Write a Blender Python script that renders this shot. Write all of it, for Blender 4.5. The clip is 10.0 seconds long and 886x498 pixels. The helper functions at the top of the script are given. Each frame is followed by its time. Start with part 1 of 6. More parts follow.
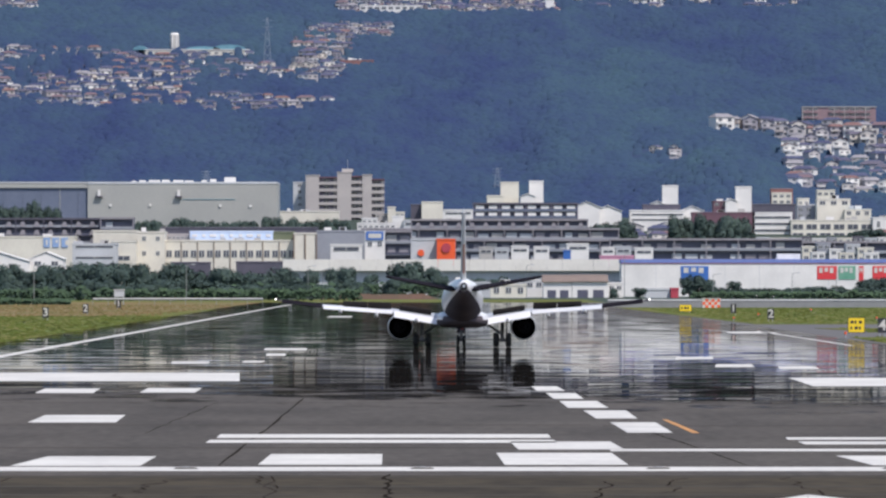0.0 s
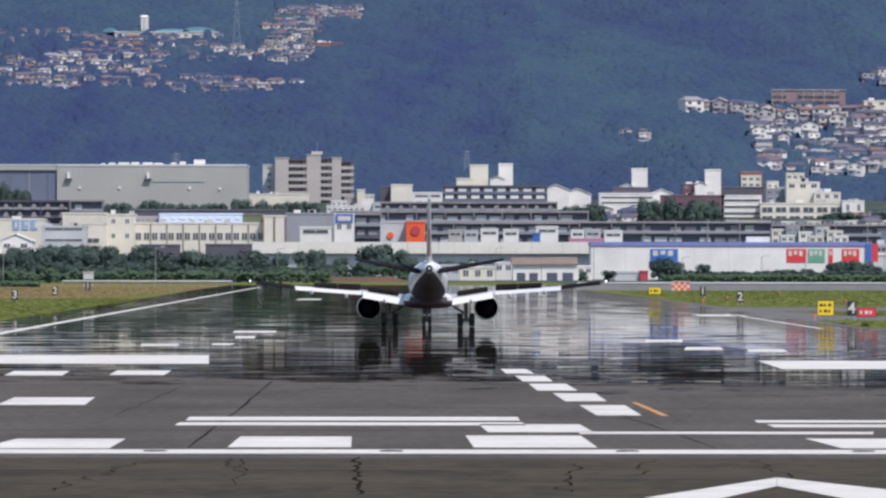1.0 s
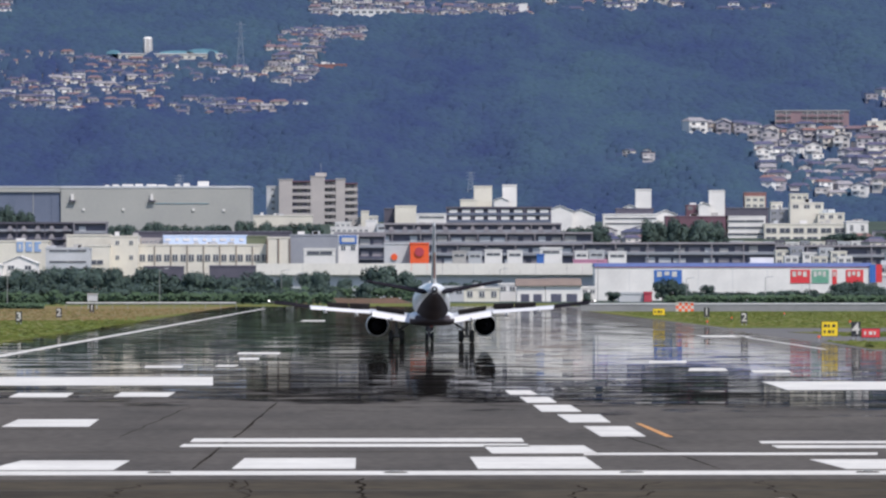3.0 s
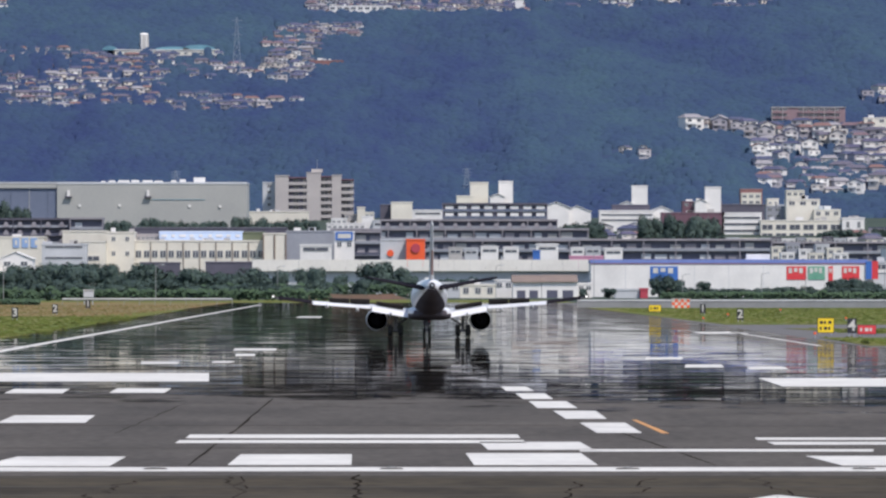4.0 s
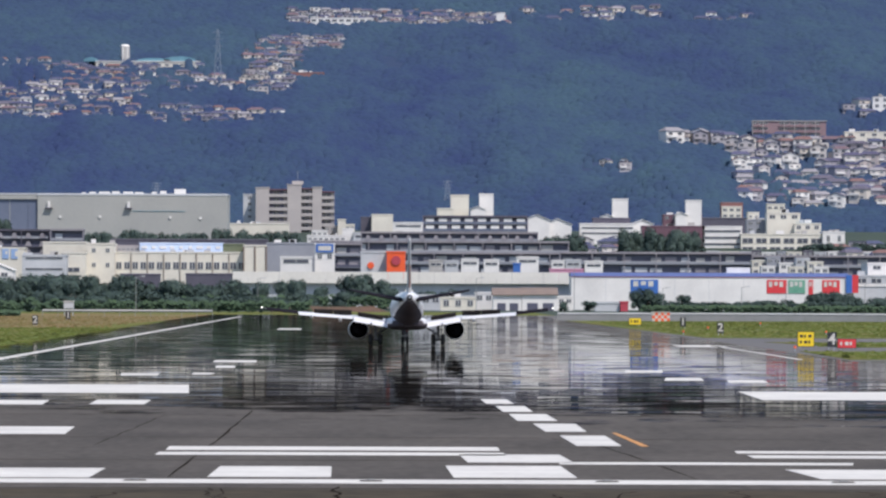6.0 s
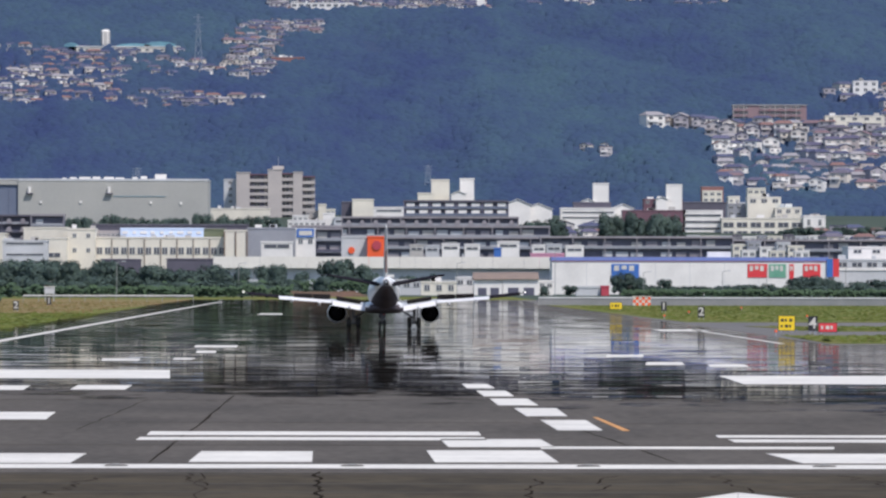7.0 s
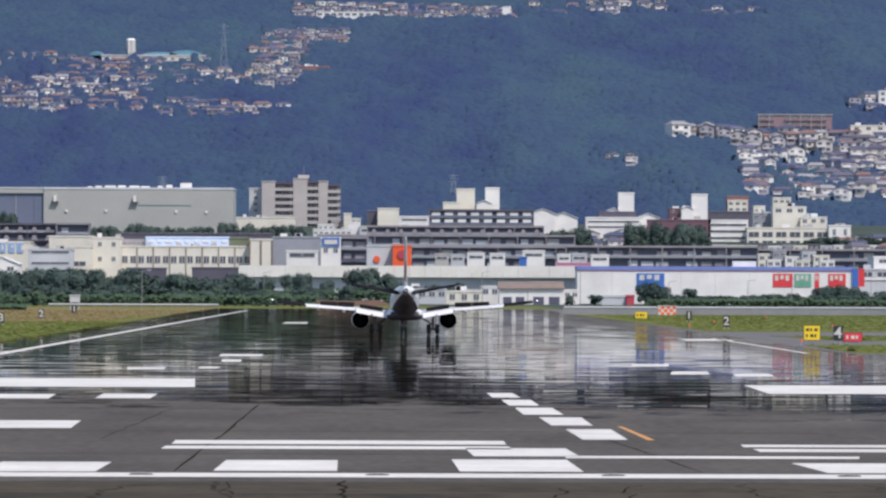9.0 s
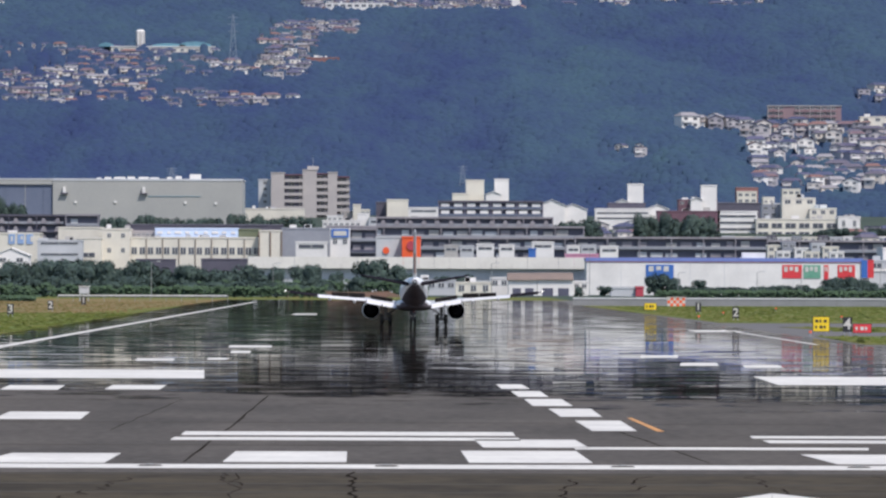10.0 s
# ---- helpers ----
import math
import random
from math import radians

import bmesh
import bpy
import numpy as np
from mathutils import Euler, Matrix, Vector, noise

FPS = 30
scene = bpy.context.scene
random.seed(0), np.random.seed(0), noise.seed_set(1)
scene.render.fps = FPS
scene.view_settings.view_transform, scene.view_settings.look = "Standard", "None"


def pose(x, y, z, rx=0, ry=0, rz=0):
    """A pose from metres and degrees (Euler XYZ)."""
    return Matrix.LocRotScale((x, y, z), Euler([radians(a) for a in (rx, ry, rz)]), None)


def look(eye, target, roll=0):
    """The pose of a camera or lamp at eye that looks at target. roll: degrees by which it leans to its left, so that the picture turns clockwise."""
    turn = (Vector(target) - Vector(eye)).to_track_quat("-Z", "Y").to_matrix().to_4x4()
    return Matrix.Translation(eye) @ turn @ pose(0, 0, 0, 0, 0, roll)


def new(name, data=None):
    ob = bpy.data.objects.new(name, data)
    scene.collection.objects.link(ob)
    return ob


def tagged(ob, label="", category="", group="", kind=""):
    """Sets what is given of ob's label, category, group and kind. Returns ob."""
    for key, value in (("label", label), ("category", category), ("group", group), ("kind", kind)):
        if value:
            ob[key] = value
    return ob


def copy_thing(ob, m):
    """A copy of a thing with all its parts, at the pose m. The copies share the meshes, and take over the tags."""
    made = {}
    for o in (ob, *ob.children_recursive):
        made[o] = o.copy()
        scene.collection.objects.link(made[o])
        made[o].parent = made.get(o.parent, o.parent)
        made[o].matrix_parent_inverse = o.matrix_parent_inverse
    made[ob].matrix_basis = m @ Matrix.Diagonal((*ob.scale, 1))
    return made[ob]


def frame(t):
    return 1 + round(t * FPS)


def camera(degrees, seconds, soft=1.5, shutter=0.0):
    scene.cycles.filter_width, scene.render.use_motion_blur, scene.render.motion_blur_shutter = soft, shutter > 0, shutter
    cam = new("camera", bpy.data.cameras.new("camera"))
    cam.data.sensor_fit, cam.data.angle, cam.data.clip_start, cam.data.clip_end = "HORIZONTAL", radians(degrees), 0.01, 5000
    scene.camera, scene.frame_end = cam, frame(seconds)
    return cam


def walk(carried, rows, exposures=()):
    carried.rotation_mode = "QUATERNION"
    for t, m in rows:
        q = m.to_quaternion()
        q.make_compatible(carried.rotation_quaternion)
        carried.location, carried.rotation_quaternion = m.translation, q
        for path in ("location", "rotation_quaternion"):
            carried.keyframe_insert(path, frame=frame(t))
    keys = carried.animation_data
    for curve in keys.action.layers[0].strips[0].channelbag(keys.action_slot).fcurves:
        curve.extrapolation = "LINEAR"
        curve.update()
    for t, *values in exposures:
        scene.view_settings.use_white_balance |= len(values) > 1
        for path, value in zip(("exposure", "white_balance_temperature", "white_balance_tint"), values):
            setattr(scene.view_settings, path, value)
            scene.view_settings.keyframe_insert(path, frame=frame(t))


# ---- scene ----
EYE = (0, 0, 5)
cam = camera(6.902, 10.0, soft=2.4)
walk(cam, [
    (0.0, look(EYE, (2.077, 1000, 9.231), 0.000)),
    (0.1, look(EYE, (1.692, 1000, 9.154), 0.011)),
    (0.2, look(EYE, (1.462, 1000, 8.923), 0.022)),
    (0.3, look(EYE, (1.000, 1000, 8.692), 0.032)),
    (0.4, look(EYE, (0.923, 1000, 8.692), 0.043)),
    (0.5, look(EYE, (1.206, 1000, 8.561), 0.054)),
    (0.6, look(EYE, (1.692, 1000, 8.538), 0.053)),
    (0.7, look(EYE, (2.462, 1000, 8.308), 0.052)),
    (0.8, look(EYE, (3.231, 1000, 7.923), 0.052)),
    (0.9, look(EYE, (4.769, 1000, 7.615), 0.051)),
    (1.0, look(EYE, (6.243, 1000, 6.874), 0.050)),
    (1.1, look(EYE, (7.462, 1000, 6.154), 0.023)),
    (1.2, look(EYE, (8.308, 1000, 6.077), -0.004)),
    (1.3, look(EYE, (8.462, 1000, 6.846), -0.032)),
    (1.4, look(EYE, (8.154, 1000, 7.385), -0.059)),
    (1.5, look(EYE, (7.601, 1000, 7.562), -0.086)),
    (1.6, look(EYE, (7.000, 1000, 7.923), -0.069)),
    (1.7, look(EYE, (6.846, 1000, 8.385), -0.052)),
    (1.8, look(EYE, (6.615, 1000, 9.308), -0.035)),
    (1.9, look(EYE, (6.385, 1000, 10.231), -0.018)),
    (2.0, look(EYE, (5.648, 1000, 10.664), -0.001)),
    (2.1, look(EYE, (5.231, 1000, 10.539), -0.005)),
    (2.2, look(EYE, (5.077, 1000, 10.154), -0.008)),
    (3.3, look(EYE, (5.846, 1000, 9.462), -0.045)),
    (3.4, look(EYE, (5.539, 1000, 9.231), -0.049)),
    (3.5, look(EYE, (5.061, 1000, 9.207), -0.052)),
    (3.6, look(EYE, (4.385, 1000, 9.692), -0.041)),
    (3.8, look(EYE, (4.462, 1000, 9.846), -0.019)),
    (4.0, look(EYE, (6.231, 1000, 9.269), 0.004)),
    (4.2, look(EYE, (6.923, 1000, 9.231), 0.042)),
    (4.4, look(EYE, (6.923, 1000, 8.615), 0.080)),
    (4.5, look(EYE, (7.398, 1000, 8.073), 0.099)),
    (4.7, look(EYE, (8.846, 1000, 8.154), 0.113)),
    (4.9, look(EYE, (8.846, 1000, 8.923), 0.127)),
    (5.0, look(EYE, (8.603, 1000, 9.109), 0.134)),
    (5.1, look(EYE, (8.616, 1000, 9.385), 0.142)),
    (5.2, look(EYE, (8.923, 1000, 9.846), 0.149)),
    (6.3, look(EYE, (9.154, 1000, 11.000), 0.227)),
    (6.4, look(EYE, (10.231, 1000, 10.692), 0.235)),
    (6.5, look(EYE, (11.006, 1000, 10.389), 0.242)),
    (6.7, look(EYE, (12.078, 1000, 9.538), 0.184)),
    (6.8, look(EYE, (12.539, 1000, 9.000), 0.155)),
    (7.0, look(EYE, (11.523, 1000, 8.896), 0.097)),
    (7.1, look(EYE, (10.231, 1000, 9.200), 0.112)),
    (7.2, look(EYE, (9.077, 1000, 9.508), 0.126)),
    (7.3, look(EYE, (8.616, 1000, 9.754), 0.141)),
    (7.4, look(EYE, (8.231, 1000, 9.846), 0.155)),
    (7.5, look(EYE, (7.968, 1000, 9.986), 0.170)),
    (7.6, look(EYE, (7.616, 1000, 10.615), 0.164)),
    (7.7, look(EYE, (7.308, 1000, 10.885), 0.158)),
    (7.8, look(EYE, (7.308, 1000, 10.885), 0.152)),
    (7.9, look(EYE, (7.308, 1000, 10.385), 0.147)),
    (8.0, look(EYE, (7.256, 1000, 9.832), 0.141)),
    (8.2, look(EYE, (6.615, 1000, 9.923), 0.141)),
    (8.3, look(EYE, (6.308, 1000, 9.846), 0.141)),
    (8.5, look(EYE, (6.322, 1000, 9.469), 0.142)),
    (8.7, look(EYE, (6.923, 1000, 9.769), 0.156)),
    (8.8, look(EYE, (7.308, 1000, 9.769), 0.163)),
    (9.0, look(EYE, (8.076, 1000, 10.127), 0.177)),
    (9.2, look(EYE, (7.923, 1000, 10.385), 0.153)),
    (9.3, look(EYE, (7.462, 1000, 10.423), 0.141)),
    (9.5, look(EYE, (7.255, 1000, 9.484), 0.117)),
    (9.7, look(EYE, (6.923, 1000, 8.231), 0.141)),
    (9.8, look(EYE, (6.539, 1000, 8.231), 0.154)),
    (10.0, look(EYE, (6.819, 1000, 8.937), 0.178)),
], exposures=[(0.0, 0.03, 6350, 15), (10.0, 0.03, 6350, 15)])

# ---- light ----
SUN_FROM = Vector((0.42, -0.50, 1.0)).normalized()
world = bpy.data.worlds.new("sky")
scene.world = world
world.use_nodes = True
wn = world.node_tree
sky = wn.nodes.new("ShaderNodeTexSky")
sky.sky_type = "NISHITA"
sky.sun_disc = False
sky.sun_elevation = math.asin(SUN_FROM.z)
sky.sun_rotation = math.atan2(SUN_FROM.x, SUN_FROM.y)
wn.links.new(sky.outputs[0], wn.nodes["Background"].inputs[0])
wn.nodes["Background"].inputs[1].default_value = 0.15
sun = new("sun", bpy.data.lights.new("sun", "SUN"))
sun.data.energy = 4.1
sun.data.angle = radians(0.6)
sun.data.color = (1.0, 0.95, 0.87)
sun.matrix_world = look(SUN_FROM * 100, (0, 0, 0))


# ---- materials ----
def mat(name, a, b=None, rough=0.7, scale=0.3, fine=6.0, bump=0.0, metal=0.0, pick="", picks=(), spec=0.5, axis=(1, 1, 1), steps=False, grain=0.35):
    """Two-scale noise between colours a and b; pick: 'object' or 'island' varies it by piece between the colours in picks."""
    m = bpy.data.materials.new(name)
    m.use_nodes = True
    t = m.node_tree
    n, l = t.nodes, t.links
    p = n["Principled BSDF"]
    p.inputs["Roughness"].default_value = rough
    p.inputs["Metallic"].default_value = metal
    p.inputs["Specular IOR Level"].default_value = spec
    b = b or tuple(c * 0.8 for c in a)
    co = n.new("ShaderNodeTexCoord")
    mp = n.new("ShaderNodeMapping")
    mp.inputs["Scale"].default_value = axis
    l.new(co.outputs["Object"], mp.inputs["Vector"])
    big, small = n.new("ShaderNodeTexNoise"), n.new("ShaderNodeTexNoise")
    big.inputs["Scale"].default_value, small.inputs["Scale"].default_value = scale, fine
    big.inputs["Detail"].default_value, small.inputs["Detail"].default_value = 4, 3
    for q in (big, small):
        l.new(mp.outputs[0], q.inputs["Vector"])
    mean = n.new("ShaderNodeMath")
    mean.operation = "MULTIPLY_ADD"
    mean.inputs[1].default_value = grain
    ramp = n.new("ShaderNodeMapRange")
    ramp.inputs["From Min"].default_value, ramp.inputs["From Max"].default_value = 0.275 + 0.5 * grain, 0.725 + 0.5 * grain
    l.new(small.outputs[0], mean.inputs[0])
    l.new(big.outputs[0], mean.inputs[2])
    l.new(mean.outputs[0], ramp.inputs["Value"])
    mix = n.new("ShaderNodeMix")
    mix.data_type = "RGBA"
    mix.inputs["A"].default_value, mix.inputs["B"].default_value = (*a, 1), (*b, 1)
    l.new(ramp.outputs[0], mix.inputs["Factor"])
    colour = mix.outputs["Result"]
    if pick:
        if pick == "object":
            src = n.new("ShaderNodeObjectInfo").outputs["Random"]
        else:
            src = n.new("ShaderNodeNewGeometry").outputs["Random Per Island"]
        cr = n.new("ShaderNodeValToRGB")
        cr.color_ramp.interpolation = "CONSTANT" if pick == "object" or steps else "LINEAR"
        while len(cr.color_ramp.elements) < len(picks):
            cr.color_ramp.elements.new(0.5)
        for i, c in enumerate(picks):
            cr.color_ramp.elements[i].position = i / len(picks)
            cr.color_ramp.elements[i].color = (*c, 1)
        l.new(src, cr.inputs[0])
        mul = n.new("ShaderNodeMix")
        mul.data_type, mul.blend_type = "RGBA", "MULTIPLY"
        mul.inputs["Factor"].default_value = 1
        l.new(colour, mul.inputs["A"])
        l.new(cr.outputs[0], mul.inputs["B"])
        colour = mul.outputs["Result"]
    l.new(colour, p.inputs["Base Color"])
    if bump:
        bp = n.new("ShaderNodeBump")
        bp.inputs["Strength"].default_value = 0.6
        bp.inputs["Distance"].default_value = bump
        l.new(small.outputs[0], bp.inputs["Height"])
        l.new(bp.outputs[0], p.inputs["Normal"])
    return m


def asphalt_material(name, a, b, sheen_from, sheen_to):
    """Asphalt, rough and dry up close; farther along, gloss put in by distance imitates a hot-air mirage of what stands
    beyond.
    """
    m = mat(name, a, b, rough=0.95, scale=0.16, fine=2.4, axis=(1, 0.3, 1), spec=0.12, grain=0.9)
    t = m.node_tree
    n, l = t.nodes, t.links
    p, outp = n["Principled BSDF"], n["Material Output"]
    m.cycles.use_bump_map_correction = False
    co = n.new("ShaderNodeTexCoord")
    sep = n.new("ShaderNodeSeparateXYZ")
    l.new(co.outputs["Object"], sep.inputs[0])
    streak_map = n.new("ShaderNodeMapping")
    streak_map.inputs["Scale"].default_value = (0.22, 0.10, 1)
    l.new(co.outputs["Object"], streak_map.inputs[0])
    streak = n.new("ShaderNodeTexNoise")
    streak.inputs["Scale"].default_value, streak.inputs["Detail"].default_value = 1.0, 5
    streak.inputs["Roughness"].default_value = 0.65
    l.new(streak_map.outputs[0], streak.inputs["Vector"])
    edge = n.new("ShaderNodeMath")
    edge.operation = "MULTIPLY_ADD"
    edge.inputs[1].default_value = 190.0
    l.new(streak.outputs[0], edge.inputs[0])
    l.new(sep.outputs["Y"], edge.inputs[2])
    fade = n.new("ShaderNodeMapRange")
    fade.interpolation_type = "SMOOTHSTEP"
    fade.inputs["From Min"].default_value, fade.inputs["From Max"].default_value = sheen_from + 95, sheen_to + 95
    fade.inputs["To Max"].default_value = 0.93
    # the wet-looking sheen begins nearer on one side of the runway
    aslant = n.new("ShaderNodeMath")
    aslant.operation = "ADD"
    l.new(edge.outputs[0], aslant.inputs[0])
    l.new(sep.outputs["X"], aslant.inputs[1])
    l.new(aslant.outputs[0], fade.inputs["Value"])
    wave_map = n.new("ShaderNodeMapping")
    wave_map.inputs["Scale"].default_value = (0.16, 0.15, 1)
    l.new(co.outputs["Object"], wave_map.inputs[0])
    wave = n.new("ShaderNodeTexNoise")
    wave.inputs["Scale"].default_value, wave.inputs["Detail"].default_value = 1.0, 3
    l.new(wave_map.outputs[0], wave.inputs["Vector"])
    gl = n.new("ShaderNodeBsdfGlossy")
    power = n.new("ShaderNodeMapRange")
    power.inputs["From Min"].default_value, power.inputs["From Max"].default_value = 315, 490
    power.inputs["To Min"].default_value, power.inputs["To Max"].default_value = 0.20, 1.05
    l.new(sep.outputs["Y"], power.inputs["Value"])
    # gloss toned down leftwards: tyre rubber in the touchdown zone plus imitated dark reflection
    lane = n.new("ShaderNodeMath")
    lane.operation = "MULTIPLY_ADD"
    lane.inputs[1].default_value = 14.0
    l.new(streak.outputs[0], lane.inputs[0])
    l.new(sep.outputs["X"], lane.inputs[2])
    rubber = n.new("ShaderNodeMapRange")
    rubber.interpolation_type = "SMOOTHSTEP"
    rubber.inputs["From Min"].default_value, rubber.inputs["From Max"].default_value = 8, 18
    rubber.inputs["To Min"].default_value, rubber.inputs["To Max"].default_value = 0.55, 1.0
    l.new(lane.outputs[0], rubber.inputs["Value"])
    middle = n.new("ShaderNodeMath")
    middle.operation = "ADD"
    middle.inputs[1].default_value = 2.5
    l.new(sep.outputs["X"], middle.inputs[0])
    away = n.new("ShaderNodeMath")
    away.operation = "ABSOLUTE"
    l.new(middle.outputs[0], away.inputs[0])
    track = n.new("ShaderNodeMapRange")
    track.interpolation_type = "SMOOTHSTEP"
    track.inputs["From Min"].default_value, track.inputs["From Max"].default_value = 2.5, 10.5
    track.inputs["To Min"].default_value, track.inputs["To Max"].default_value = 0.42, 1.0
    l.new(away.outputs[0], track.inputs["Value"])
    worn = n.new("ShaderNodeMath")
    worn.operation = "MULTIPLY"
    l.new(rubber.outputs[0], worn.inputs[0])
    l.new(track.outputs[0], worn.inputs[1])
    matt = n.new("ShaderNodeMapRange")
    matt.inputs["From Min"].default_value, matt.inputs["From Max"].default_value = 0.42, 1.0
    matt.inputs["To Min"].default_value, matt.inputs["To Max"].default_value = 0.018, 0.012
    l.new(track.outputs[0], matt.inputs["Value"])
    l.new(matt.outputs[0], gl.inputs["Roughness"])
    dull = n.new("ShaderNodeMath")
    dull.operation = "MULTIPLY"
    l.new(worn.outputs[0], dull.inputs[0])
    l.new(power.outputs[0], dull.inputs[1])
    # noise streaks put light and dark shimmer into the gloss colour
    lines_map = n.new("ShaderNodeMapping")
    lines_map.inputs["Scale"].default_value = (0.11, 0.13, 1)
    l.new(co.outputs["Object"], lines_map.inputs[0])
    lines = n.new("ShaderNodeTexNoise")
    lines.inputs["Scale"].default_value, lines.inputs["Detail"].default_value = 1.0, 6
    lines.inputs["Roughness"].default_value = 0.7
    l.new(lines_map.outputs[0], lines.inputs["Vector"])
    swing = n.new("ShaderNodeMapRange")
    swing.inputs["From Min"].default_value, swing.inputs["From Max"].default_value = 0.40, 0.60
    swing.inputs["To Min"].default_value, swing.inputs["To Max"].default_value = 0.25, 2.6
    l.new(lines.outputs[0], swing.inputs["Value"])
    shimmer = n.new("ShaderNodeMath")
    shimmer.operation = "MULTIPLY"
    shimmer.use_clamp = True
    l.new(dull.outputs[0], shimmer.inputs[0])
    l.new(swing.outputs[0], shimmer.inputs[1])
    tone = n.new("ShaderNodeCombineColor")
    for k in range(3):
        l.new(shimmer.outputs[0], tone.inputs[k])
    l.new(tone.outputs[0], gl.inputs["Color"])
    # the normal leans to mimic hot air: less upturn than a flat mirror
    far = n.new("ShaderNodeMath")
    far.operation = "DIVIDE"
    far.inputs[0].default_value = 1.75
    l.new(sep.outputs["Y"], far.inputs[1])
    most = n.new("ShaderNodeMath")
    most.operation = "MINIMUM"
    most.inputs[1].default_value = 0.00245
    l.new(far.outputs[0], most.inputs[0])
    # and in trembling layers
    layers = n.new("ShaderNodeMapRange")
    layers.inputs["From Min"].default_value, layers.inputs["From Max"].default_value = 0.25, 0.75
    layers.inputs["To Min"].default_value, layers.inputs["To Max"].default_value = -0.0026, 0.0026
    l.new(wave.outputs[0], layers.inputs["Value"])
    lean = n.new("ShaderNodeMath")
    lean.operation = "ADD"
    l.new(most.outputs[0], lean.inputs[0])
    l.new(layers.outputs[0], lean.inputs[1])
    turn = n.new("ShaderNodeCombineXYZ")
    turn.inputs["Z"].default_value = 1.0
    l.new(lean.outputs[0], turn.inputs["Y"])
    l.new(turn.outputs[0], gl.inputs["Normal"])
    # it mirrors at a grazing look alone
    facing = n.new("ShaderNodeLayerWeight")
    graze = n.new("ShaderNodeMapRange")
    graze.inputs["From Min"].default_value, graze.inputs["From Max"].default_value = 0.86, 0.965
    l.new(facing.outputs["Facing"], graze.inputs["Value"])
    gloss = n.new("ShaderNodeMath")
    gloss.operation = "MULTIPLY"
    l.new(fade.outputs[0], gloss.inputs[0])
    l.new(graze.outputs[0], gloss.inputs[1])
    # gloss is cut back towards the right edge and shoulder, weakening reflections there
    side = n.new("ShaderNodeMapRange")
    side.inputs["From Min"].default_value, side.inputs["From Max"].default_value = 24, 30
    side.inputs["To Min"].default_value, side.inputs["To Max"].default_value = 1.0, 0.3
    l.new(sep.outputs["X"], side.inputs["Value"])
    sides = n.new("ShaderNodeMath")
    sides.operation = "MULTIPLY"
    l.new(gloss.outputs[0], sides.inputs[0])
    l.new(side.outputs[0], sides.inputs[1])
    mx = n.new("ShaderNodeMixShader")
    l.new(sides.outputs[0], mx.inputs[0])
    l.new(p.outputs[0], mx.inputs[1])
    l.new(gl.outputs[0], mx.inputs[2])
    l.new(mx.outputs[0], outp.inputs["Surface"])
    return m


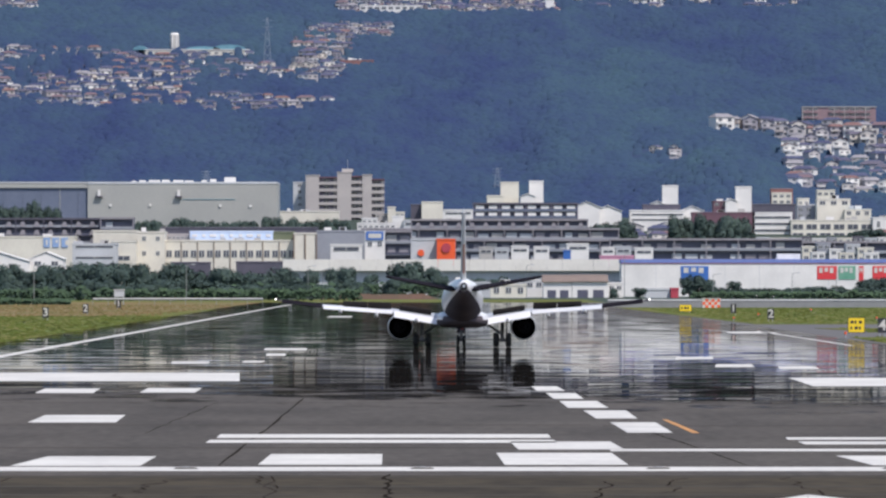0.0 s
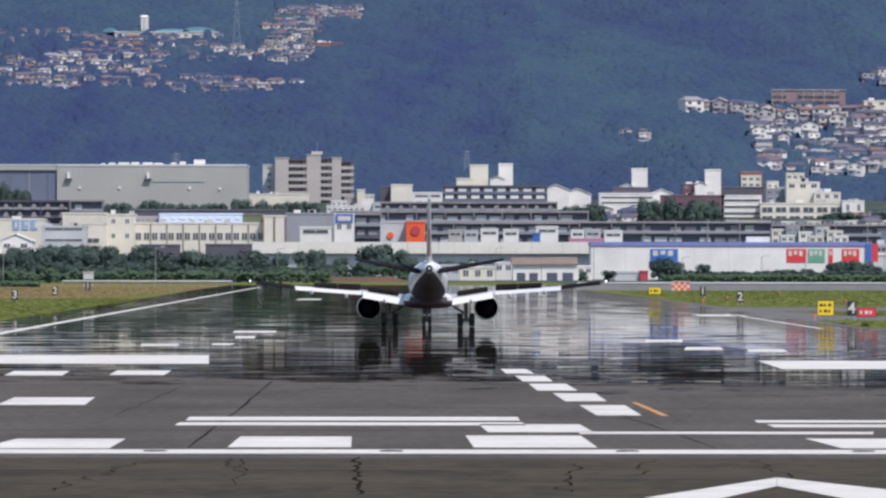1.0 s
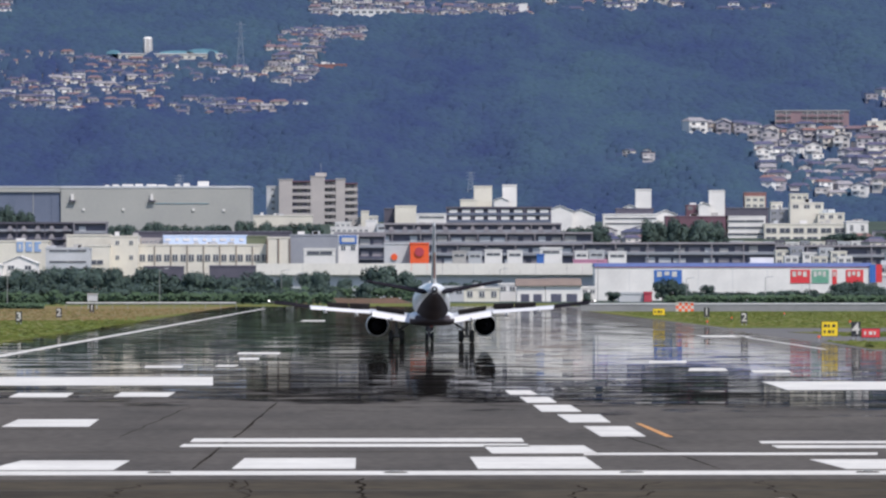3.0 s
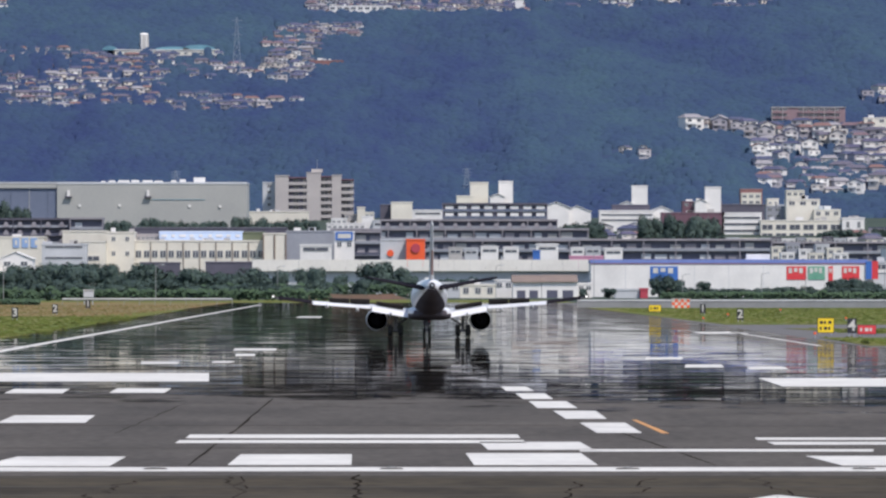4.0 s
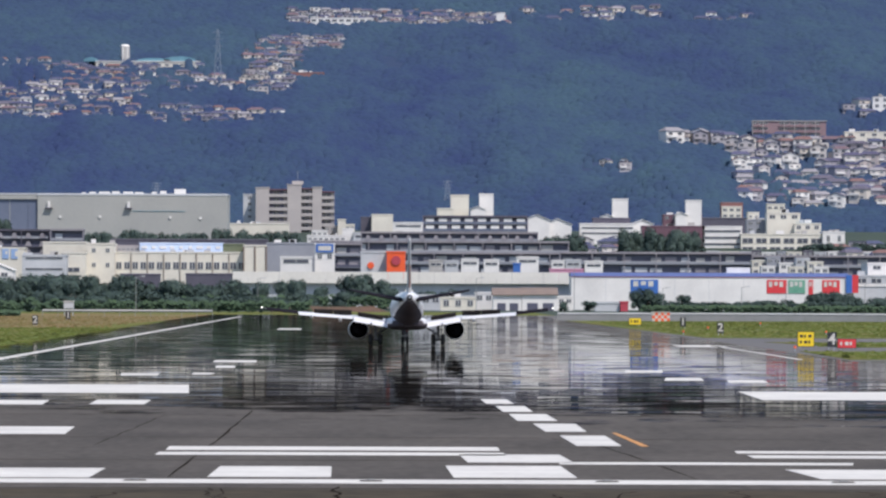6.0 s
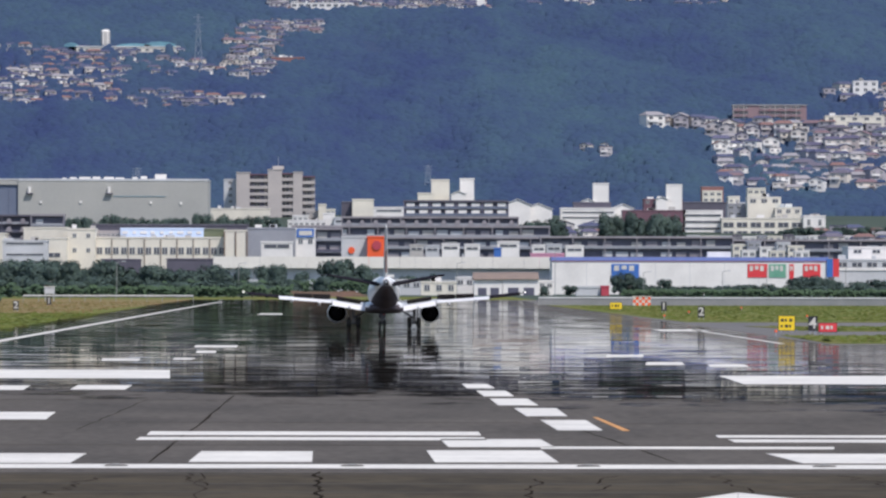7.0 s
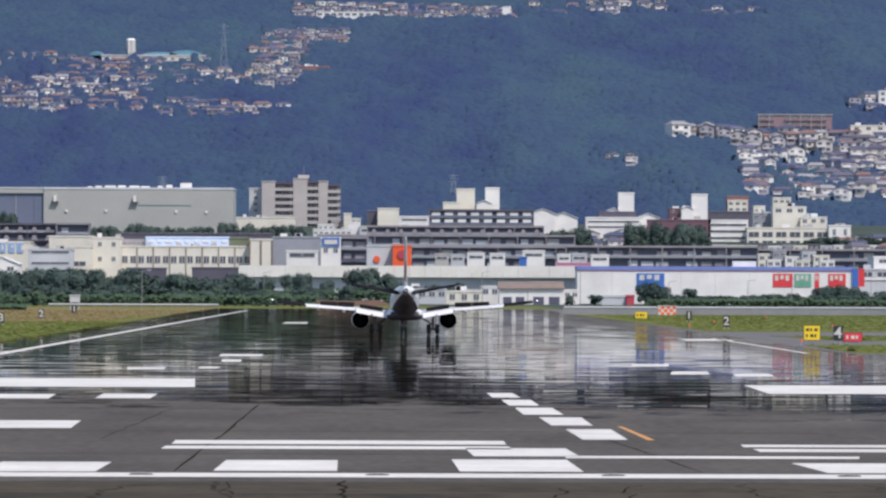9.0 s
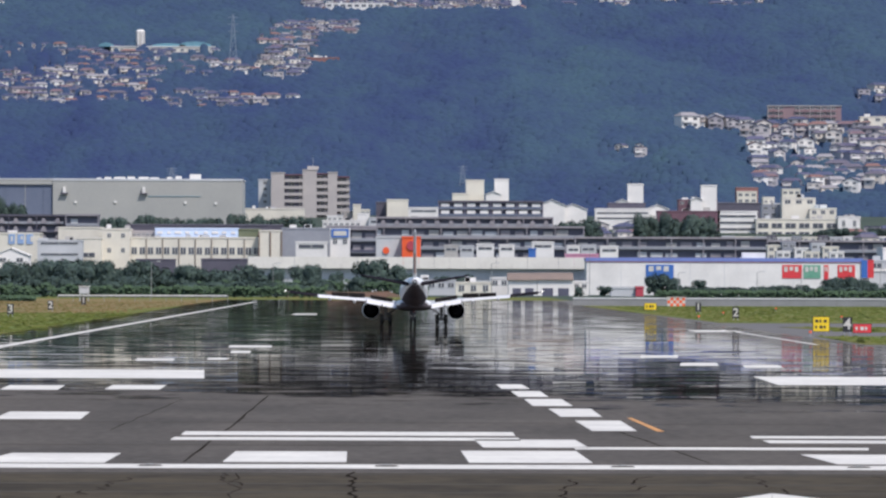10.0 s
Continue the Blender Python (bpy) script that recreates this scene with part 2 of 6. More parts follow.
# walls muted, roofs lifted and blued: distance haze put into the colours
WALLS = ((0.74, 0.71, 0.66), (0.46, 0.43, 0.43), (0.64, 0.58, 0.50), (0.38, 0.36, 0.38), (0.78, 0.76, 0.72), (0.46, 0.40, 0.38), (0.56, 0.52, 0.48), (0.34, 0.32, 0.35))
ROOFS = ((0.09, 0.10, 0.16), (0.11, 0.105, 0.16), (0.22, 0.135, 0.125), (0.14, 0.13, 0.165), (0.085, 0.09, 0.15), (0.20, 0.14, 0.155), (0.12, 0.12, 0.185), (0.30, 0.285, 0.30), (0.095, 0.10, 0.16))
M = {
    "white_wall": mat("white_wall", (0.80, 0.775, 0.735), (0.65, 0.63, 0.60), scale=0.15, fine=1.5),
    "cream_wall": mat("cream_wall", (0.74, 0.70, 0.59), (0.60, 0.56, 0.48), scale=0.12, fine=1.3),
    "pale_grey_wall": mat("pale_grey_wall", (0.55, 0.56, 0.57), (0.42, 0.43, 0.44), scale=0.1, fine=1.2),
    "grey_wall": mat("grey_wall", (0.33, 0.34, 0.37), (0.25, 0.26, 0.29), scale=0.1, fine=1.0),
    "hangar_grey": mat("hangar_grey", (0.40, 0.395, 0.365), (0.34, 0.34, 0.32), scale=0.05, fine=0.8),
    "hangar_blue": mat("hangar_blue", (0.15, 0.175, 0.24), (0.11, 0.135, 0.20), scale=0.06, fine=0.8),
    "olive_wall": mat("olive_wall", (0.16, 0.18, 0.10), (0.11, 0.13, 0.08), scale=0.2, fine=2),
    "red_wall": mat("red_wall", (0.50, 0.06, 0.09), (0.38, 0.05, 0.07), scale=0.3, fine=3),
    "red_brick_wall": mat("red_brick_wall", (0.17, 0.085, 0.11), (0.13, 0.07, 0.09), scale=0.2, fine=2),
    "brick_wall": mat("brick_wall", (0.29, 0.19, 0.20), (0.23, 0.16, 0.17), scale=0.2, fine=2),
    "beige_tower": mat("beige_tower", (0.47, 0.43, 0.40), (0.38, 0.345, 0.335), scale=0.1, fine=1.0),
    # dark colour standing for balcony recess shade; deck columns use it too
    "bay_shade_and_column": mat("bay_shade_and_column", (0.19, 0.18, 0.24), (0.13, 0.12, 0.17), rough=0.6, scale=0.3, fine=2),
    "pylon_steel": mat("pylon_steel", (0.24, 0.28, 0.34), (0.18, 0.22, 0.27), rough=0.6),
    "concrete": mat("concrete", (0.50, 0.48, 0.45), (0.36, 0.34, 0.32), scale=0.1, fine=1.0),
    "deck_concrete": mat("deck_concrete", (0.32, 0.295, 0.31), (0.22, 0.205, 0.23), scale=0.1, fine=1.0),
    "viaduct_concrete": mat("viaduct_concrete", (0.77, 0.74, 0.67), (0.63, 0.60, 0.54), scale=0.08, fine=0.9),
    # dark fill painted in for shade of bays and doorways; also some railings
    "shade_and_rail": mat("shade_and_rail", (0.11, 0.11, 0.155), (0.08, 0.08, 0.115), rough=0.5),
    # this dark roof and the glass below are lifted off black to imitate haze
    "dark_roof": mat("dark_roof", (0.11, 0.10, 0.13), (0.08, 0.075, 0.10), rough=0.6),
    "brown_roof": mat("brown_roof", (0.24, 0.18, 0.14), (0.17, 0.13, 0.11)),
    "glass": mat("glass", (0.085, 0.095, 0.125), (0.06, 0.07, 0.09), rough=0.12, spec=0.6),
    "frame": mat("frame", (0.55, 0.55, 0.53), rough=0.5),
    "sky_sign": mat("sky_sign", (0.62, 0.72, 0.86), (0.52, 0.64, 0.82), scale=0.1, fine=0.8),
    "blue_panel": mat("blue_panel", (0.05, 0.16, 0.48), (0.04, 0.13, 0.4), rough=0.5),
    "pale_blue_panel": mat("pale_blue_panel", (0.28, 0.40, 0.62), (0.24, 0.35, 0.55), rough=0.5),
    "blue_band": mat("blue_band", (0.19, 0.25, 0.54), (0.16, 0.21, 0.48), rough=0.5),
    "orange_panel": mat("orange_panel", (0.85, 0.12, 0.03), (0.75, 0.10, 0.03), rough=0.5),
    "red_panel": mat("red_panel", (0.72, 0.05, 0.06), (0.6, 0.045, 0.05), rough=0.5),
    "green_panel": mat("green_panel", (0.10, 0.30, 0.20), (0.2, 0.4, 0.3), rough=0.5),
    "pink_panel": mat("pink_panel", (0.65, 0.30, 0.42), rough=0.5),
    "yellow_panel": mat("yellow_panel", (0.88, 0.62, 0.02), (0.8, 0.55, 0.02), rough=0.4, fine=9),
    "black_panel": mat("black_panel", (0.025, 0.025, 0.03), rough=0.4),
    "red_clay": mat("red_clay", (0.28, 0.13, 0.115), (0.22, 0.11, 0.10), fine=2),
    "teal_roof": mat("teal_roof", (0.12, 0.27, 0.33), (0.10, 0.22, 0.28)),
    "steel": mat("steel", (0.42, 0.45, 0.48), (0.33, 0.35, 0.38), rough=0.5, metal=0.3),
    "fence_white": mat("fence_white", (0.72, 0.72, 0.70), (0.58, 0.58, 0.56), fine=2),
    "fence_dim": mat("fence_dim", (0.20, 0.19, 0.21), (0.13, 0.15, 0.13), scale=0.15, fine=1.2),
    "fence_grey": mat("fence_grey", (0.27, 0.27, 0.265), (0.20, 0.21, 0.20), scale=0.2, fine=2),
    "house_wall": mat("house_wall", (1.0, 1.0, 1.0), (0.85, 0.85, 0.85), scale=0.3, fine=2, pick="object",
                      picks=WALLS),
    "house_roof": mat("house_roof", (1.0, 1.0, 1.0), (0.8, 0.8, 0.8), rough=0.9, spec=0.08, scale=0.4, fine=3, pick="object",
                      picks=ROOFS),
    "far_house_wall": mat("far_house_wall", (1.0, 1.0, 1.0), (0.85, 0.85, 0.85), scale=0.3, fine=2, pick="island", picks=WALLS, steps=True),
    "far_house_roof": mat("far_house_roof", (1.0, 1.0, 1.0), (0.8, 0.8, 0.8), rough=0.9, spec=0.08, scale=0.4, fine=3, pick="island", picks=ROOFS, steps=True),
    "pale_roof": mat("pale_roof", (0.42, 0.40, 0.42), (0.3, 0.3, 0.33)),
    "bark": mat("bark", (0.12, 0.09, 0.07), (0.08, 0.06, 0.05), fine=8),
    # leaf greens lightened and blued, haze put into their colour
    "leaves": mat("leaves", (1, 1, 1), (0.75, 0.75, 0.75), rough=0.75, scale=0.2, fine=2, pick="island", spec=0.2,
                  picks=((0.056, 0.084, 0.080), (0.064, 0.096, 0.080), (0.058, 0.088, 0.088), (0.068, 0.104, 0.080))),
    "hedge_leaves": mat("hedge_leaves", (1, 1, 1), (0.75, 0.75, 0.75), rough=0.8, scale=0.08, fine=1, pick="island", spec=0.1,
                        picks=((0.056, 0.090, 0.056), (0.062, 0.100, 0.056), (0.058, 0.093, 0.062), (0.066, 0.106, 0.058))),
    # the blue of distance haze is put into both forest colours
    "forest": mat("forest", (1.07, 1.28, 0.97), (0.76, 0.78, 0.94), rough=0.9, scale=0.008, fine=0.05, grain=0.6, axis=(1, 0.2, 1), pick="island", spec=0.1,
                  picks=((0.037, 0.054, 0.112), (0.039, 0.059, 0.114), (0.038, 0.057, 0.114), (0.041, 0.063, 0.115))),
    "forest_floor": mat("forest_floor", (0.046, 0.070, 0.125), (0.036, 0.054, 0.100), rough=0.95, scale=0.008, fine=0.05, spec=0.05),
    "grass": mat("grass", (0.085, 0.125, 0.026), (0.145, 0.125, 0.036), rough=0.95, grain=0.8, scale=0.10, fine=0.9, axis=(1, 0.3, 1), spec=0.1),
    "blades": mat("blades", (1, 1, 1), (0.7, 0.7, 0.7), rough=0.9, scale=0.04, fine=0.4, pick="island", spec=0.05,
                  picks=((0.088, 0.122, 0.028), (0.100, 0.124, 0.031), (0.084, 0.118, 0.027), (0.112, 0.124, 0.034))),
    "dry_blades": mat("dry_blades", (1, 1, 1), (0.8, 0.8, 0.8), rough=0.9, scale=0.04, fine=0.4, pick="island", spec=0.05,
                      picks=((0.17, 0.125, 0.06), (0.15, 0.125, 0.055), (0.19, 0.13, 0.066), (0.135, 0.128, 0.05))),
    "dry_grass": mat("dry_grass", (0.21, 0.13, 0.06), (0.13, 0.13, 0.05), rough=0.95, scale=0.05, fine=0.5, axis=(1, 0.3, 1), spec=0.1),
    "earth": mat("earth", (0.06, 0.08, 0.06), (0.045, 0.06, 0.05), rough=0.95, scale=0.02, fine=0.3, spec=0.1),
    "red_earth": mat("red_earth", (0.13, 0.08, 0.06), (0.09, 0.07, 0.05), rough=0.95, grain=0.8, scale=0.10, fine=0.9, spec=0.1),
    "old_asphalt": mat("old_asphalt", (0.072, 0.060, 0.042), (0.036, 0.031, 0.024), rough=1.0, scale=0.35, fine=2.0, axis=(0.7, 0.4, 1), spec=0.05, grain=0.9),
    "taxi_asphalt": mat("taxi_asphalt", (0.14, 0.13, 0.12), (0.10, 0.095, 0.09), rough=0.8, scale=0.08, fine=0.8, spec=0.3),
    "paint_white": mat("paint_white", (0.66, 0.64, 0.58), (0.49, 0.47, 0.43), rough=0.7, scale=0.25, fine=2.5, grain=0.9),
    "paint_orange": mat("paint_orange", (0.58, 0.26, 0.05), (0.42, 0.20, 0.05), rough=0.6, scale=0.3, fine=3),
    "seam": mat("seam", (0.055, 0.049, 0.042), (0.075, 0.068, 0.058), rough=1.0, scale=0.3, fine=2, spec=0.05),
    "tar": mat("tar", (0.022, 0.019, 0.016), rough=1.0, spec=0.0),
    "plane_white": mat("plane_white", (0.72, 0.72, 0.71), (0.64, 0.64, 0.65), rough=0.3, scale=0.5, fine=4),
    # dark colour for underside and winglet shade; gear doors share it
    "plane_shade_dark": mat("plane_shade_dark", (0.11, 0.095, 0.105), (0.08, 0.07, 0.08), spec=0.04, rough=0.7, scale=0.5, fine=4),
    # grey that puts shade into the white belly
    "belly_shade": mat("belly_shade", (0.07, 0.07, 0.085), (0.055, 0.055, 0.065), spec=0.15, rough=0.35, scale=0.5, fine=4),
    # near-black puts shade into the colour of ailerons, tailplane and elevators
    "aileron_tail_shade": mat("aileron_tail_shade", (0.018, 0.016, 0.021), (0.012, 0.011, 0.015), spec=0.03, rough=0.75, scale=0.5, fine=4),
    # shade on the raised spoilers' rear faces is put into this colour
    "spoiler_shade": mat("spoiler_shade", (0.055, 0.048, 0.046), (0.040, 0.035, 0.034), spec=0.05, rough=0.7, scale=0.5, fine=4),
    "rudder_brown": mat("rudder_brown", (0.34, 0.20, 0.17), (0.27, 0.17, 0.15), rough=0.4, scale=0.5, fine=4),
    "wing_grey": mat("wing_grey", (0.42, 0.43, 0.45), (0.36, 0.37, 0.39), rough=0.4, scale=0.4, fine=4),
    "dark_metal": mat("dark_metal", (0.05, 0.05, 0.055), (0.035, 0.035, 0.04), rough=0.45, metal=0.6),
    "nozzle": mat("nozzle", (0.010, 0.010, 0.013), rough=0.9, spec=0.05),
    "rubber": mat("rubber", (0.02, 0.02, 0.02), rough=0.85),
    "gear_steel": mat("gear_steel", (0.12, 0.12, 0.13), rough=0.4, metal=0.6),
    "fin_red": mat("fin_red", (0.50, 0.07, 0.06), rough=0.35),
}
RUNWAY = asphalt_material("runway_asphalt", (0.100, 0.088, 0.076), (0.054, 0.048, 0.042), 298, 326)


def glow(name, colour, strength):
    m = bpy.data.materials.new(name)
    m.use_nodes = True
    p = m.node_tree.nodes["Principled BSDF"]
    p.inputs["Emission Color"].default_value = (*colour, 1)
    p.inputs["Emission Strength"].default_value = strength
    p.inputs["Base Color"].default_value = (*colour, 1)
    return m


M["lamp_white"] = glow("lamp_white", (1, 0.97, 0.9), 2)


# ---- building helpers ----
def box(bm, x0, x1, y0, y1, z0, z1, slot=0):
    v = [bm.verts.new(c) for c in ((x0, y0, z0), (x1, y0, z0), (x1, y1, z0), (x0, y1, z0), (x0, y0, z1), (x1, y0, z1), (x1, y1, z1), (x0, y1, z1))]
    for q in ((0, 3, 2, 1), (4, 5, 6, 7), (0, 1, 5, 4), (1, 2, 6, 5), (2, 3, 7, 6), (3, 0, 4, 7)):
        bm.faces.new([v[i] for i in q]).material_index = slot
    return v


def mesh_of(name, bm, *materials):
    me = bpy.data.meshes.new(name)
    bmesh.ops.recalc_face_normals(bm, faces=bm.faces[:])
    bm.to_mesh(me)
    bm.free()
    for m in materials:
        me.materials.append(m)
    return me


def part(name, bm, material, parent, label="", smooth=False):
    materials = material if isinstance(material, (list, tuple)) else (material,)
    me = bm if isinstance(bm, bpy.types.Mesh) else mesh_of(name, bm, *materials)
    if smooth:
        me.shade_smooth()
    ob = new(name, me)
    ob.parent = parent
    if label:
        ob["label"] = label
    return ob


def boxed(*dims):
    bm = bmesh.new()
    box(bm, *dims)
    return bm


def thing(name, m, label, category, group=""):
    ob = new(name)
    ob.matrix_world = m
    return tagged(ob, label, category, group)


def tube(bm, p, q, r0, r1, n=8, cap=True):
    """A tapered tube from p to q."""
    p, q = Vector(p), Vector(q)
    turn = (q - p).to_track_quat("Z", "Y")
    rings = []
    for c, r in ((p, r0), (q, r1)):
        rings.append([bm.verts.new(c + turn @ Vector((r * math.cos(a), r * math.sin(a), 0))) for a in (2 * math.pi * i / n for i in range(n))])
    for i in range(n):
        bm.faces.new((rings[0][i], rings[0][(i + 1) % n], rings[1][(i + 1) % n], rings[1][i]))
    if cap:
        bm.faces.new(rings[0][::-1])
        bm.faces.new(rings[1])


def loft(bm, rings, caps=True):
    """Skin over rings of equal vertex count."""
    vs = [[bm.verts.new(c) for c in ring] for ring in rings]
    n = len(vs[0])
    for a, b in zip(vs, vs[1:]):
        for i in range(n):
            bm.faces.new((a[i], a[(i + 1) % n], b[(i + 1) % n], b[i]))
    if caps:
        bm.faces.new(vs[0][::-1])
        bm.faces.new(vs[-1])


# ---- ground ----
STEPS = ((-400, 0), (2300, 0), (2500, 4), (2800, 12), (3100, 27), (3300, 33), (3500, 34), (4950, 215), (6000, 300))


TOWN_GROUNDS = ((-300, -20, 3985, 4530), (-300, 300, 4585, 4760), (100, 310, 3540, 4130))


def terrain(x, y):
    for (ya, za), (yb, zb) in zip(STEPS, STEPS[1:]):
        if y <= yb:
            z = za + (zb - za) * (y - ya) / (yb - ya)
            break
    z += 24.0 * math.exp(-(((x - 143) / 30) ** 2) - ((y - 3575) / 85) ** 2)
    swell = max(0.0, min(1.0, (y - 3450) / 300))
    folds = 15.0 * noise.noise(Vector((x / 75, y / 420, 2))) + 6.0 * noise.noise(Vector((x / 32, y / 170, 5)))
    for x0, x1, y0, y1 in TOWN_GROUNDS:
        off = max(x0 - x, x - x1, (y0 - y) / 3, (y - y1) / 3, 0.0)
        folds *= min(1.0, off / 25)
    return z + swell * (2.0 * noise.noise(Vector((x / 90, y / 160, 0))) + folds)


def ground_sheet():
    bm = bmesh.new()
    xs = [-2500, -1500, -900] + [i * 20 for i in range(-30, 31)] + [900, 1500, 2500]
    ys = [-400, 0, 600, 1200, 1800, 2300] + [2350 + i * 25 for i in range(104)] + [4975, 5400, 6000]
    grid = [[bm.verts.new((x, y, terrain(x, y) - (0.06 if y < 2400 else 0))) for x in xs] for y in ys]
    for a, b in zip(grid, grid[1:]):
        for i in range(len(xs) - 1):
            bm.faces.new((a[i], a[i + 1], b[i + 1], b[i]))
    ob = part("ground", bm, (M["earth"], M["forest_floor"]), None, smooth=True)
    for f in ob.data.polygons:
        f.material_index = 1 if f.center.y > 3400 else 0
    tagged(ob, "dark earth and scrub rising to wooded hills", "ground", kind="structure")


def slab(name, corners, z, material, label, category, thick=0.05):
    """A thin flat-topped sheet over the corners."""
    bm = bmesh.new()
    top = [bm.verts.new((x, y, z)) for x, y in corners]
    low = [bm.verts.new((x, y, z - thick)) for x, y in corners]
    bm.faces.new(top)
    bm.faces.new(low[::-1])
    n = len(corners)
    for i in range(n):
        bm.faces.new((top[i], low[i], low[(i + 1) % n], top[(i + 1) % n]))
    return tagged(part(name, bm, material, None), label, category, kind="structure")


ground_sheet()
slab("runway", [(-31, 188), (35.5, 188), (35.5, 1640), (-31, 1640)], 0.0, RUNWAY, "grey asphalt runway, heat mirage farther off put in as gloss", "runway")
slab("runway_overrun", [(-60, -60), (60, -60), (60, 187.9), (-60, 187.9)], 0.0, M["old_asphalt"], "worn brownish asphalt ahead of the threshold", "asphalt apron")
slab("shoulder", [(-38, 188), (-31.02, 188), (-31.02, 1640), (-38, 1640)], -0.006, RUNWAY, "narrow asphalt shoulder beside the runway", "shoulder")
slab("shoulder", [(35.52, 188), (70, 188), (70, 548), (35.52, 548)], -0.006, RUNWAY, "asphalt shoulder beside the runway", "shoulder")
slab("taxiway", [(35.52, 548.1), (70, 548.1), (70, 1640), (35.52, 1640)], -0.006, M["taxi_asphalt"], "dull grey asphalt taxiway entry", "taxiway")
slab("grass_verge", [(-300, 188), (-33.2, 188), (-34.5, 800), (-36, 1250), (-300, 1250)], 0.03, M["grass"], "green and yellowed mown grass verge", "grass")
slab("grass_verge", [(-300, 1000), (-44, 1000), (-37, 1250), (-37, 1640), (-300, 1640)], 0.06, M["dry_grass"], "dry orange-brown grass verge", "grass")
slab("grass_verge", [(36, 560), (300, 560), (300, 640), (36.8, 640)], 0.03, M["grass"], "strip of mown grass by the taxiway", "grass")
slab("grass_verge", [(44, 690), (300, 690), (300, 760), (40, 760)], 0.03, M["grass"], "strip of mown grass between taxiways", "grass")
slab("grass_verge", [(37, 830), (300, 830), (300, 1330), (34, 1330)], 0.03, M["grass"], "broad mown grass strip before the fence", "grass")
slab("end_clearing", [(-60, 1641), (40, 1641), (40, 1900), (-60, 1900)], 0.0, M["grass"], "green and brown grass beyond the runway end", "grass")
slab("end_verge", [(-300, 1641), (-60.5, 1641), (-60.5, 1900), (-300, 1900)], 0.0, M["grass"], "green verge beyond the runway end", "grass")


def marking(l0, r0, y0, l1, r1, y1, kind="white"):
    """A painted patch with a near edge l0..r0 at y0 and a far edge l1..r1 at y1."""
    label = "white painted runway marking" if kind == "white" else "orange painted guide line"
    slab("runway_marking", [(l0, y0), (r0, y0), (r1, y1), (l1, y1)], 0.008, M["paint_" + kind], label, "road marking", 0.006)


marking(-11.23, -7.74, 197.6, -10.77, -7.69, 208.3)
marking(-4.59, -1.24, 198.8, -4.50, -1.30, 211.0)
marking(2.08, 5.43, 198.8, 1.98, 5.31, 212.4)
marking(12.01, 15.29, 198.2, 11.62, 15.00, 209.0)
marking(-17.12, 21.35, 192.3, -17.48, 21.80, 196.4)
marking(-6.82, 3.96, 225.7, -6.80, 3.94, 229.7)
marking(-6.69, 3.90, 232.6, -6.72, 3.90, 238.1)
marking(2.68, 5.80, 216.7, 2.53, 5.65, 227.3)
marking(5.33, 13.91, 214.5, 5.40, 14.10, 217.4)
marking(11.48, 17.23, 223.4, 11.45, 17.36, 227.3)
marking(11.29, 17.75, 230.1, 11.36, 17.83, 233.4)
marking(-14.03, -10.95, 257.9, -14.16, -11.19, 272.0)
marking(-17.38, -14.80, 325.0, -17.63, -15.08, 338.5)
marking(-12.79, -10.35, 326.6, -12.96, -10.45, 340.3)
marking(-32.32, -9.30, 363.1, -35.27, -10.15, 396.3)
marking(-15.37, -13.14, 439.2, -15.66, -13.37, 451.4)
marking(-11.27, -10.10, 445.2, -11.36, -10.03, 454.5)
marking(-11.73, -8.67, 524.2, -11.91, -8.84, 539.4)
marking(-10.71, -9.40, 485.1, -10.96, -9.65, 500.0)
marking(6.54, 8.02, 240.7, 6.41, 8.00, 257.9)
marking(6.08, 7.57, 265.3, 5.97, 7.60, 281.4)
marking(5.49, 7.06, 287.6, 5.44, 6.99, 303.7)
marking(5.31, 6.57, 309.5, 5.22, 6.53, 325.0)
marking(4.92, 6.20, 331.6, 4.87, 6.06, 345.7)
marking(8.65, 8.89, 239.9, 8.40, 8.58, 263.2, "orange")
marking(18.16, 27.74, 345.7, 18.44, 30.14, 375.7)
marking(15.64, 18.04, 464.3, 16.21, 18.57, 477.9)
marking(16.49, 18.77, 422.1, 17.15, 19.23, 436.2)
marking(19.84, 22.07, 414.0, 20.23, 22.32, 424.8)
marking(-13.6, -10.3, 985.0, -13.5, -10.4, 1018.0)
slab("runway_marking", [(5.26, 156.2), (6.72, 155.1), (8.51, 164.6), (8.85, 171.1)], 0.008, M["paint_white"], "white painted chevron ahead of the threshold", "road marking", 0.006)
slab("runway_marking", [(8.86, 171.1), (8.52, 164.6), (9.58, 155.1), (11.57, 156.2), (10.96, 161.3)], 0.008, M["paint_white"], "white painted chevron ahead of the threshold", "road marking", 0.006)
marking(-28.4, -27.6, 200, -28.4, -27.6, 1500)
marking(32.1, 32.5, 560, 32.1, 32.5, 720)
marking(28.5, 33.0, 690, 28.5, 33.0, 712)


def crack(points, width):
    """A tar-filled crack along a bent line."""
    bm = bmesh.new()
    row = []
    for i, (x, y) in enumerate(points):
        w = 0.55 * width * (0.5 + 1.0 * ((i * 37) % 11) / 11)
        row.append((bm.verts.new((x - w, y, 0.006)), bm.verts.new((x + w, y, 0.006))))
    for a, b in zip(row, row[1:]):
        bm.faces.new((a[0], a[1], b[1], b[0]))
    tagged(part("tar_crack", bm, M["tar"], None), "dark tar-sealed crack in the asphalt", "crack", "cracks in the asphalt", kind="structure")


def wander(x0, y0, x1, y1, n, amp, seed):
    rnd = random.Random(seed)
    return [(x0 + (x1 - x0) * i / n + rnd.uniform(-amp, amp), y0 + (y1 - y0) * i / n) for i in range(n + 1)]


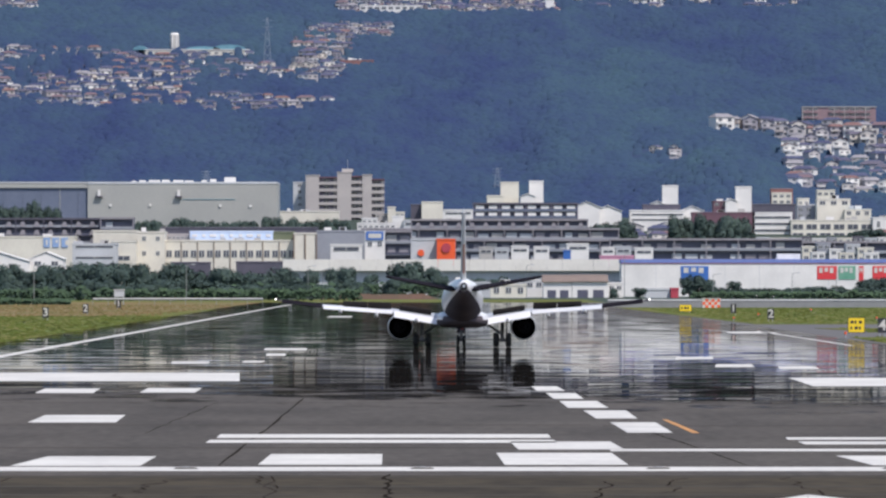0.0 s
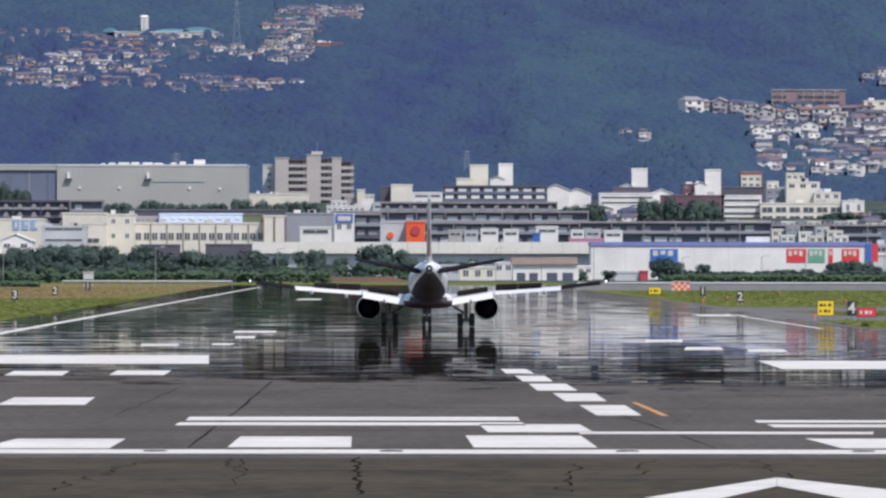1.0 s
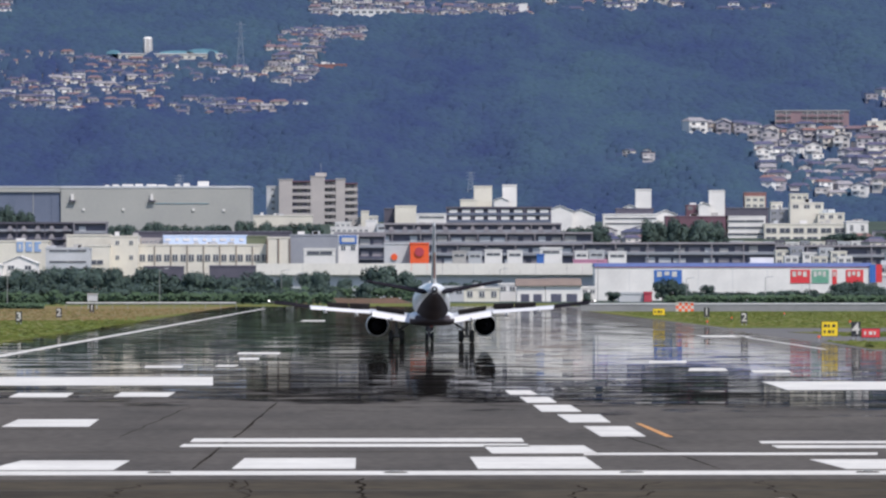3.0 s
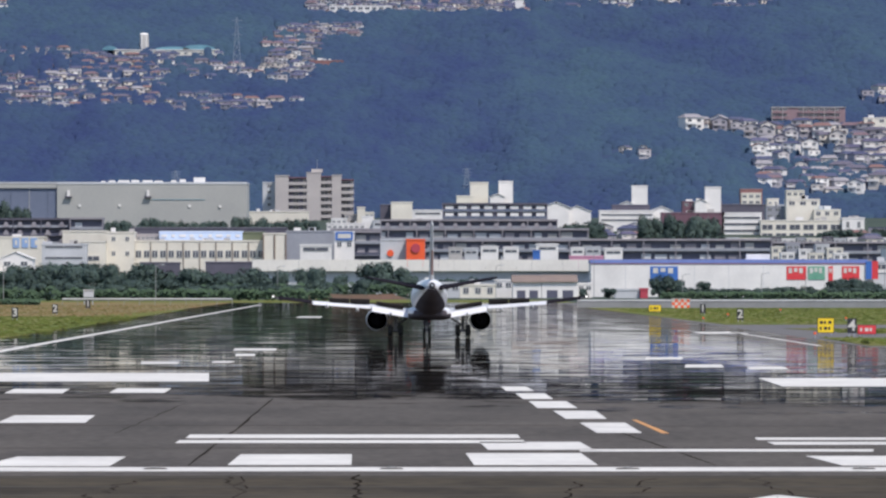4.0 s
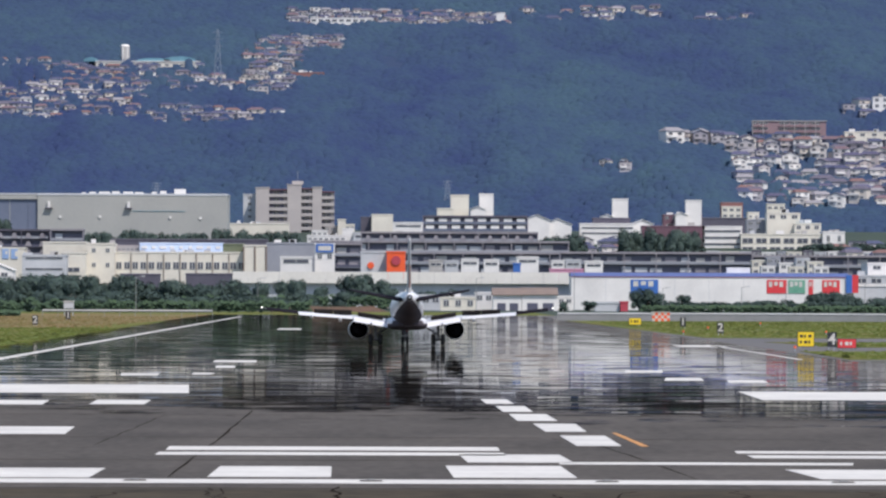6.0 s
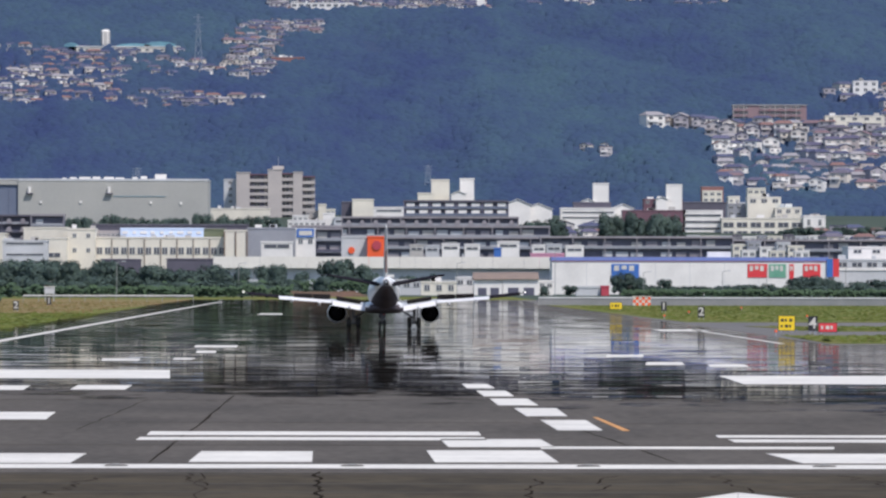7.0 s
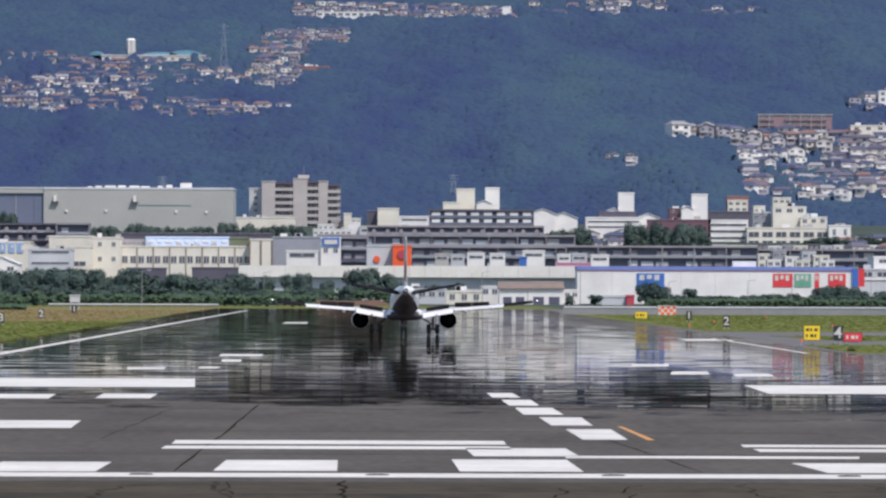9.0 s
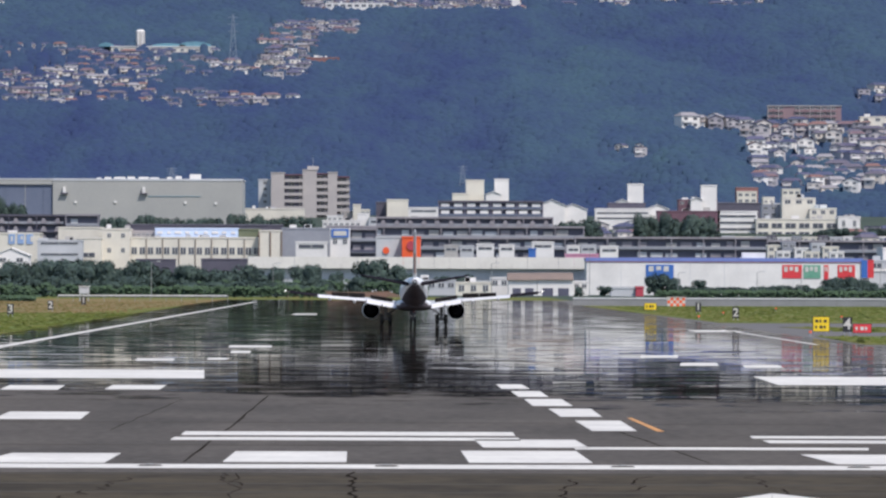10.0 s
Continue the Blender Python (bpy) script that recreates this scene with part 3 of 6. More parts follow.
crack(wander(-0.8, 158, -1.05, 189, 22, 0.10, 1), 0.09)
crack(wander(3.6, 160, 4.4, 182, 18, 0.22, 2), 0.06)
crack(wander(-7.6, 160, -6.6, 183, 18, 0.3, 3), 0.06)
crack(wander(-5.6, 198, -5.2, 310, 14, 0.06, 4), 0.07)
crack(wander(8.6, 198, 7.1, 250, 9, 0.05, 5), 0.06)
crack(wander(-9.2, 240, -8.6, 300, 12, 0.07, 9), 0.04)
crack(wander(13.5, 165, 12.2, 186, 16, 0.25, 10), 0.05)
crack(wander(9.4, 160, 9.0, 186, 16, 0.2, 11), 0.05)
crack(wander(-3.6, 176, -4.4, 187, 8, 0.25, 12), 0.05)
crack(wander(5.6, 172, 6.4, 185, 8, 0.3, 13), 0.05)
for y, x0, x1 in ((253.5, -15, 5.6), (252.0, 6, 15), (300, -18, 20), (219, -16, 14), (186.5, -16, 16), (178, -16, 16), (171, -16, 16)):
    slab("asphalt_seam", [(x0, y - 0.45), (x1, y - 0.45), (x1, y + 0.45), (x0, y + 0.45)], 0.004, M["seam"], "dark paving seam across the runway", "seam", 0.003)
crack(wander(-12, 165, -10.5, 186, 6, 0.5, 6), 0.04)
crack(wander(-3.5, 165, -3.9, 187, 5, 0.3, 7), 0.03)


def threshold_light(x, y):
    """A low light fitting set in the threshold line."""
    s = thing("threshold_light", pose(x, y, 0.008), "low dark light fitting in the white threshold line", "light", "threshold lights")
    bm = bmesh.new()
    tube(bm, (0, 0, -0.004), (0, 0, 0.03), 0.34, 0.28, 16)
    part("housing", bm, M["seam"], s)
    bm = bmesh.new()
    tube(bm, (0, 0, 0.03), (0, 0, 0.06), 0.14, 0.09, 12)
    part("lens", bm, M["fence_grey"], s)


for i in range(5):
    threshold_light(-12.65 + 6.25 * i, 194.4)


def tufts(x0, x1, y0, y1, n, h, seed, edge=0.0, material="blades"):
    """Clumps of grass blades; edge leans the near side of the strip outwards with distance."""
    rnd = random.Random(seed)
    verts, faces = [], []
    for k in range(n):
        y = rnd.uniform(y0, y1)
        x = rnd.uniform(x0 + edge * (y - y0), x1) if edge >= 0 else rnd.uniform(x0, x1 + edge * (y - y0))
        for j in range(3):
            a, hh, w = rnd.uniform(0, math.pi), h * rnd.uniform(0.4, 1.2), rnd.uniform(0.15, 0.45)
            dx, dy, lean = w * math.cos(a), w * math.sin(a), rnd.uniform(-0.15, 0.15)
            i = len(verts)
            verts += [(x - dx, y - dy, 0.02), (x + dx, y + dy, 0.02), (x + dx * 0.5 + lean, y + dy * 0.5, hh), (x - dx * 0.6 + lean, y - dy * 0.6, hh * 0.85)]
            faces.append((i, i + 1, i + 2, i + 3) if dx > 0 else (i, i + 3, i + 2, i + 1))
    me = bpy.data.meshes.new("grass_tufts")
    me.from_pydata(verts, [], faces)
    me.materials.append(M[material])
    me.shade_smooth()
    me.normals_split_custom_set_from_vertices([Vector((0.1, -0.35, 0.93)).normalized()] * len(verts))
    tagged(new("grass_tufts", me), "uneven green and straw-coloured grass tufts", "grass", kind="stuff")


tufts(-90, -33.3, 480, 1010, 6000, 0.12, 1, -0.0028)
tufts(-130, -38, 1000, 1450, 2600, 0.2, 2, material="dry_blades")
tufts(37.5, 110, 840, 1320, 4500, 0.12, 3)
tufts(36.6, 90, 565, 640, 900, 0.13, 4)
tufts(42, 100, 695, 758, 900, 0.13, 5)


# ---- airport furniture ----
def lettering(text, size, material, parent, x, y, z, name="number"):
    """Raised characters on the near face of a board."""
    cu = bpy.data.curves.new(name, "FONT")
    cu.body, cu.size, cu.extrude, cu.align_x, cu.align_y = text, size, 0.02, "CENTER", "CENTER"
    cu.offset = size * 0.02
    tmp = new("lettering", cu)
    bpy.context.view_layer.update()
    me = bpy.data.meshes.new_from_object(tmp)
    bpy.data.objects.remove(tmp)
    me.materials.clear()
    me.materials.append(material)
    ob = part(name, me, material, parent)
    ob.matrix_local = pose(x, y, z, 90, 0, 0)
    return ob


def number_sign(x, y, text, w=0.8, h=1.3):
    s = thing("distance_sign", pose(x, y, 0), "black board with the white number " + text + " on short legs in grass", "sign", "distance signs")
    part("board", boxed(-w / 2, w / 2, -0.09, 0.09, 0.3, 0.3 + h), M["black_panel"], s)
    for k in (-0.3, 0.3):
        part("leg", boxed(k * w - 0.04, k * w + 0.04, -0.04, 0.04, -0.1, 0.32), M["steel"], s)
    lettering(text, h * 1.05, M["paint_white"], s, 0, -0.11, 0.3 + h / 2)


for x, y, text in ((-47.6, 915, "3"), (-48.8, 1048, "2"), (-52.6, 1250, "1"), (43.6, 1048, "1"), (41.0, 878, "2"), (40.55, 655, "4")):
    number_sign(x, y, text)


def board_sign(x, y, w, h, board, label, bars=2):
    s = thing("guidance_sign", pose(x, y, 0), label, "sign", "guidance signs")
    part("board", boxed(-w / 2, w / 2, -0.12, 0.12, 0.2, 0.2 + h), M[board], s)
    part("frame", boxed(-w / 2 - 0.05, w / 2 + 0.05, -0.06, 0.06, 0.15, 0.25 + h), M["black_panel"], s)
    for k in (-0.35, 0.35):
        part("leg", boxed(k * w - 0.05, k * w + 0.05, -0.05, 0.05, -0.1, 0.22), M["steel"], s)
    ink = M["paint_white"] if board == "red_panel" else M["black_panel"]
    for i in range(bars):
        for j in range(3):
            x0 = -w * 0.38 + j * w * 0.27
            z0 = 0.2 + h * (0.2 + 0.42 * i) if bars > 1 else 0.2 + h * 0.3
            part("bar", boxed(x0, x0 + w * (0.20 if (i + j) % 2 else 0.12), -0.14, -0.12, z0, z0 + h * (0.2 if bars > 1 else 0.4)), ink, s)


board_sign(39.5, 677, 1.45, 1.3, "yellow_panel", "yellow taxiway sign with black marks")
board_sign(40.0, 1140, 1.8, 0.95, "yellow_panel", "low yellow taxiway sign", 1)
board_sign(42.2, 660, 1.6, 0.75, "red_panel", "red mandatory sign with white marks", 1)


def marker_hut(x, y):
    s = thing("marker_hut", pose(x, y, 0), "red and white chequered equipment hut on grass", "hut")
    part("body", boxed(-1.6, 1.6, 0, 1.6, 0, 1.6), M["paint_white"], s)
    part("roof", boxed(-1.7, 1.7, -0.1, 1.7, 1.6, 1.72), M["paint_white"], s)
    for i in range(6):
        for j in range(3):
            if (i + j) % 2:
                part("panel", boxed(-1.6 + i * 0.533, -1.6 + (i + 1) * 0.533, -0.03, 0.0, j * 0.533, (j + 1) * 0.533), M["orange_panel"], s)


marker_hut(51.2, 1326)


def shelter(x, y):
    s = thing("equipment_shelter", pose(x, y, 0), "small pale equipment shelter on legs behind the fence", "shelter")
    part("body", boxed(-1.0, 1.0, 0, 1.6, 1.6, 3.0), M["pale_grey_wall"], s)
    part("roof", boxed(-1.15, 1.15, -0.15, 1.75, 3.0, 3.12), M["white_wall"], s)
    for k in (-0.85, 0.85):
        for q in (0.15, 1.4):
            part("leg", boxed(k - 0.08, k + 0.08, q, q + 0.15, -0.05, 1.6), M["steel"], s)


shelter(-62.6, 1490)


def edge_light(x, y, material="orange_panel"):
    s = thing("edge_light", pose(x, y, 0), "small runway edge light on a short stem", "light", "edge lights")
    bm = bmesh.new()
    tube(bm, (0, 0, -0.02), (0, 0, 0.3), 0.06, 0.05)
    part("stem", bm, M["steel"], s)
    bm = bmesh.new()
    tube(bm, (0, 0, 0.3), (0, 0, 0.5), 0.14, 0.1)
    part("lamp", bm, M[material], s)


for x, y in ((36.4, 640), (37.5, 900), (45, 1000), (60, 1150), (41, 1150), (55, 900)):
    edge_light(x, y)


def fence(x0, x1, y, h, material, label, step=3.0, low=0.02):
    """A wall-like boundary fence with posts and a white top rail."""
    f = thing("boundary_fence", pose(0, y, 0), label, "fence")
    part("panel", boxed(x0, x1, 0, 0.08, low, h), M[material], f)
    part("rail", boxed(x0, x1, -0.1, 0.18, h, h + 0.22), M["fence_white"], f, "white top rail")
    n = int((x1 - x0) / step)
    bm = bmesh.new()
    box(bm, -0.05, 0.05, -0.08, 0.0, -0.05, h)
    me = mesh_of("post", bm, M["fence_grey"])
    for i in range(n + 1):
        part("post", me, None, f).location = (x0 + (x1 - x0) * i / n, 0, 0)


fence(33, 160, 1345, 1.25, "fence_grey", "long grey boundary fence with a white rail")
fence(-67, -33, 1470, 1.2, "fence_dim", "open grey boundary fence with a white rail behind dry grass", low=0.95)


# ---- buildings ----
def window_mesh(w, h):
    bm = bmesh.new()
    box(bm, -w / 2, w / 2, -0.12, 0.05, -h / 2, h / 2, 1)
    for i in (-1, 1):
        x = i * w / 4
        box(bm, x - w / 4 + 0.12, x + w / 4 - 0.12, -0.14, -0.1, -h / 2 + 0.12, h / 2 - 0.12, 0)
    return mesh_of("window", bm, M["glass"], M["frame"])


WINDOWS = {}


def window(parent, x, y, z, w, h):
    key = (round(w, 1), round(h, 1))
    if key not in WINDOWS:
        WINDOWS[key] = window_mesh(w, h)
    part("window", WINDOWS[key], None, parent).location = (x, y, z)


def block(x, y, w, d, z0, z1, wall, label, category, rows=0, cols=0, win=(1.6, 1.4), top=0.9, band=False, piers=False,
          letters=False, sign="", dot=False, emblem=False, bars=0, gap=0.25, storey=0, roof="pale_roof", plain=False):
    """A flat-roofed block with its front at y, parapet, windows and what hangs on its front."""
    h = z1 - z0
    b = thing(category.replace(" ", "_").replace("-", "_"), pose(x, y, z0), label, category)
    part("wall", boxed(-w / 2, w / 2, 0, d, 0, h - 0.5), M[wall], b)
    part("parapet", boxed(-w / 2 - 0.15, w / 2 + 0.15, -0.15, d + 0.15, h - 0.5, h), M[wall], b)
    part("roof", boxed(-w / 2 + 0.3, w / 2 - 0.3, 0.3, d - 0.3, h, h + 0.06), M[roof], b)
    floor_h = storey or win[1] + 1.4
    for r in range(rows):
        z = h - top - win[1] / 2 - r * floor_h
        if band:
            part("spandrel", boxed(-w / 2 - 0.1, w / 2 + 0.1, -0.25, 0, z - win[1] / 2 - 1.0, z - win[1] / 2 - 0.15), M["white_wall"], b)
        for c in range(cols):
            window(b, -w / 2 + w * (c + 0.5) / cols, 0, z, win[0], win[1])
    if piers:
        n = max(2, cols // 2)
        for c in range(n + 1):
            xc = -w / 2 + w * c / n
            part("pier", boxed(xc - gap, xc + gap, -0.3, 0, 0, h - 0.6), M["brown_roof"], b)
    rnd = random.Random(int(abs(x) * 7 + z1 * 13))
    if w > 9 and d > 8 and not plain and category not in ("roof sign", "roof box"):
        for k in range(2 + int(w / 14)):
            xc, ww, hh = rnd.uniform(-0.42, 0.42) * w, rnd.uniform(0.5, 1.6), rnd.uniform(0.5, 1.5)
            part("roof_unit", boxed(xc - ww, xc + ww, 1.5, 3.5, h + 0.06, h + 0.06 + hh), M[rnd.choice(("white_wall", "pale_grey_wall", "concrete"))], b)
    for k in range(bars):
        xc = -w / 2 + w * (k + 0.5) / bars
        ww = w / bars * rnd.uniform(0.18, 0.4)
        part("bar", boxed(xc - ww, xc + ww, -0.24, -0.02, h * 0.42, h * 0.66), M["white_wall"], b)
    if letters:
        x0 = w / 2 - 10.5
        for i in range(3):
            part("emblem", boxed(x0 + i * 3.0, x0 + i * 3.0 + 2.2, -0.25, -0.02, h - 3.8, h - 0.5), M["pale_blue_panel"], b, "pale blue raised emblem shape")
            part("emblem", boxed(x0 + i * 3.0 + 0.8 + 0.3 * i, x0 + i * 3.0 + 1.4 + 0.4 * i, -0.3, -0.25, h - 3.0 + 0.8 * (i % 2), h - 1.3), M["cream_wall"], b)
    if sign:
        part("sign", boxed(-w * 0.44, w * 0.44, -0.4, -0.16, h - 3.0, h - 0.2), M[sign], b)
        part("sign_face", boxed(-w * 0.33, w * 0.33, -0.45, -0.4, h - 2.4, h - 0.9), M["paint_white"], b)
    if dot:
        bm = bmesh.new()
        tube(bm, (-w * 0.12, -0.4, h - 4.6), (-w * 0.12, -0.05, h - 4.6), 1.1, 1.1, 20)
        part("emblem", bm, M["orange_panel"], b)
    if emblem:
        bm = bmesh.new()
        tube(bm, (0, -0.4, h - 3.0), (0, -0.16, h - 3.0), 1.5, 1.5, 20)
        part("emblem", bm, M["red_wall"], b)
    return b


def store(x, y, w, d, z0, z1):
    h = z1 - z0
    b = thing("store", pose(x, y, z0, 0, 0, -0.6), "long white retail shed with a blue roof edge and coloured posters", "store")
    part("wall", boxed(-w / 2, w / 2, 0, d, 0, h - 1.1), M["white_wall"], b)
    part("roof_edge", boxed(-w / 2 - 0.2, w / 2 + 0.2, -0.3, d, h - 1.1, h), M["blue_band"], b, "blue roof edge")
    part("trim", boxed(-w / 2 - 0.1, w / 2 + 0.1, -0.18, 0, h - 1.4, h - 1.1), M["pink_panel"], b)
    part("roof_plant", boxed(w * 0.065, w * 0.15, 3, 8, h, h + 1.7), M["white_wall"], b)
    for k in range(1, 8):
        xc = -w / 2 + w * k / 8
        part("joint", boxed(xc - 0.05, xc + 0.05, -0.06, 0, 0, h - 1.9), M["pale_grey_wall"], b)
    u = w / 488.0
    for x0, x1, m, low in ((105, 154, "blue_panel", 6.6), (346, 381, "red_panel", 6.2), (384, 414, "green_panel", 6.2), (420, 428, "red_panel", 6.6), (444, 475, "red_panel", 6.2)):
        p = part("poster", boxed(-w / 2 + x0 * u, -w / 2 + x1 * u, -0.16, -0.02, h - low, h - 2.1), M[m], b)
        for j in range(3):
            wide = (x1 - x0) * u
            xa = -w / 2 + x0 * u + wide * (0.1 + 0.27 * j)
            part("bar", boxed(xa, xa + wide * 0.18, -0.2, -0.16, h - 4.2 + 0.4 * (j % 2), h - 2.6), M["paint_white"], p)
    for x0, m in ((486, "blue_panel"), (497, "red_panel")):
        part("sign", boxed(-w / 2 + x0 * u, -w / 2 + (x0 + 11) * u, -0.5, -0.1, h - 6.0, h - 0.5), M[m], b)


def viaduct(x, y, w, d, z0, z1):
    h = z1 - z0
    b = thing("viaduct", pose(x, y, z0), "long pale concrete expressway viaduct with a solid parapet", "viaduct")
    part("deck", boxed(-w / 2, w / 2, 0, d, h - 3.4, h - 2.2), M["concrete"], b)
    n = 22
    for i in range(n):
        x0, x1 = -w / 2 + w * i / n, -w / 2 + w * (i + 1) / n
        part("parapet_panel", boxed(x0 + 0.04, x1 - 0.04, -0.3, 0, h - 3.6, h), M["viaduct_concrete"], b)
    part("abutment", boxed(-w / 2, w / 2, 1.5, d - 4, 0, h - 3.4), M["pale_grey_wall"], b)
    for i in range(12):
        xc = -w / 2 + w * (i + 0.5) / 12
        part("pier", boxed(xc - 1, xc + 1, 2, d - 2, 0, h - 3.4), M["concrete"], b)


def gable(w, d, h, eave, over=0.4):
    """Wall and roof meshes of a gabled body, its gable to the front."""
    bm = bmesh.new()
    rings = []
    for yy in (0, d):
        rings.append([(-w / 2, yy, 0), (w / 2, yy, 0), (w / 2, yy, eave), (0, yy, h - 0.15), (-w / 2, yy, eave)])
    loft(bm, rings)
    wall = mesh_of("wall", bm)
    bm = bmesh.new()
    s = (h - eave) / (w / 2)
    for k in (-1, 1):
        lo = (k * (w / 2 + over), eave - s * over)
        ring = [[(0, yy, h), (lo[0], yy, lo[1]), (lo[0], yy, lo[1] + 0.18), (0, yy, h + 0.18)] for yy in (-over, d + over)]
        loft(bm, ring)
    return wall, mesh_of("roof", bm)


def shed(x, y, w, d, z0, z1, label="white gabled shed"):
    h = z1 - z0
    b = thing("gabled_hall", pose(x, y, z0), label, "hall", "gabled halls")
    if "brown" in label:
        eave = h - 1.9
        bm = bmesh.new()
        loft(bm, [[(k * w / 2, 0, 0), (k * w / 2, d, 0), (k * w / 2, d, eave), (k * w / 2, d * 0.55, h - 0.2), (k * w / 2, 0, eave)] for k in (-1, 1)])
        part("wall", bm, M["white_wall"], b)
        for ya, yb in ((-0.6, d * 0.55), (d + 0.6, d * 0.55)):
            bm = bmesh.new()
            skew = -0.3
            loft(bm, [[(-w / 2 - 0.3, ya, eave - 0.25), (w / 2 + 0.1, ya, eave - 0.25), (w / 2 + 0.1, ya, eave - 0.05), (-w / 2 - 0.3, ya, eave - 0.05)],
                      [(-w / 2 + skew, yb, h - 0.15), (w / 2 + 0.1, yb, h - 0.15), (w / 2 + 0.1, yb, h + 0.05), (-w / 2 + skew, yb, h + 0.05)]])
            part("roof", bm, M["brown_roof"], b, "faded brown roof slope")
        for k in (-0.36, 0.08):
            part("door", boxed(k * w, k * w + w * 0.3, -0.06, 0.1, 0, eave * 0.62), M["shade_and_rail"], b, "dark panel put on for a shaded doorway")
        return
    wall, roof = gable(w, d, h, h - min(3.0, w * 0.2))
    wall.materials.append(M["white_wall"])
    roof.materials.append(M["white_wall"])
    part("wall", wall, None, b)
    part("roof", roof, None, b)
    if "warehouse" in label:
        for k in (-0.25, 0.25):
            window(b, k * w, 0, h - min(3.0, w * 0.2) - 1.6, min(2.4, w * 0.2), 1.5)


def deck(x, y, w, d, z0, z1, floors, vee=False, dark_roof=False, dark=False):
    """A long building made to look open-fronted: a shade-coloured core between floor slabs, with pale fittings in each
    bay.
    """
    h = z1 - z0
    label = "long open-decked concrete block with dark bays" if not vee else "long concrete block with slanted pale struts and dark bays"
    b = thing("deck_building", pose(x, y, z0), label, "deck building", "long deck buildings")
    part("core", boxed(-w / 2, w / 2, 1.5, d, 0, h - 0.7), M["shade_and_rail"], b, "solid core, bay shade put into its colour")
    part("roof", boxed(-w / 2 - 0.3, w / 2 + 0.3, -0.3, d + 0.3, h - 0.7, h), M["dark_roof" if dark_roof or dark else "deck_concrete"], b)
    bay = 5.2
    n = max(2, int(w / bay))
    fh = 3.1 if vee else (2.9 if dark_roof else 3.9)
    rnd = random.Random(int(abs(x) * 10))
    for f in range(floors):
        z = h - 0.7 - (f + 1) * fh
        if z < 0:
            break
        part("floor_slab", boxed(-w / 2, w / 2, -0.1, 1.5, z, z + (0.5 if dark_roof or dark else 0.7)), M["dark_roof" if dark else "grey_wall"], b)
        part("railing", boxed(-w / 2, w / 2, -0.2, -0.1, z + 0.3, z + 1.15), M["hangar_blue" if dark_roof else ("shade_and_rail" if f % 2 else "grey_wall")], b)
        for i in range(n):
            xc = -w / 2 + w * (i + 0.5) / n
            bm = bmesh.new()
            if vee:
                v = [(xc - 1.3, z + 0.5), (xc + 1.3, z + 0.5), (xc + 0.45, z + fh - 0.7), (xc - 0.45, z + fh - 0.7)]
                loft(bm, [[(px, py, pz) for px, pz in v] for py in (-0.3, 0.2)])
                part("strut", bm, M["deck_concrete"], b)
            elif rnd.random() < 0.85:
                ww = 1.7 if dark_roof else rnd.uniform(1.2, 2.3)
                box(bm, xc - ww, xc + ww, 0.2 if dark_roof else 0.9, 1.45, z + 0.7, z + (2.5 if dark_roof else rnd.uniform(2.4, 3.2)))
                part("bay_wall", bm, M["white_wall" if dark_roof else rnd.choice(("deck_concrete", "pale_grey_wall", "concrete"))], b)
    for i in range(n // 2 + 1):
        xc = -w / 2 + w * i / (n // 2)
        part("column", boxed(xc - 0.18, xc + 0.18, -0.25, 0.3, 0, h - 0.7), M["dark_roof" if dark else "bay_shade_and_column" if dark_roof else "deck_concrete"], b)


def hangar(x, y, w, d, z0, z1):
    h = z1 - z0
    s = w / 630.0
    b = thing("hangar", pose(x, y, z0), "huge grey clad hangar hall with a blue-grey door front", "hangar")
    x0, xm, x1 = -w / 2, -w / 2 + 295 * s, w / 2
    part("hall", boxed(xm, x1, 0, d, 0, h - 0.6), M["hangar_grey"], b)
    part("roof", boxed(x0, x1 + 0.2, 0.5, d, h - 0.6, h), M["pale_grey_wall"], b)
    part("roof_rim", boxed(xm, x1 + 0.2, -0.15, 0.5, h - 0.9, h - 0.3), M["pale_grey_wall"], b)
    part("door_front", boxed(x0, xm, 1, d, 0, h - 2.5), M["hangar_blue"], b, "blue-grey sliding door front")
    part("lintel", boxed(x0, xm, 0.3, d, h - 2.5, h - 0.8), M["hangar_grey"], b)
    for i in range(9):
        xc = x0 + (xm - x0) * (i + 0.5) / 9
        part("door_rib", boxed(xc - 0.12, xc + 0.12, 0.8, 1, 0, h - 2.5), M["hangar_grey" if i == 7 else "hangar_blue"], b)
    for k in range(6):
        xc = xm + (x1 - xm) * (k + 0.5) / 6
        part("cladding_rib", boxed(xc - 0.05, xc + 0.05, -0.04, 0, 0, h - 1), M["hangar_grey"], b)
    part("gutter", boxed(xm + (x1 - xm) * 0.5, xm + (x1 - xm) * 0.78, -0.2, 0, h - 7.4, h - 7.2), M["teal_roof"], b)
    for k in (0.12, 0.33, 0.7, 0.86):
        xc = xm + (x1 - xm) * k
        part("wall_box", boxed(xc - 0.5, xc + 0.5, -0.4, 0, h - 11 + 6 * (k % 0.2), h - 10 + 6 * (k % 0.2)), M["white_wall"], b)
    for k in (0.06, 0.48):
        xc = xm + (x1 - xm) * k
        v = part("vent", boxed(xc - 0.55, xc + 0.55, -1.0, 0, h - 5.9, h - 3.4), M["white_wall"], b)
        part("bracket", boxed(xc - 1.5, xc + 1.5, -1.4, 0, h - 6.5, h - 5.9), M["dark_roof"], v)
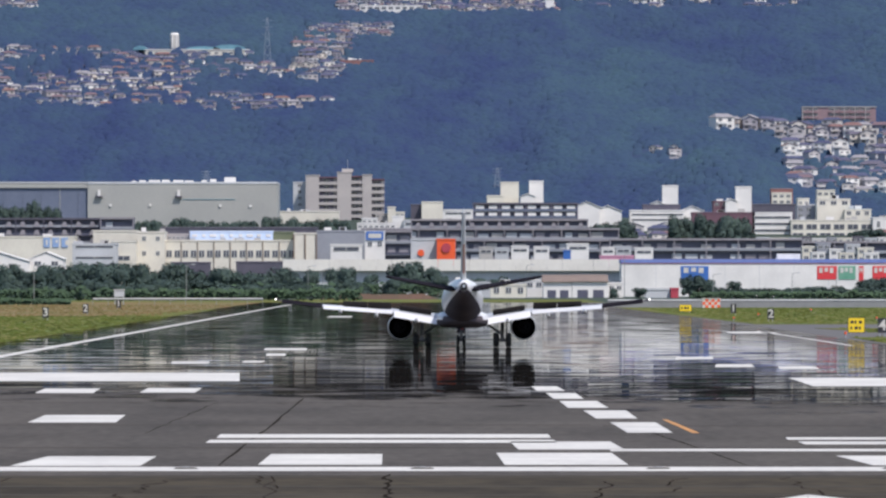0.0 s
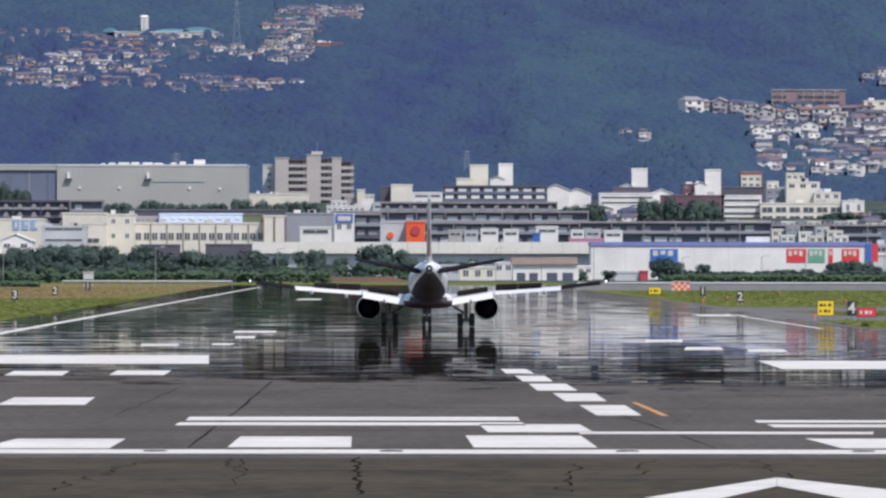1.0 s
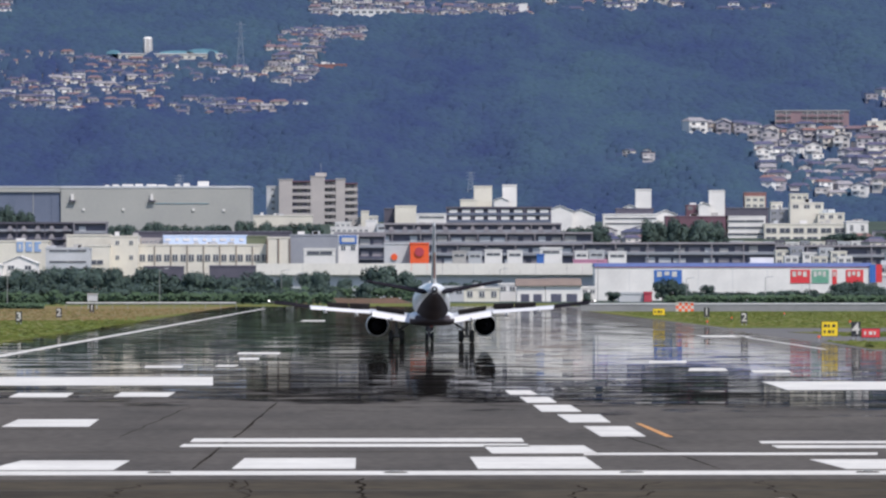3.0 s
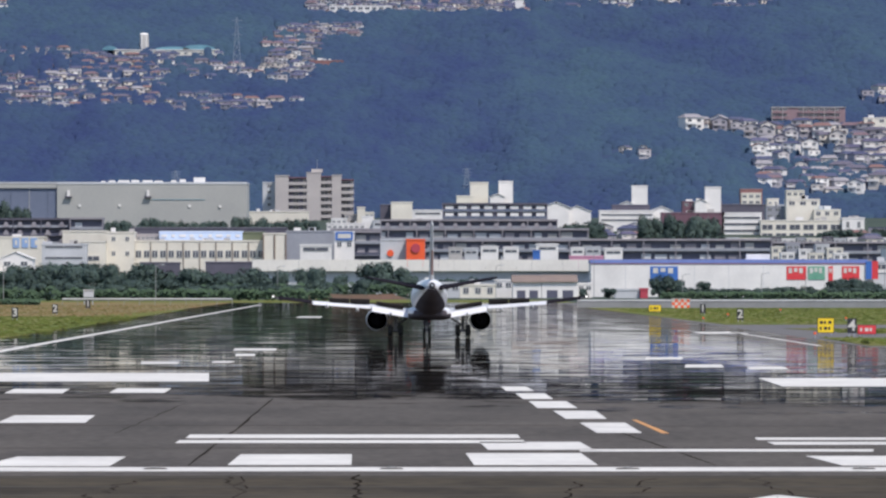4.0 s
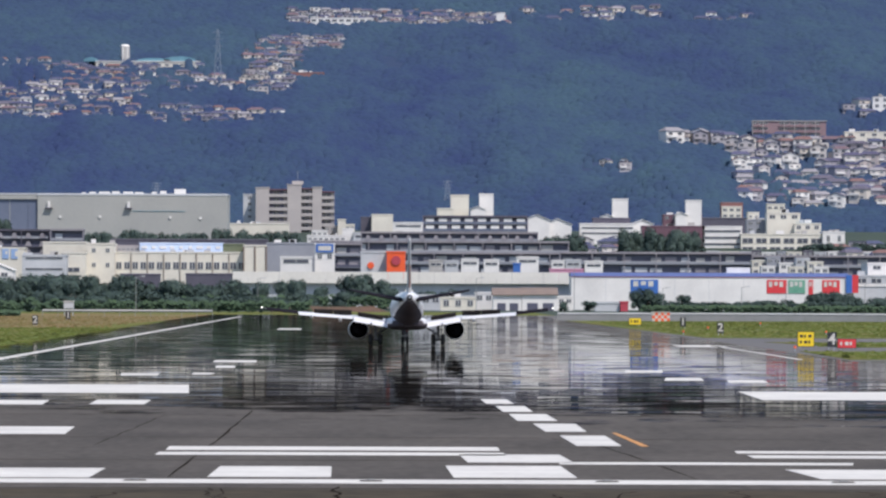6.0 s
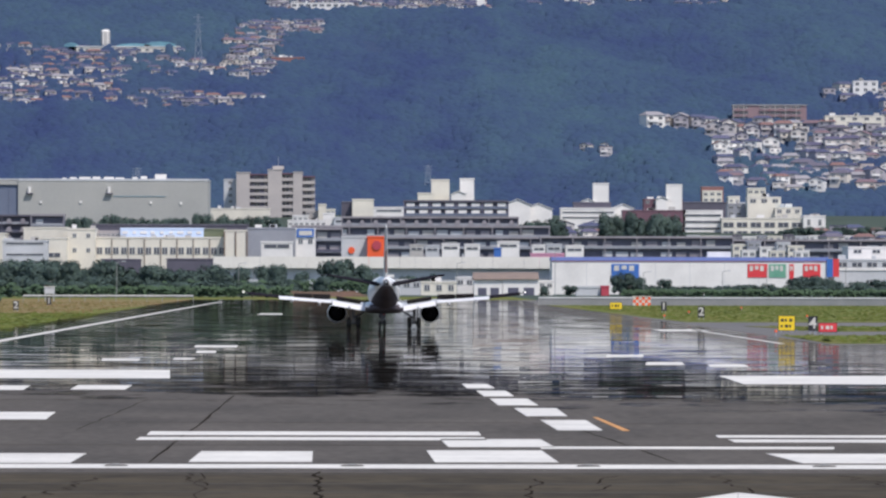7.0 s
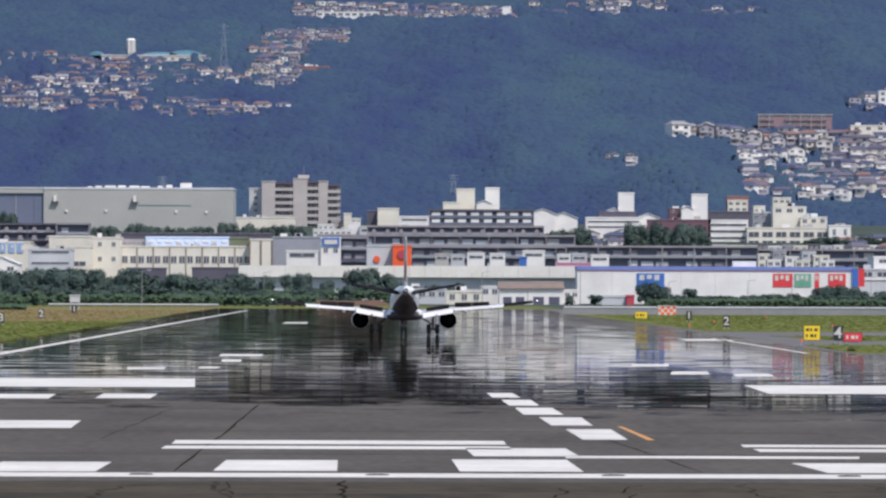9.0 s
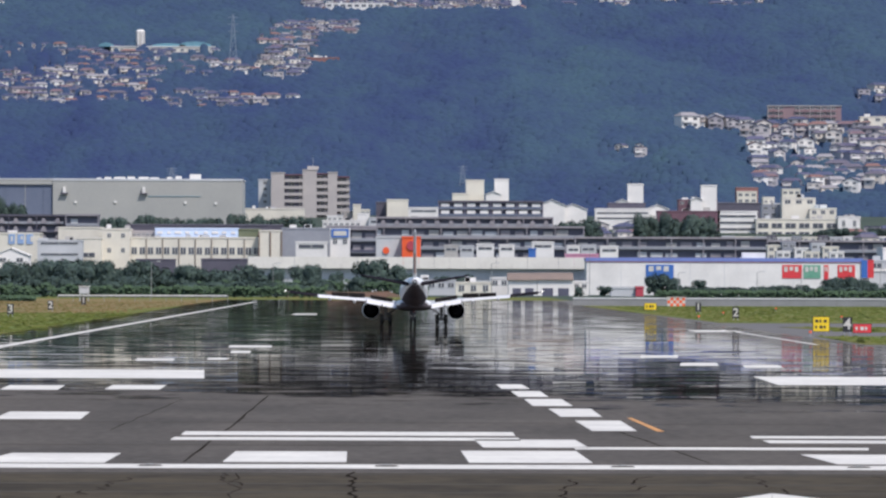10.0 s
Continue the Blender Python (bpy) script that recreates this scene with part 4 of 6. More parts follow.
    for k, ww, hh in ((0.23, 1.5, 0.5), (0.27, 2.5, 0.7), (0.32, 4.5, 0.8), (0.39, 3.0, 0.9), (0.45, 4.0, 0.8), (0.51, 3.5, 0.6), (0.60, 2.0, 0.8), (0.645, 2.4, 1.2), (0.72, 4.6, 2.0)):
        part("roof_plant", boxed(xm + (x1 - xm) * k, xm + (x1 - xm) * k + ww, 6, 12, h, h + hh), M["white_wall"], b)


def apartments(x, y, w, d, z0, z1):
    """Stepped apartment tower with balconies between lift shafts."""
    h = z1 - z0
    b = thing("apartment_tower", pose(x, y, z0), "beige apartment tower with balcony stacks and lift shafts", "apartment block")
    cols = ((0.0, 0.17, 0.94, 1), (0.17, 0.40, 0.90, 0), (0.40, 0.58, 1.0, 1), (0.58, 0.72, 0.92, 0), (0.72, 0.84, 0.95, 1), (0.84, 1.0, 0.86, 0))
    part("lift_head", boxed(-w * 0.04, w * 0.10, 3, d - 3, h + 0.4, h + 1.8), M["beige_tower"], b)
    part("mast", boxed(w * 0.03, w * 0.034, 5, 5.2, h + 1.8, h + 6), M["steel"], b)
    for a, c, k, solid in cols:
        x0, x1, hh = -w / 2 + a * w, -w / 2 + c * w, h * k
        if solid:
            part("shaft", boxed(x0, x1, -0.8, d, 0, hh), M["beige_tower"], b)
            part("cap", boxed(x0 - 0.2, x1 + 0.2, -1.0, d, hh, hh + 0.4), M["beige_tower"], b)
            continue
        # the core carries the shade between balconies in its colour
        part("core", boxed(x0, x1, 1.2, d, 0, hh), M["bay_shade_and_column"], b)
        part("roof", boxed(x0, x1, -0.6, d, hh, hh + 0.5), M["red_brick_wall"], b)
        n = int(hh / 3.0)
        for i in range(n):
            z = hh - 3.0 * (i + 1)
            bal = part("balcony", boxed(x0 + 0.05, x1 - 0.05, -0.6, 1.2, z, z + 0.25), M["beige_tower"], b)
            part("railing", boxed(x0 + 0.05, x1 - 0.05, -0.7, -0.58, z, z + 1.3), M["beige_tower"], bal)
            window(bal, (x0 + x1) / 2 - 0.8, 1.2, z + 1.6, 2.4, 1.8)
            part("side_wall", boxed(x1 - 1.6, x1 - 0.4, 0.8, 1.15, z + 0.25, z + 2.9), M["beige_tower"], bal)


block(-64.1, 2500, 53.3, 14, 2.5, 23.0, 'dark_roof', 'dark flat roof of a long hall behind the factory', 'hall', plain=True)
block(-83.2, 2470, 8.7, 10, 1.9, 20.6, 'beige_tower', 'beige upper floor set back behind the factory', 'upper block', rows=1, cols=6, win=(1.1, 0.9), top=0.9, plain=True)
block(1.9, 3090, 9.0, 12, 25.0, 38.0, 'cream_wall', 'cream low-rise block with a flat roof among houses', 'low block', plain=True)
block(12.7, 3060, 12.7, 12, 23.5, 34.4, 'white_wall', 'white low-rise block with one ribbon window', 'low block', rows=1, cols=1, win=(10.5, 0.9), top=1.1, plain=True)
block(-4.8, 3100, 4.8, 12, 25.5, 37.0, 'dark_roof', 'dark-roofed house among low blocks', 'house')
block(-15.3, 3110, 3.3, 12, 25.8, 36.1, 'cream_wall', 'narrow cream stair tower among houses', 'tower')
block(-11.6, 3070, 3.8, 12, 24.0, 33.6, 'cream_wall', 'small cream low-rise block', 'low block', rows=1, cols=2, win=(1.4, 0.9), top=1.0)
block(-19.2, 3120, 6.2, 12, 26.1, 33.3, 'beige_tower', 'small beige low-rise block', 'low block', rows=1, cols=3, win=(1.2, 0.9), top=0.9)
block(-23.9, 3020, 6.5, 12, 21.5, 30.6, 'white_wall', 'small white flat-roofed block', 'low block', rows=1, cols=3, win=(1.3, 0.9), top=1.0)
block(-12.2, 3000, 4.6, 12, 20.5, 31.3, 'white_wall', 'bright white small house', 'house')
block(-0.9, 2990, 17.9, 12, 20.0, 29.6, 'pale_grey_wall', 'long grey row house with a dark ribbon of windows', 'row house', rows=1, cols=1, win=(16.5, 1.1), top=1.2, plain=True)
block(12.3, 2960, 9.6, 12, 18.5, 28.5, 'white_wall', 'white low row house', 'row house', rows=1, cols=5, win=(1.2, 0.9), top=1.0)
block(-20.6, 2950, 15.4, 12, 18.0, 28.1, 'white_wall', 'long low white store roof', 'store hall', rows=1, cols=7, win=(1.4, 0.8), top=1.2)
block(-0.5, 2940, 7.7, 12, 17.5, 28.1, 'concrete', 'grey concrete low block', 'low block', rows=1, cols=4, win=(1.5, 0.9), top=1.1)
# one wide dark window on each shed stands in for its shaded opening
block(32.2, 2560, 6.1, 8, 4.1, 17.0, 'white_wall', 'low white shed, a dark pane put in for its shaded opening', 'shed', rows=1, cols=1, win=(4.8, 1.0), top=1.1, plain=True)
block(39.7, 2560, 5.3, 8, 4.1, 16.8, 'white_wall', 'low white shed, a dark pane put in for its shaded opening', 'shed', rows=1, cols=1, win=(4.1, 1.0), top=1.1, plain=True)
block(52.3, 2560, 7.7, 8, 4.1, 17.8, 'white_wall', 'low white shed, a dark pane put in for its shaded opening', 'shed', rows=1, cols=1, win=(6.0, 1.0), top=1.1, plain=True)
block(62.9, 2560, 4.5, 8, 4.1, 16.6, 'white_wall', 'low white shed, a dark pane put in for its shaded opening', 'shed', rows=1, cols=1, win=(3.5, 1.0), top=1.1, plain=True)
block(68.2, 2560, 5.3, 8, 4.1, 16.8, 'pale_grey_wall', 'low grey shed, a dark pane put in for its shaded front', 'shed', rows=1, cols=1, win=(4.1, 1.0), top=1.1, plain=True)
block(75.4, 2560, 6.3, 8, 4.1, 16.4, 'white_wall', 'low white shed, a dark pane put in for its shaded opening', 'shed', rows=1, cols=1, win=(4.9, 1.0), top=1.1, plain=True)
block(20.3, 2560, 4.7, 8, 4.1, 16.6, 'concrete', 'low grey shed, a dark pane put in for its shaded front', 'shed', rows=1, cols=1, win=(3.7, 1.0), top=1.1, plain=True)
block(25.8, 2560, 4.7, 8, 4.1, 16.4, 'pale_grey_wall', 'low grey shed, a dark pane put in for its shaded front', 'shed', rows=1, cols=1, win=(3.7, 1.0), top=1.1, plain=True)
block(64.4, 2500, 11.5, 4, 2.5, 13.4, 'pink_panel', 'pink and white shop sign wall behind the store', 'sign wall', bars=4, plain=True)
block(122.5, 2500, 7.7, 6, 2.5, 12.5, 'white_wall', 'white plant box on the roof behind the store', 'plant box')
block(98.2, 3085, 15.7, 12, 24.8, 36.8, 'dark_roof', 'dark hipped roof over a school wing', 'school roof', plain=True)
block(180.0, 3062, 9.9, 12, 23.6, 34.7, 'teal_roof', 'teal metal roof storey set back', 'roof storey', plain=True)
block(159.1, 3110, 4.8, 12, 25.8, 39.7, 'cream_wall', 'narrow cream house tower', 'house tower', rows=2, cols=2, win=(1.2, 1.0), top=1.4)
block(160.5, 3330, 9.0, 12, 31.6, 44.7, 'cream_wall', 'cream two-storey house with a balcony', 'house', rows=2, cols=3, win=(1.8, 1.2), top=1.0)
block(160.6, 3332, 10.0, 8, 31.7, 46.5, 'red_clay', 'red tiled roof storey of a cream house', 'house', plain=True)
block(181.1, 3340, 8.2, 12, 31.7, 46.1, 'cream_wall', 'cream hillside house with a long window', 'house', rows=1, cols=3, win=(1.8, 1.2), top=1.2)
block(162.6, 3100, 6.2, 12, 25.5, 37.0, 'pale_grey_wall', 'stepped grey low block', 'low block', rows=2, cols=3, win=(1.3, 1.0), top=0.9)
block(172.2, 3075, 7.1, 12, 24.2, 39.1, 'white_wall', 'white upper house on a stepped roof', 'upper house', rows=1, cols=3, win=(1.2, 1.0), top=1.2)
block(151.8, 3220, 20.8, 12, 29.1, 38.4, 'dark_roof', 'dark-roofed long house below the hillside', 'row house', plain=True)
block(146.7, 2930, 4.5, 9, 17.0, 21.9, 'pale_grey_wall', 'small pale house in a crowded row', 'house', rows=1, cols=2, win=(1.3, 0.9), top=0.8)
block(151.2, 2930, 3.6, 9, 17.0, 22.4, 'dark_roof', 'dark-roofed small house in a row', 'house', rows=1, cols=2, win=(1.3, 0.9), top=0.8)
block(156.1, 2930, 5.6, 9, 17.0, 21.7, 'white_wall', 'small pale house in a crowded row', 'house', rows=1, cols=2, win=(1.3, 0.9), top=0.8)
block(161.2, 2930, 3.6, 9, 17.0, 22.1, 'grey_wall', 'small pale house in a crowded row', 'house', rows=1, cols=2, win=(1.3, 0.9), top=0.8)
block(166.3, 2930, 5.9, 9, 17.0, 21.9, 'cream_wall', 'small pale house in a crowded row', 'house', rows=1, cols=2, win=(1.3, 0.9), top=0.8)
block(171.7, 2930, 4.1, 9, 17.0, 22.4, 'dark_roof', 'dark-roofed small house in a row', 'house', rows=1, cols=2, win=(1.3, 0.9), top=0.8)
block(176.7, 2930, 5.0, 9, 17.0, 21.9, 'pale_grey_wall', 'small pale house in a crowded row', 'house', rows=1, cols=2, win=(1.3, 0.9), top=0.8)
block(182.6, 2930, 5.9, 9, 17.0, 22.1, 'white_wall', 'small pale house in a crowded row', 'house', rows=1, cols=2, win=(1.3, 0.9), top=0.8)
block(189.1, 2930, 6.3, 9, 17.0, 21.9, 'grey_wall', 'small pale house in a crowded row', 'house', rows=1, cols=2, win=(1.3, 0.9), top=0.8)
block(132.8, 2930, 7.2, 9, 17.0, 22.1, 'pale_grey_wall', 'small pale house in a crowded row', 'house', rows=1, cols=2, win=(1.3, 0.9), top=0.8)
block(140.4, 2930, 7.2, 9, 17.0, 21.9, 'cream_wall', 'small pale house in a crowded row', 'house', rows=1, cols=2, win=(1.3, 0.9), top=0.8)
block(125.5, 2930, 6.3, 9, 17.0, 21.9, 'concrete', 'small pale house in a crowded row', 'house', rows=1, cols=2, win=(1.3, 0.9), top=0.8)
block(197.0, 2930, 8.6, 9, 17.0, 22.1, 'white_wall', 'small pale house in a crowded row', 'house', rows=1, cols=2, win=(1.3, 0.9), top=0.8)
store(101.6, 2250, 84.5, 40, -2.0, 11.4)
block(160.5, 2260, 27.8, 30, -2.0, 10.9, 'pale_grey_wall', 'low pale grey concrete warehouse with a flat roof', 'warehouse', rows=1, cols=6, win=(3.2, 1.6), band=True)
block(167.4, 2290, 29.1, 30, -2.0, 14.9, 'white_wall', 'white flat-roofed depot behind the warehouse', 'depot', rows=1, cols=5, win=(2.5, 1.2))
viaduct(8.1, 2300, 107.0, 12, -2.0, 11.5)
shed(37.5, 2120, 8.2, 16, -2.0, 6.5, label='white gabled workshop with a brown roof')
shed(46.9, 2120, 10.3, 16, -2.0, 6.6, label='white gabled workshop with a brown roof')
block(23.1, 2100, 10.3, 12, -2.0, 3.9, 'cream_wall', 'small beige workshop with a flat roof', 'workshop', rows=1, cols=3, win=(1.6, 1.8))
block(65.2, 2080, 6.9, 10, -2.0, 2.6, 'pale_grey_wall', 'small pale shed by the fence', 'shed', rows=0, cols=0)
block(69.9, 2079, 2.2, 10, -2.0, 2.8, 'red_wall', 'small red painted shed by the fence', 'shed', rows=0, cols=0)
block(12.6, 2120, 11.1, 10, -2.0, 4.5, 'pale_grey_wall', 'pale flat-roofed workshop near the fence', 'workshop', rows=1, cols=4, win=(1.8, 1.4))
block(31.1, 2140, 5.3, 10, -2.0, 5.3, 'white_wall', 'white flat-roofed workshop near the fence', 'workshop', rows=1, cols=2, win=(1.6, 1.4))
block(54.4, 2130, 4.3, 10, -2.0, 4.3, 'white_wall', 'small white workshop near the fence', 'workshop', rows=1, cols=2, win=(1.4, 1.2))
block(-92.3, 2450, 9.2, 24, 1.0, 21.2, 'cream_wall', 'cream rendered office wing with small square windows', 'office', rows=2, cols=2, win=(1.3, 1.5), top=1.6, storey=4.9)
block(-66.0, 2455, 43.6, 22, 1.1, 18.4, 'cream_wall', 'cream factory front with tall bays and dark glazing', 'factory', rows=1, cols=16, win=(1.9, 2.4), piers=True, top=3.4, gap=0.13)
block(-78.3, 2425, 13.1, 6, 0.5, 11.0, 'dark_roof', 'dark low lean-to shed before the factory', 'shed', rows=0, cols=0)
block(-55.7, 2428, 15.3, 6, 0.6, 11.2, 'dark_roof', 'dark low lean-to shed before the factory', 'shed', rows=0, cols=0)
block(-40.9, 2450, 7.5, 22, 1.0, 20.8, 'cream_wall', 'cream stair tower at the end of the factory', 'tower', rows=0, cols=0, piers=True)
block(-65.8, 2462, 27.8, 16, 18.1, 21.5, 'sky_sign', 'long pale blue sign box on the factory roof', 'roof sign', rows=0, cols=0, bars=9)
block(-48.3, 2464, 7.2, 14, 17.5, 21.3, 'olive_wall', 'olive cladding box on the factory roof', 'roof box', rows=0, cols=0)
block(-105.3, 2475, 14.9, 18, 1.5, 21.8, 'cream_wall', 'cream office block beside the factory', 'office', rows=0, plain=True)
block(-109.8, 2420, 14.5, 16, 0.4, 17.1, 'pale_grey_wall', 'grey flat-roofed workshop hall', 'workshop', rows=2, cols=1, win=(12.4, 0.8), top=0.7, storey=3.6)
block(-101.1, 2440, 8.4, 16, 0.8, 18.1, 'cream_wall', 'cream two-storey house-like office', 'office', rows=1, cols=1, win=(4.4, 1.6), top=5.0)
block(-147.4, 2470, 57.4, 22, 1.4, 19.8, 'cream_wall', 'long cream works hall with blue letters on its wall', 'works hall', rows=0, cols=0, letters=True)
shed(-139.5, 2380, 20.1, 18, -0.4, 14.2, label='white gabled warehouse behind the trees')
shed(-124.1, 2390, 11.0, 18, -0.2, 14.2, label='pale gabled warehouse behind the trees')
block(-28.8, 2450, 16.6, 20, 1.0, 21.6, 'grey_wall', 'plain grey metal-clad hall', 'hall', rows=0, cols=0)
block(-26.9, 2425, 10.4, 10, 0.5, 16.9, 'white_wall', 'white office with one ribbon window', 'office', rows=1, cols=1, win=(8.4, 1.4), plain=True)
block(-17.5, 2430, 6.5, 14, 0.6, 21.3, 'white_wall', 'white tower with a blue framed sign', 'tower', rows=2, cols=2, win=(1.5, 1.8), top=0.2, sign='blue_panel')
deck(-10.0, 2480, 9.0, 16, 1.6, 21.8, 3)
block(-1.2, 2400, 8.7, 14, 0.0, 18.5, 'pale_grey_wall', 'pale grey flat-roofed shop', 'shop', rows=0, cols=0, dot=True)
block(6.0, 2396, 6.1, 14, -0.1, 18.5, 'orange_panel', 'orange shop front with a dark round emblem', 'shop', rows=0, cols=0, emblem=True)
deck(-154.2, 2750, 62.6, 18, 8.7, 28.3, 3, vee=True, dark=True)
deck(-115.8, 2738, 12.0, 14, 8.0, 28.4, 2)
deck(39.9, 3000, 42.5, 18, 20.0, 36.6, 3, dark_roof=True)
deck(28.3, 2900, 69.6, 18, 15.0, 29.1, 2, vee=True)
deck(23.8, 2800, 98.0, 20, 10.0, 24.8, 2)
deck(73.9, 2700, 127.5, 16, 7.3, 20.0, 3)
deck(100.9, 2660, 69.6, 12, 6.3, 20.1, 3)
deck(173.0, 2700, 70.6, 14, 7.3, 19.3, 2)
block(48.2, 2540, 2.5, 6, 3.1, 15.4, 'blue_panel', 'bright blue tarpaulin covered stall', 'stall', rows=0, cols=0)
hangar(-136.5, 3050, 147.8, 60, 22.5, 45.8)
apartments(-36.6, 3250, 34.8, 18, 29.5, 52.5)
# wing drawn pale grey, its shade put into the wall colour
block(-56.8, 3260, 5.8, 14, 29.8, 48.6, 'pale_grey_wall', 'narrow end wing of the apartment block', 'apartment wing', rows=4, cols=1, win=(1.6, 1.4))
block(-62.3, 3150, 48.5, 16, 26.5, 34.6, 'cream_wall', 'low cream hall with a flat roof', 'hall', rows=0, cols=0)
shed(66.1, 3060, 11.3, 20, 23.0, 37.7, label='white gabled gymnasium behind the decks')
shed(74.9, 3062, 11.8, 20, 23.1, 36.1, label='white gabled hall next to the gymnasium')
block(96.0, 3070, 22.9, 16, 23.5, 34.3, 'white_wall', 'long white school building with ribbon windows', 'school', rows=2, cols=1, win=(21.5, 0.8), top=1.5, storey=2.2, plain=True)
shed(110.9, 3080, 9.5, 16, 24.0, 36.0, label='pale gabled hall behind trees')
block(103.0, 3120, 6.7, 8, 25.6, 45.3, 'white_wall', 'white square water tower', 'water tower', rows=0, cols=0)
block(134.2, 3120, 6.7, 8, 25.6, 44.8, 'white_wall', 'white square water tower', 'water tower', rows=0, cols=0)
block(129.7, 3125, 16.6, 14, 25.8, 38.7, 'red_brick_wall', 'reddish flat-roofed block below a water tower', 'low block', rows=1, cols=5, win=(1.8, 1.2))
block(122.4, 3040, 26.0, 14, 22.0, 33.1, 'red_brick_wall', 'dark reddish low block behind trees', 'low block', rows=0, cols=0)
shed(97.4, 3118, 5.3, 8, 25.5, 38.6, label='small white gabled annex by a water tower')
shed(128.8, 3118, 4.8, 8, 25.5, 39.5, label='small white gabled annex by a water tower')
block(35.7, 3200, 7.9, 8, 28.0, 47.8, 'cream_wall', 'cream square water tower block', 'water tower')
block(47.3, 3200, 6.2, 6, 28.0, 48.3, 'white_wall', 'white square water tower block', 'water tower')
shed(43.4, 3190, 6.2, 8, 27.7, 42.6, label='white small gabled plant house')
block(29.2, 3190, 6.9, 8, 27.7, 41.8, 'cream_wall', 'pale plant room beside the water towers', 'plant room', rows=0, cols=0)
block(142.6, 3040, 16.4, 18, 22.0, 33.1, 'white_wall', 'white three-storey annex with ribbon windows', 'annex', rows=4, cols=1, win=(15.4, 1.1), top=1.6, storey=2.7, plain=True)
block(166.9, 3030, 34.0, 20, 21.5, 29.9, 'cream_wall', 'cream hospital-like block with two rows of windows', 'hospital block', rows=2, cols=6, win=(4.4, 2.2), top=1.8)
block(188.1, 3028, 9.1, 20, 21.4, 30.9, 'white_wall', 'cream stair wing with narrow windows', 'stair wing', rows=2, cols=2, win=(1.3, 2.6), top=1.6)
block(169.1, 3060, 13.9, 14, 23.0, 38.9, 'cream_wall', 'cream upper storey set back on the roof', 'upper block', rows=1, cols=3, win=(2.4, 1.6))
block(179.1, 3058, 11.1, 14, 22.9, 34.6, 'cream_wall', 'cream upper storey with a teal roof', 'upper block', rows=1, cols=3, win=(1.8, 1.6), roof='teal_roof')
block(159.4, 3075, 9.9, 12, 23.8, 36.2, 'grey_wall', 'stepped grey block beside the hospital', 'low block', rows=2, cols=3, win=(1.8, 1.3))
block(137.5, 2640, 5.7, 10, 5.7, 17.2, 'cream_wall', 'small flat-roofed house in a crowded row', 'house', rows=2, cols=2, win=(1.6, 1.2))
block(142.2, 2637, 4.9, 10, 5.7, 18.4, 'grey_wall', 'small flat-roofed house in a crowded row', 'house', rows=2, cols=2, win=(1.6, 1.2))
block(147.3, 2634, 6.5, 10, 5.6, 16.3, 'white_wall', 'small flat-roofed house in a crowded row', 'house', rows=2, cols=2, win=(1.6, 1.2))
block(152.4, 2631, 4.9, 10, 5.5, 18.0, 'pale_grey_wall', 'small flat-roofed house in a crowded row', 'house', rows=2, cols=2, win=(1.6, 1.2))
block(156.7, 2628, 5.7, 10, 5.4, 16.7, 'cream_wall', 'small flat-roofed house in a crowded row', 'house', rows=2, cols=2, win=(1.6, 1.2))
block(138.5, 2605, 4.8, 10, 4.8, 15.0, 'white_wall', 'small flat-roofed house in a crowded row', 'house', rows=2, cols=2, win=(1.6, 1.2))
block(148.5, 2602, 5.2, 10, 4.7, 14.8, 'cream_wall', 'small flat-roofed house in a crowded row', 'house', rows=2, cols=2, win=(1.6, 1.2))
block(157.1, 2599, 5.2, 10, 4.6, 14.8, 'white_wall', 'small flat-roofed house in a crowded row', 'house', rows=2, cols=2, win=(1.6, 1.2))


# ---- hillside towns ----
def hipped(w, d, eave, h, ridge=0.35, over=0.45):
    """Wall and roof meshes of a body with a low hipped roof."""
    wall = mesh_of("wall", boxed(-w / 2, w / 2, 0, d, 0, eave))
    bm = bmesh.new()
    e = [bm.verts.new(c) for c in ((-w / 2 - over, -over, eave), (w / 2 + over, -over, eave), (w / 2 + over, d + over, eave), (-w / 2 - over, d + over, eave))]
    r = [bm.verts.new((k * w * ridge, d / 2, h)) for k in (-1, 1)]
    for q in ((e[0], e[1], r[1], r[0]), (e[2], e[3], r[0], r[1]), (e[1], e[2], r[1]), (e[3], e[0], r[0]), (e[3], e[2], e[1], e[0])):
        bm.faces.new(q)
    return wall, mesh_of("roof", bm)


def house_kind(style, w, d, eave, h):
    """One detached house: walls, roof, windows on two floors, balcony or porch."""
    b = thing("house", pose(0, -900, -40), "two-storey detached house with a low pitched roof on the hillside", "house", "houses on the hillside")
    if style == "gable":
        wall, roof = gable(w, d, h, eave, 0.4)
    elif style == "flat":
        wall, roof = mesh_of("wall", boxed(-w / 2, w / 2, 0, d, 0, h)), mesh_of("roof", boxed(-w / 2 - 0.2, w / 2 + 0.2, -0.2, d + 0.2, h, h + 0.25))
    else:
        wall, roof = hipped(w, d, eave, h)
    wall.materials.append(M["house_wall"])
    roof.materials.append(M["house_roof"])
    part("wall", wall, None, b)
    part("roof", roof, None, b)
    for z in (eave - 1.2, eave - 3.9, eave - 6.4):
        if z > 0.8:
            for k in (-0.27, 0.24):
                window(b, k * w, 0, z, 1.7, 1.2)
    part("balcony", boxed(-w * 0.45, w * 0.1, -0.9, 0, eave - 2.9, eave - 2.0), M["white_wall"], b)
    if style == "wing":
        part("wall", boxed(w * 0.1, w * 0.62, -2.2, 0, 0, eave - 2.6), M["house_wall"], b)
        part("roof", boxed(w * 0.06, w * 0.66, -2.6, 0.2, eave - 2.6, eave - 2.3), M["house_roof"], b)
    return b


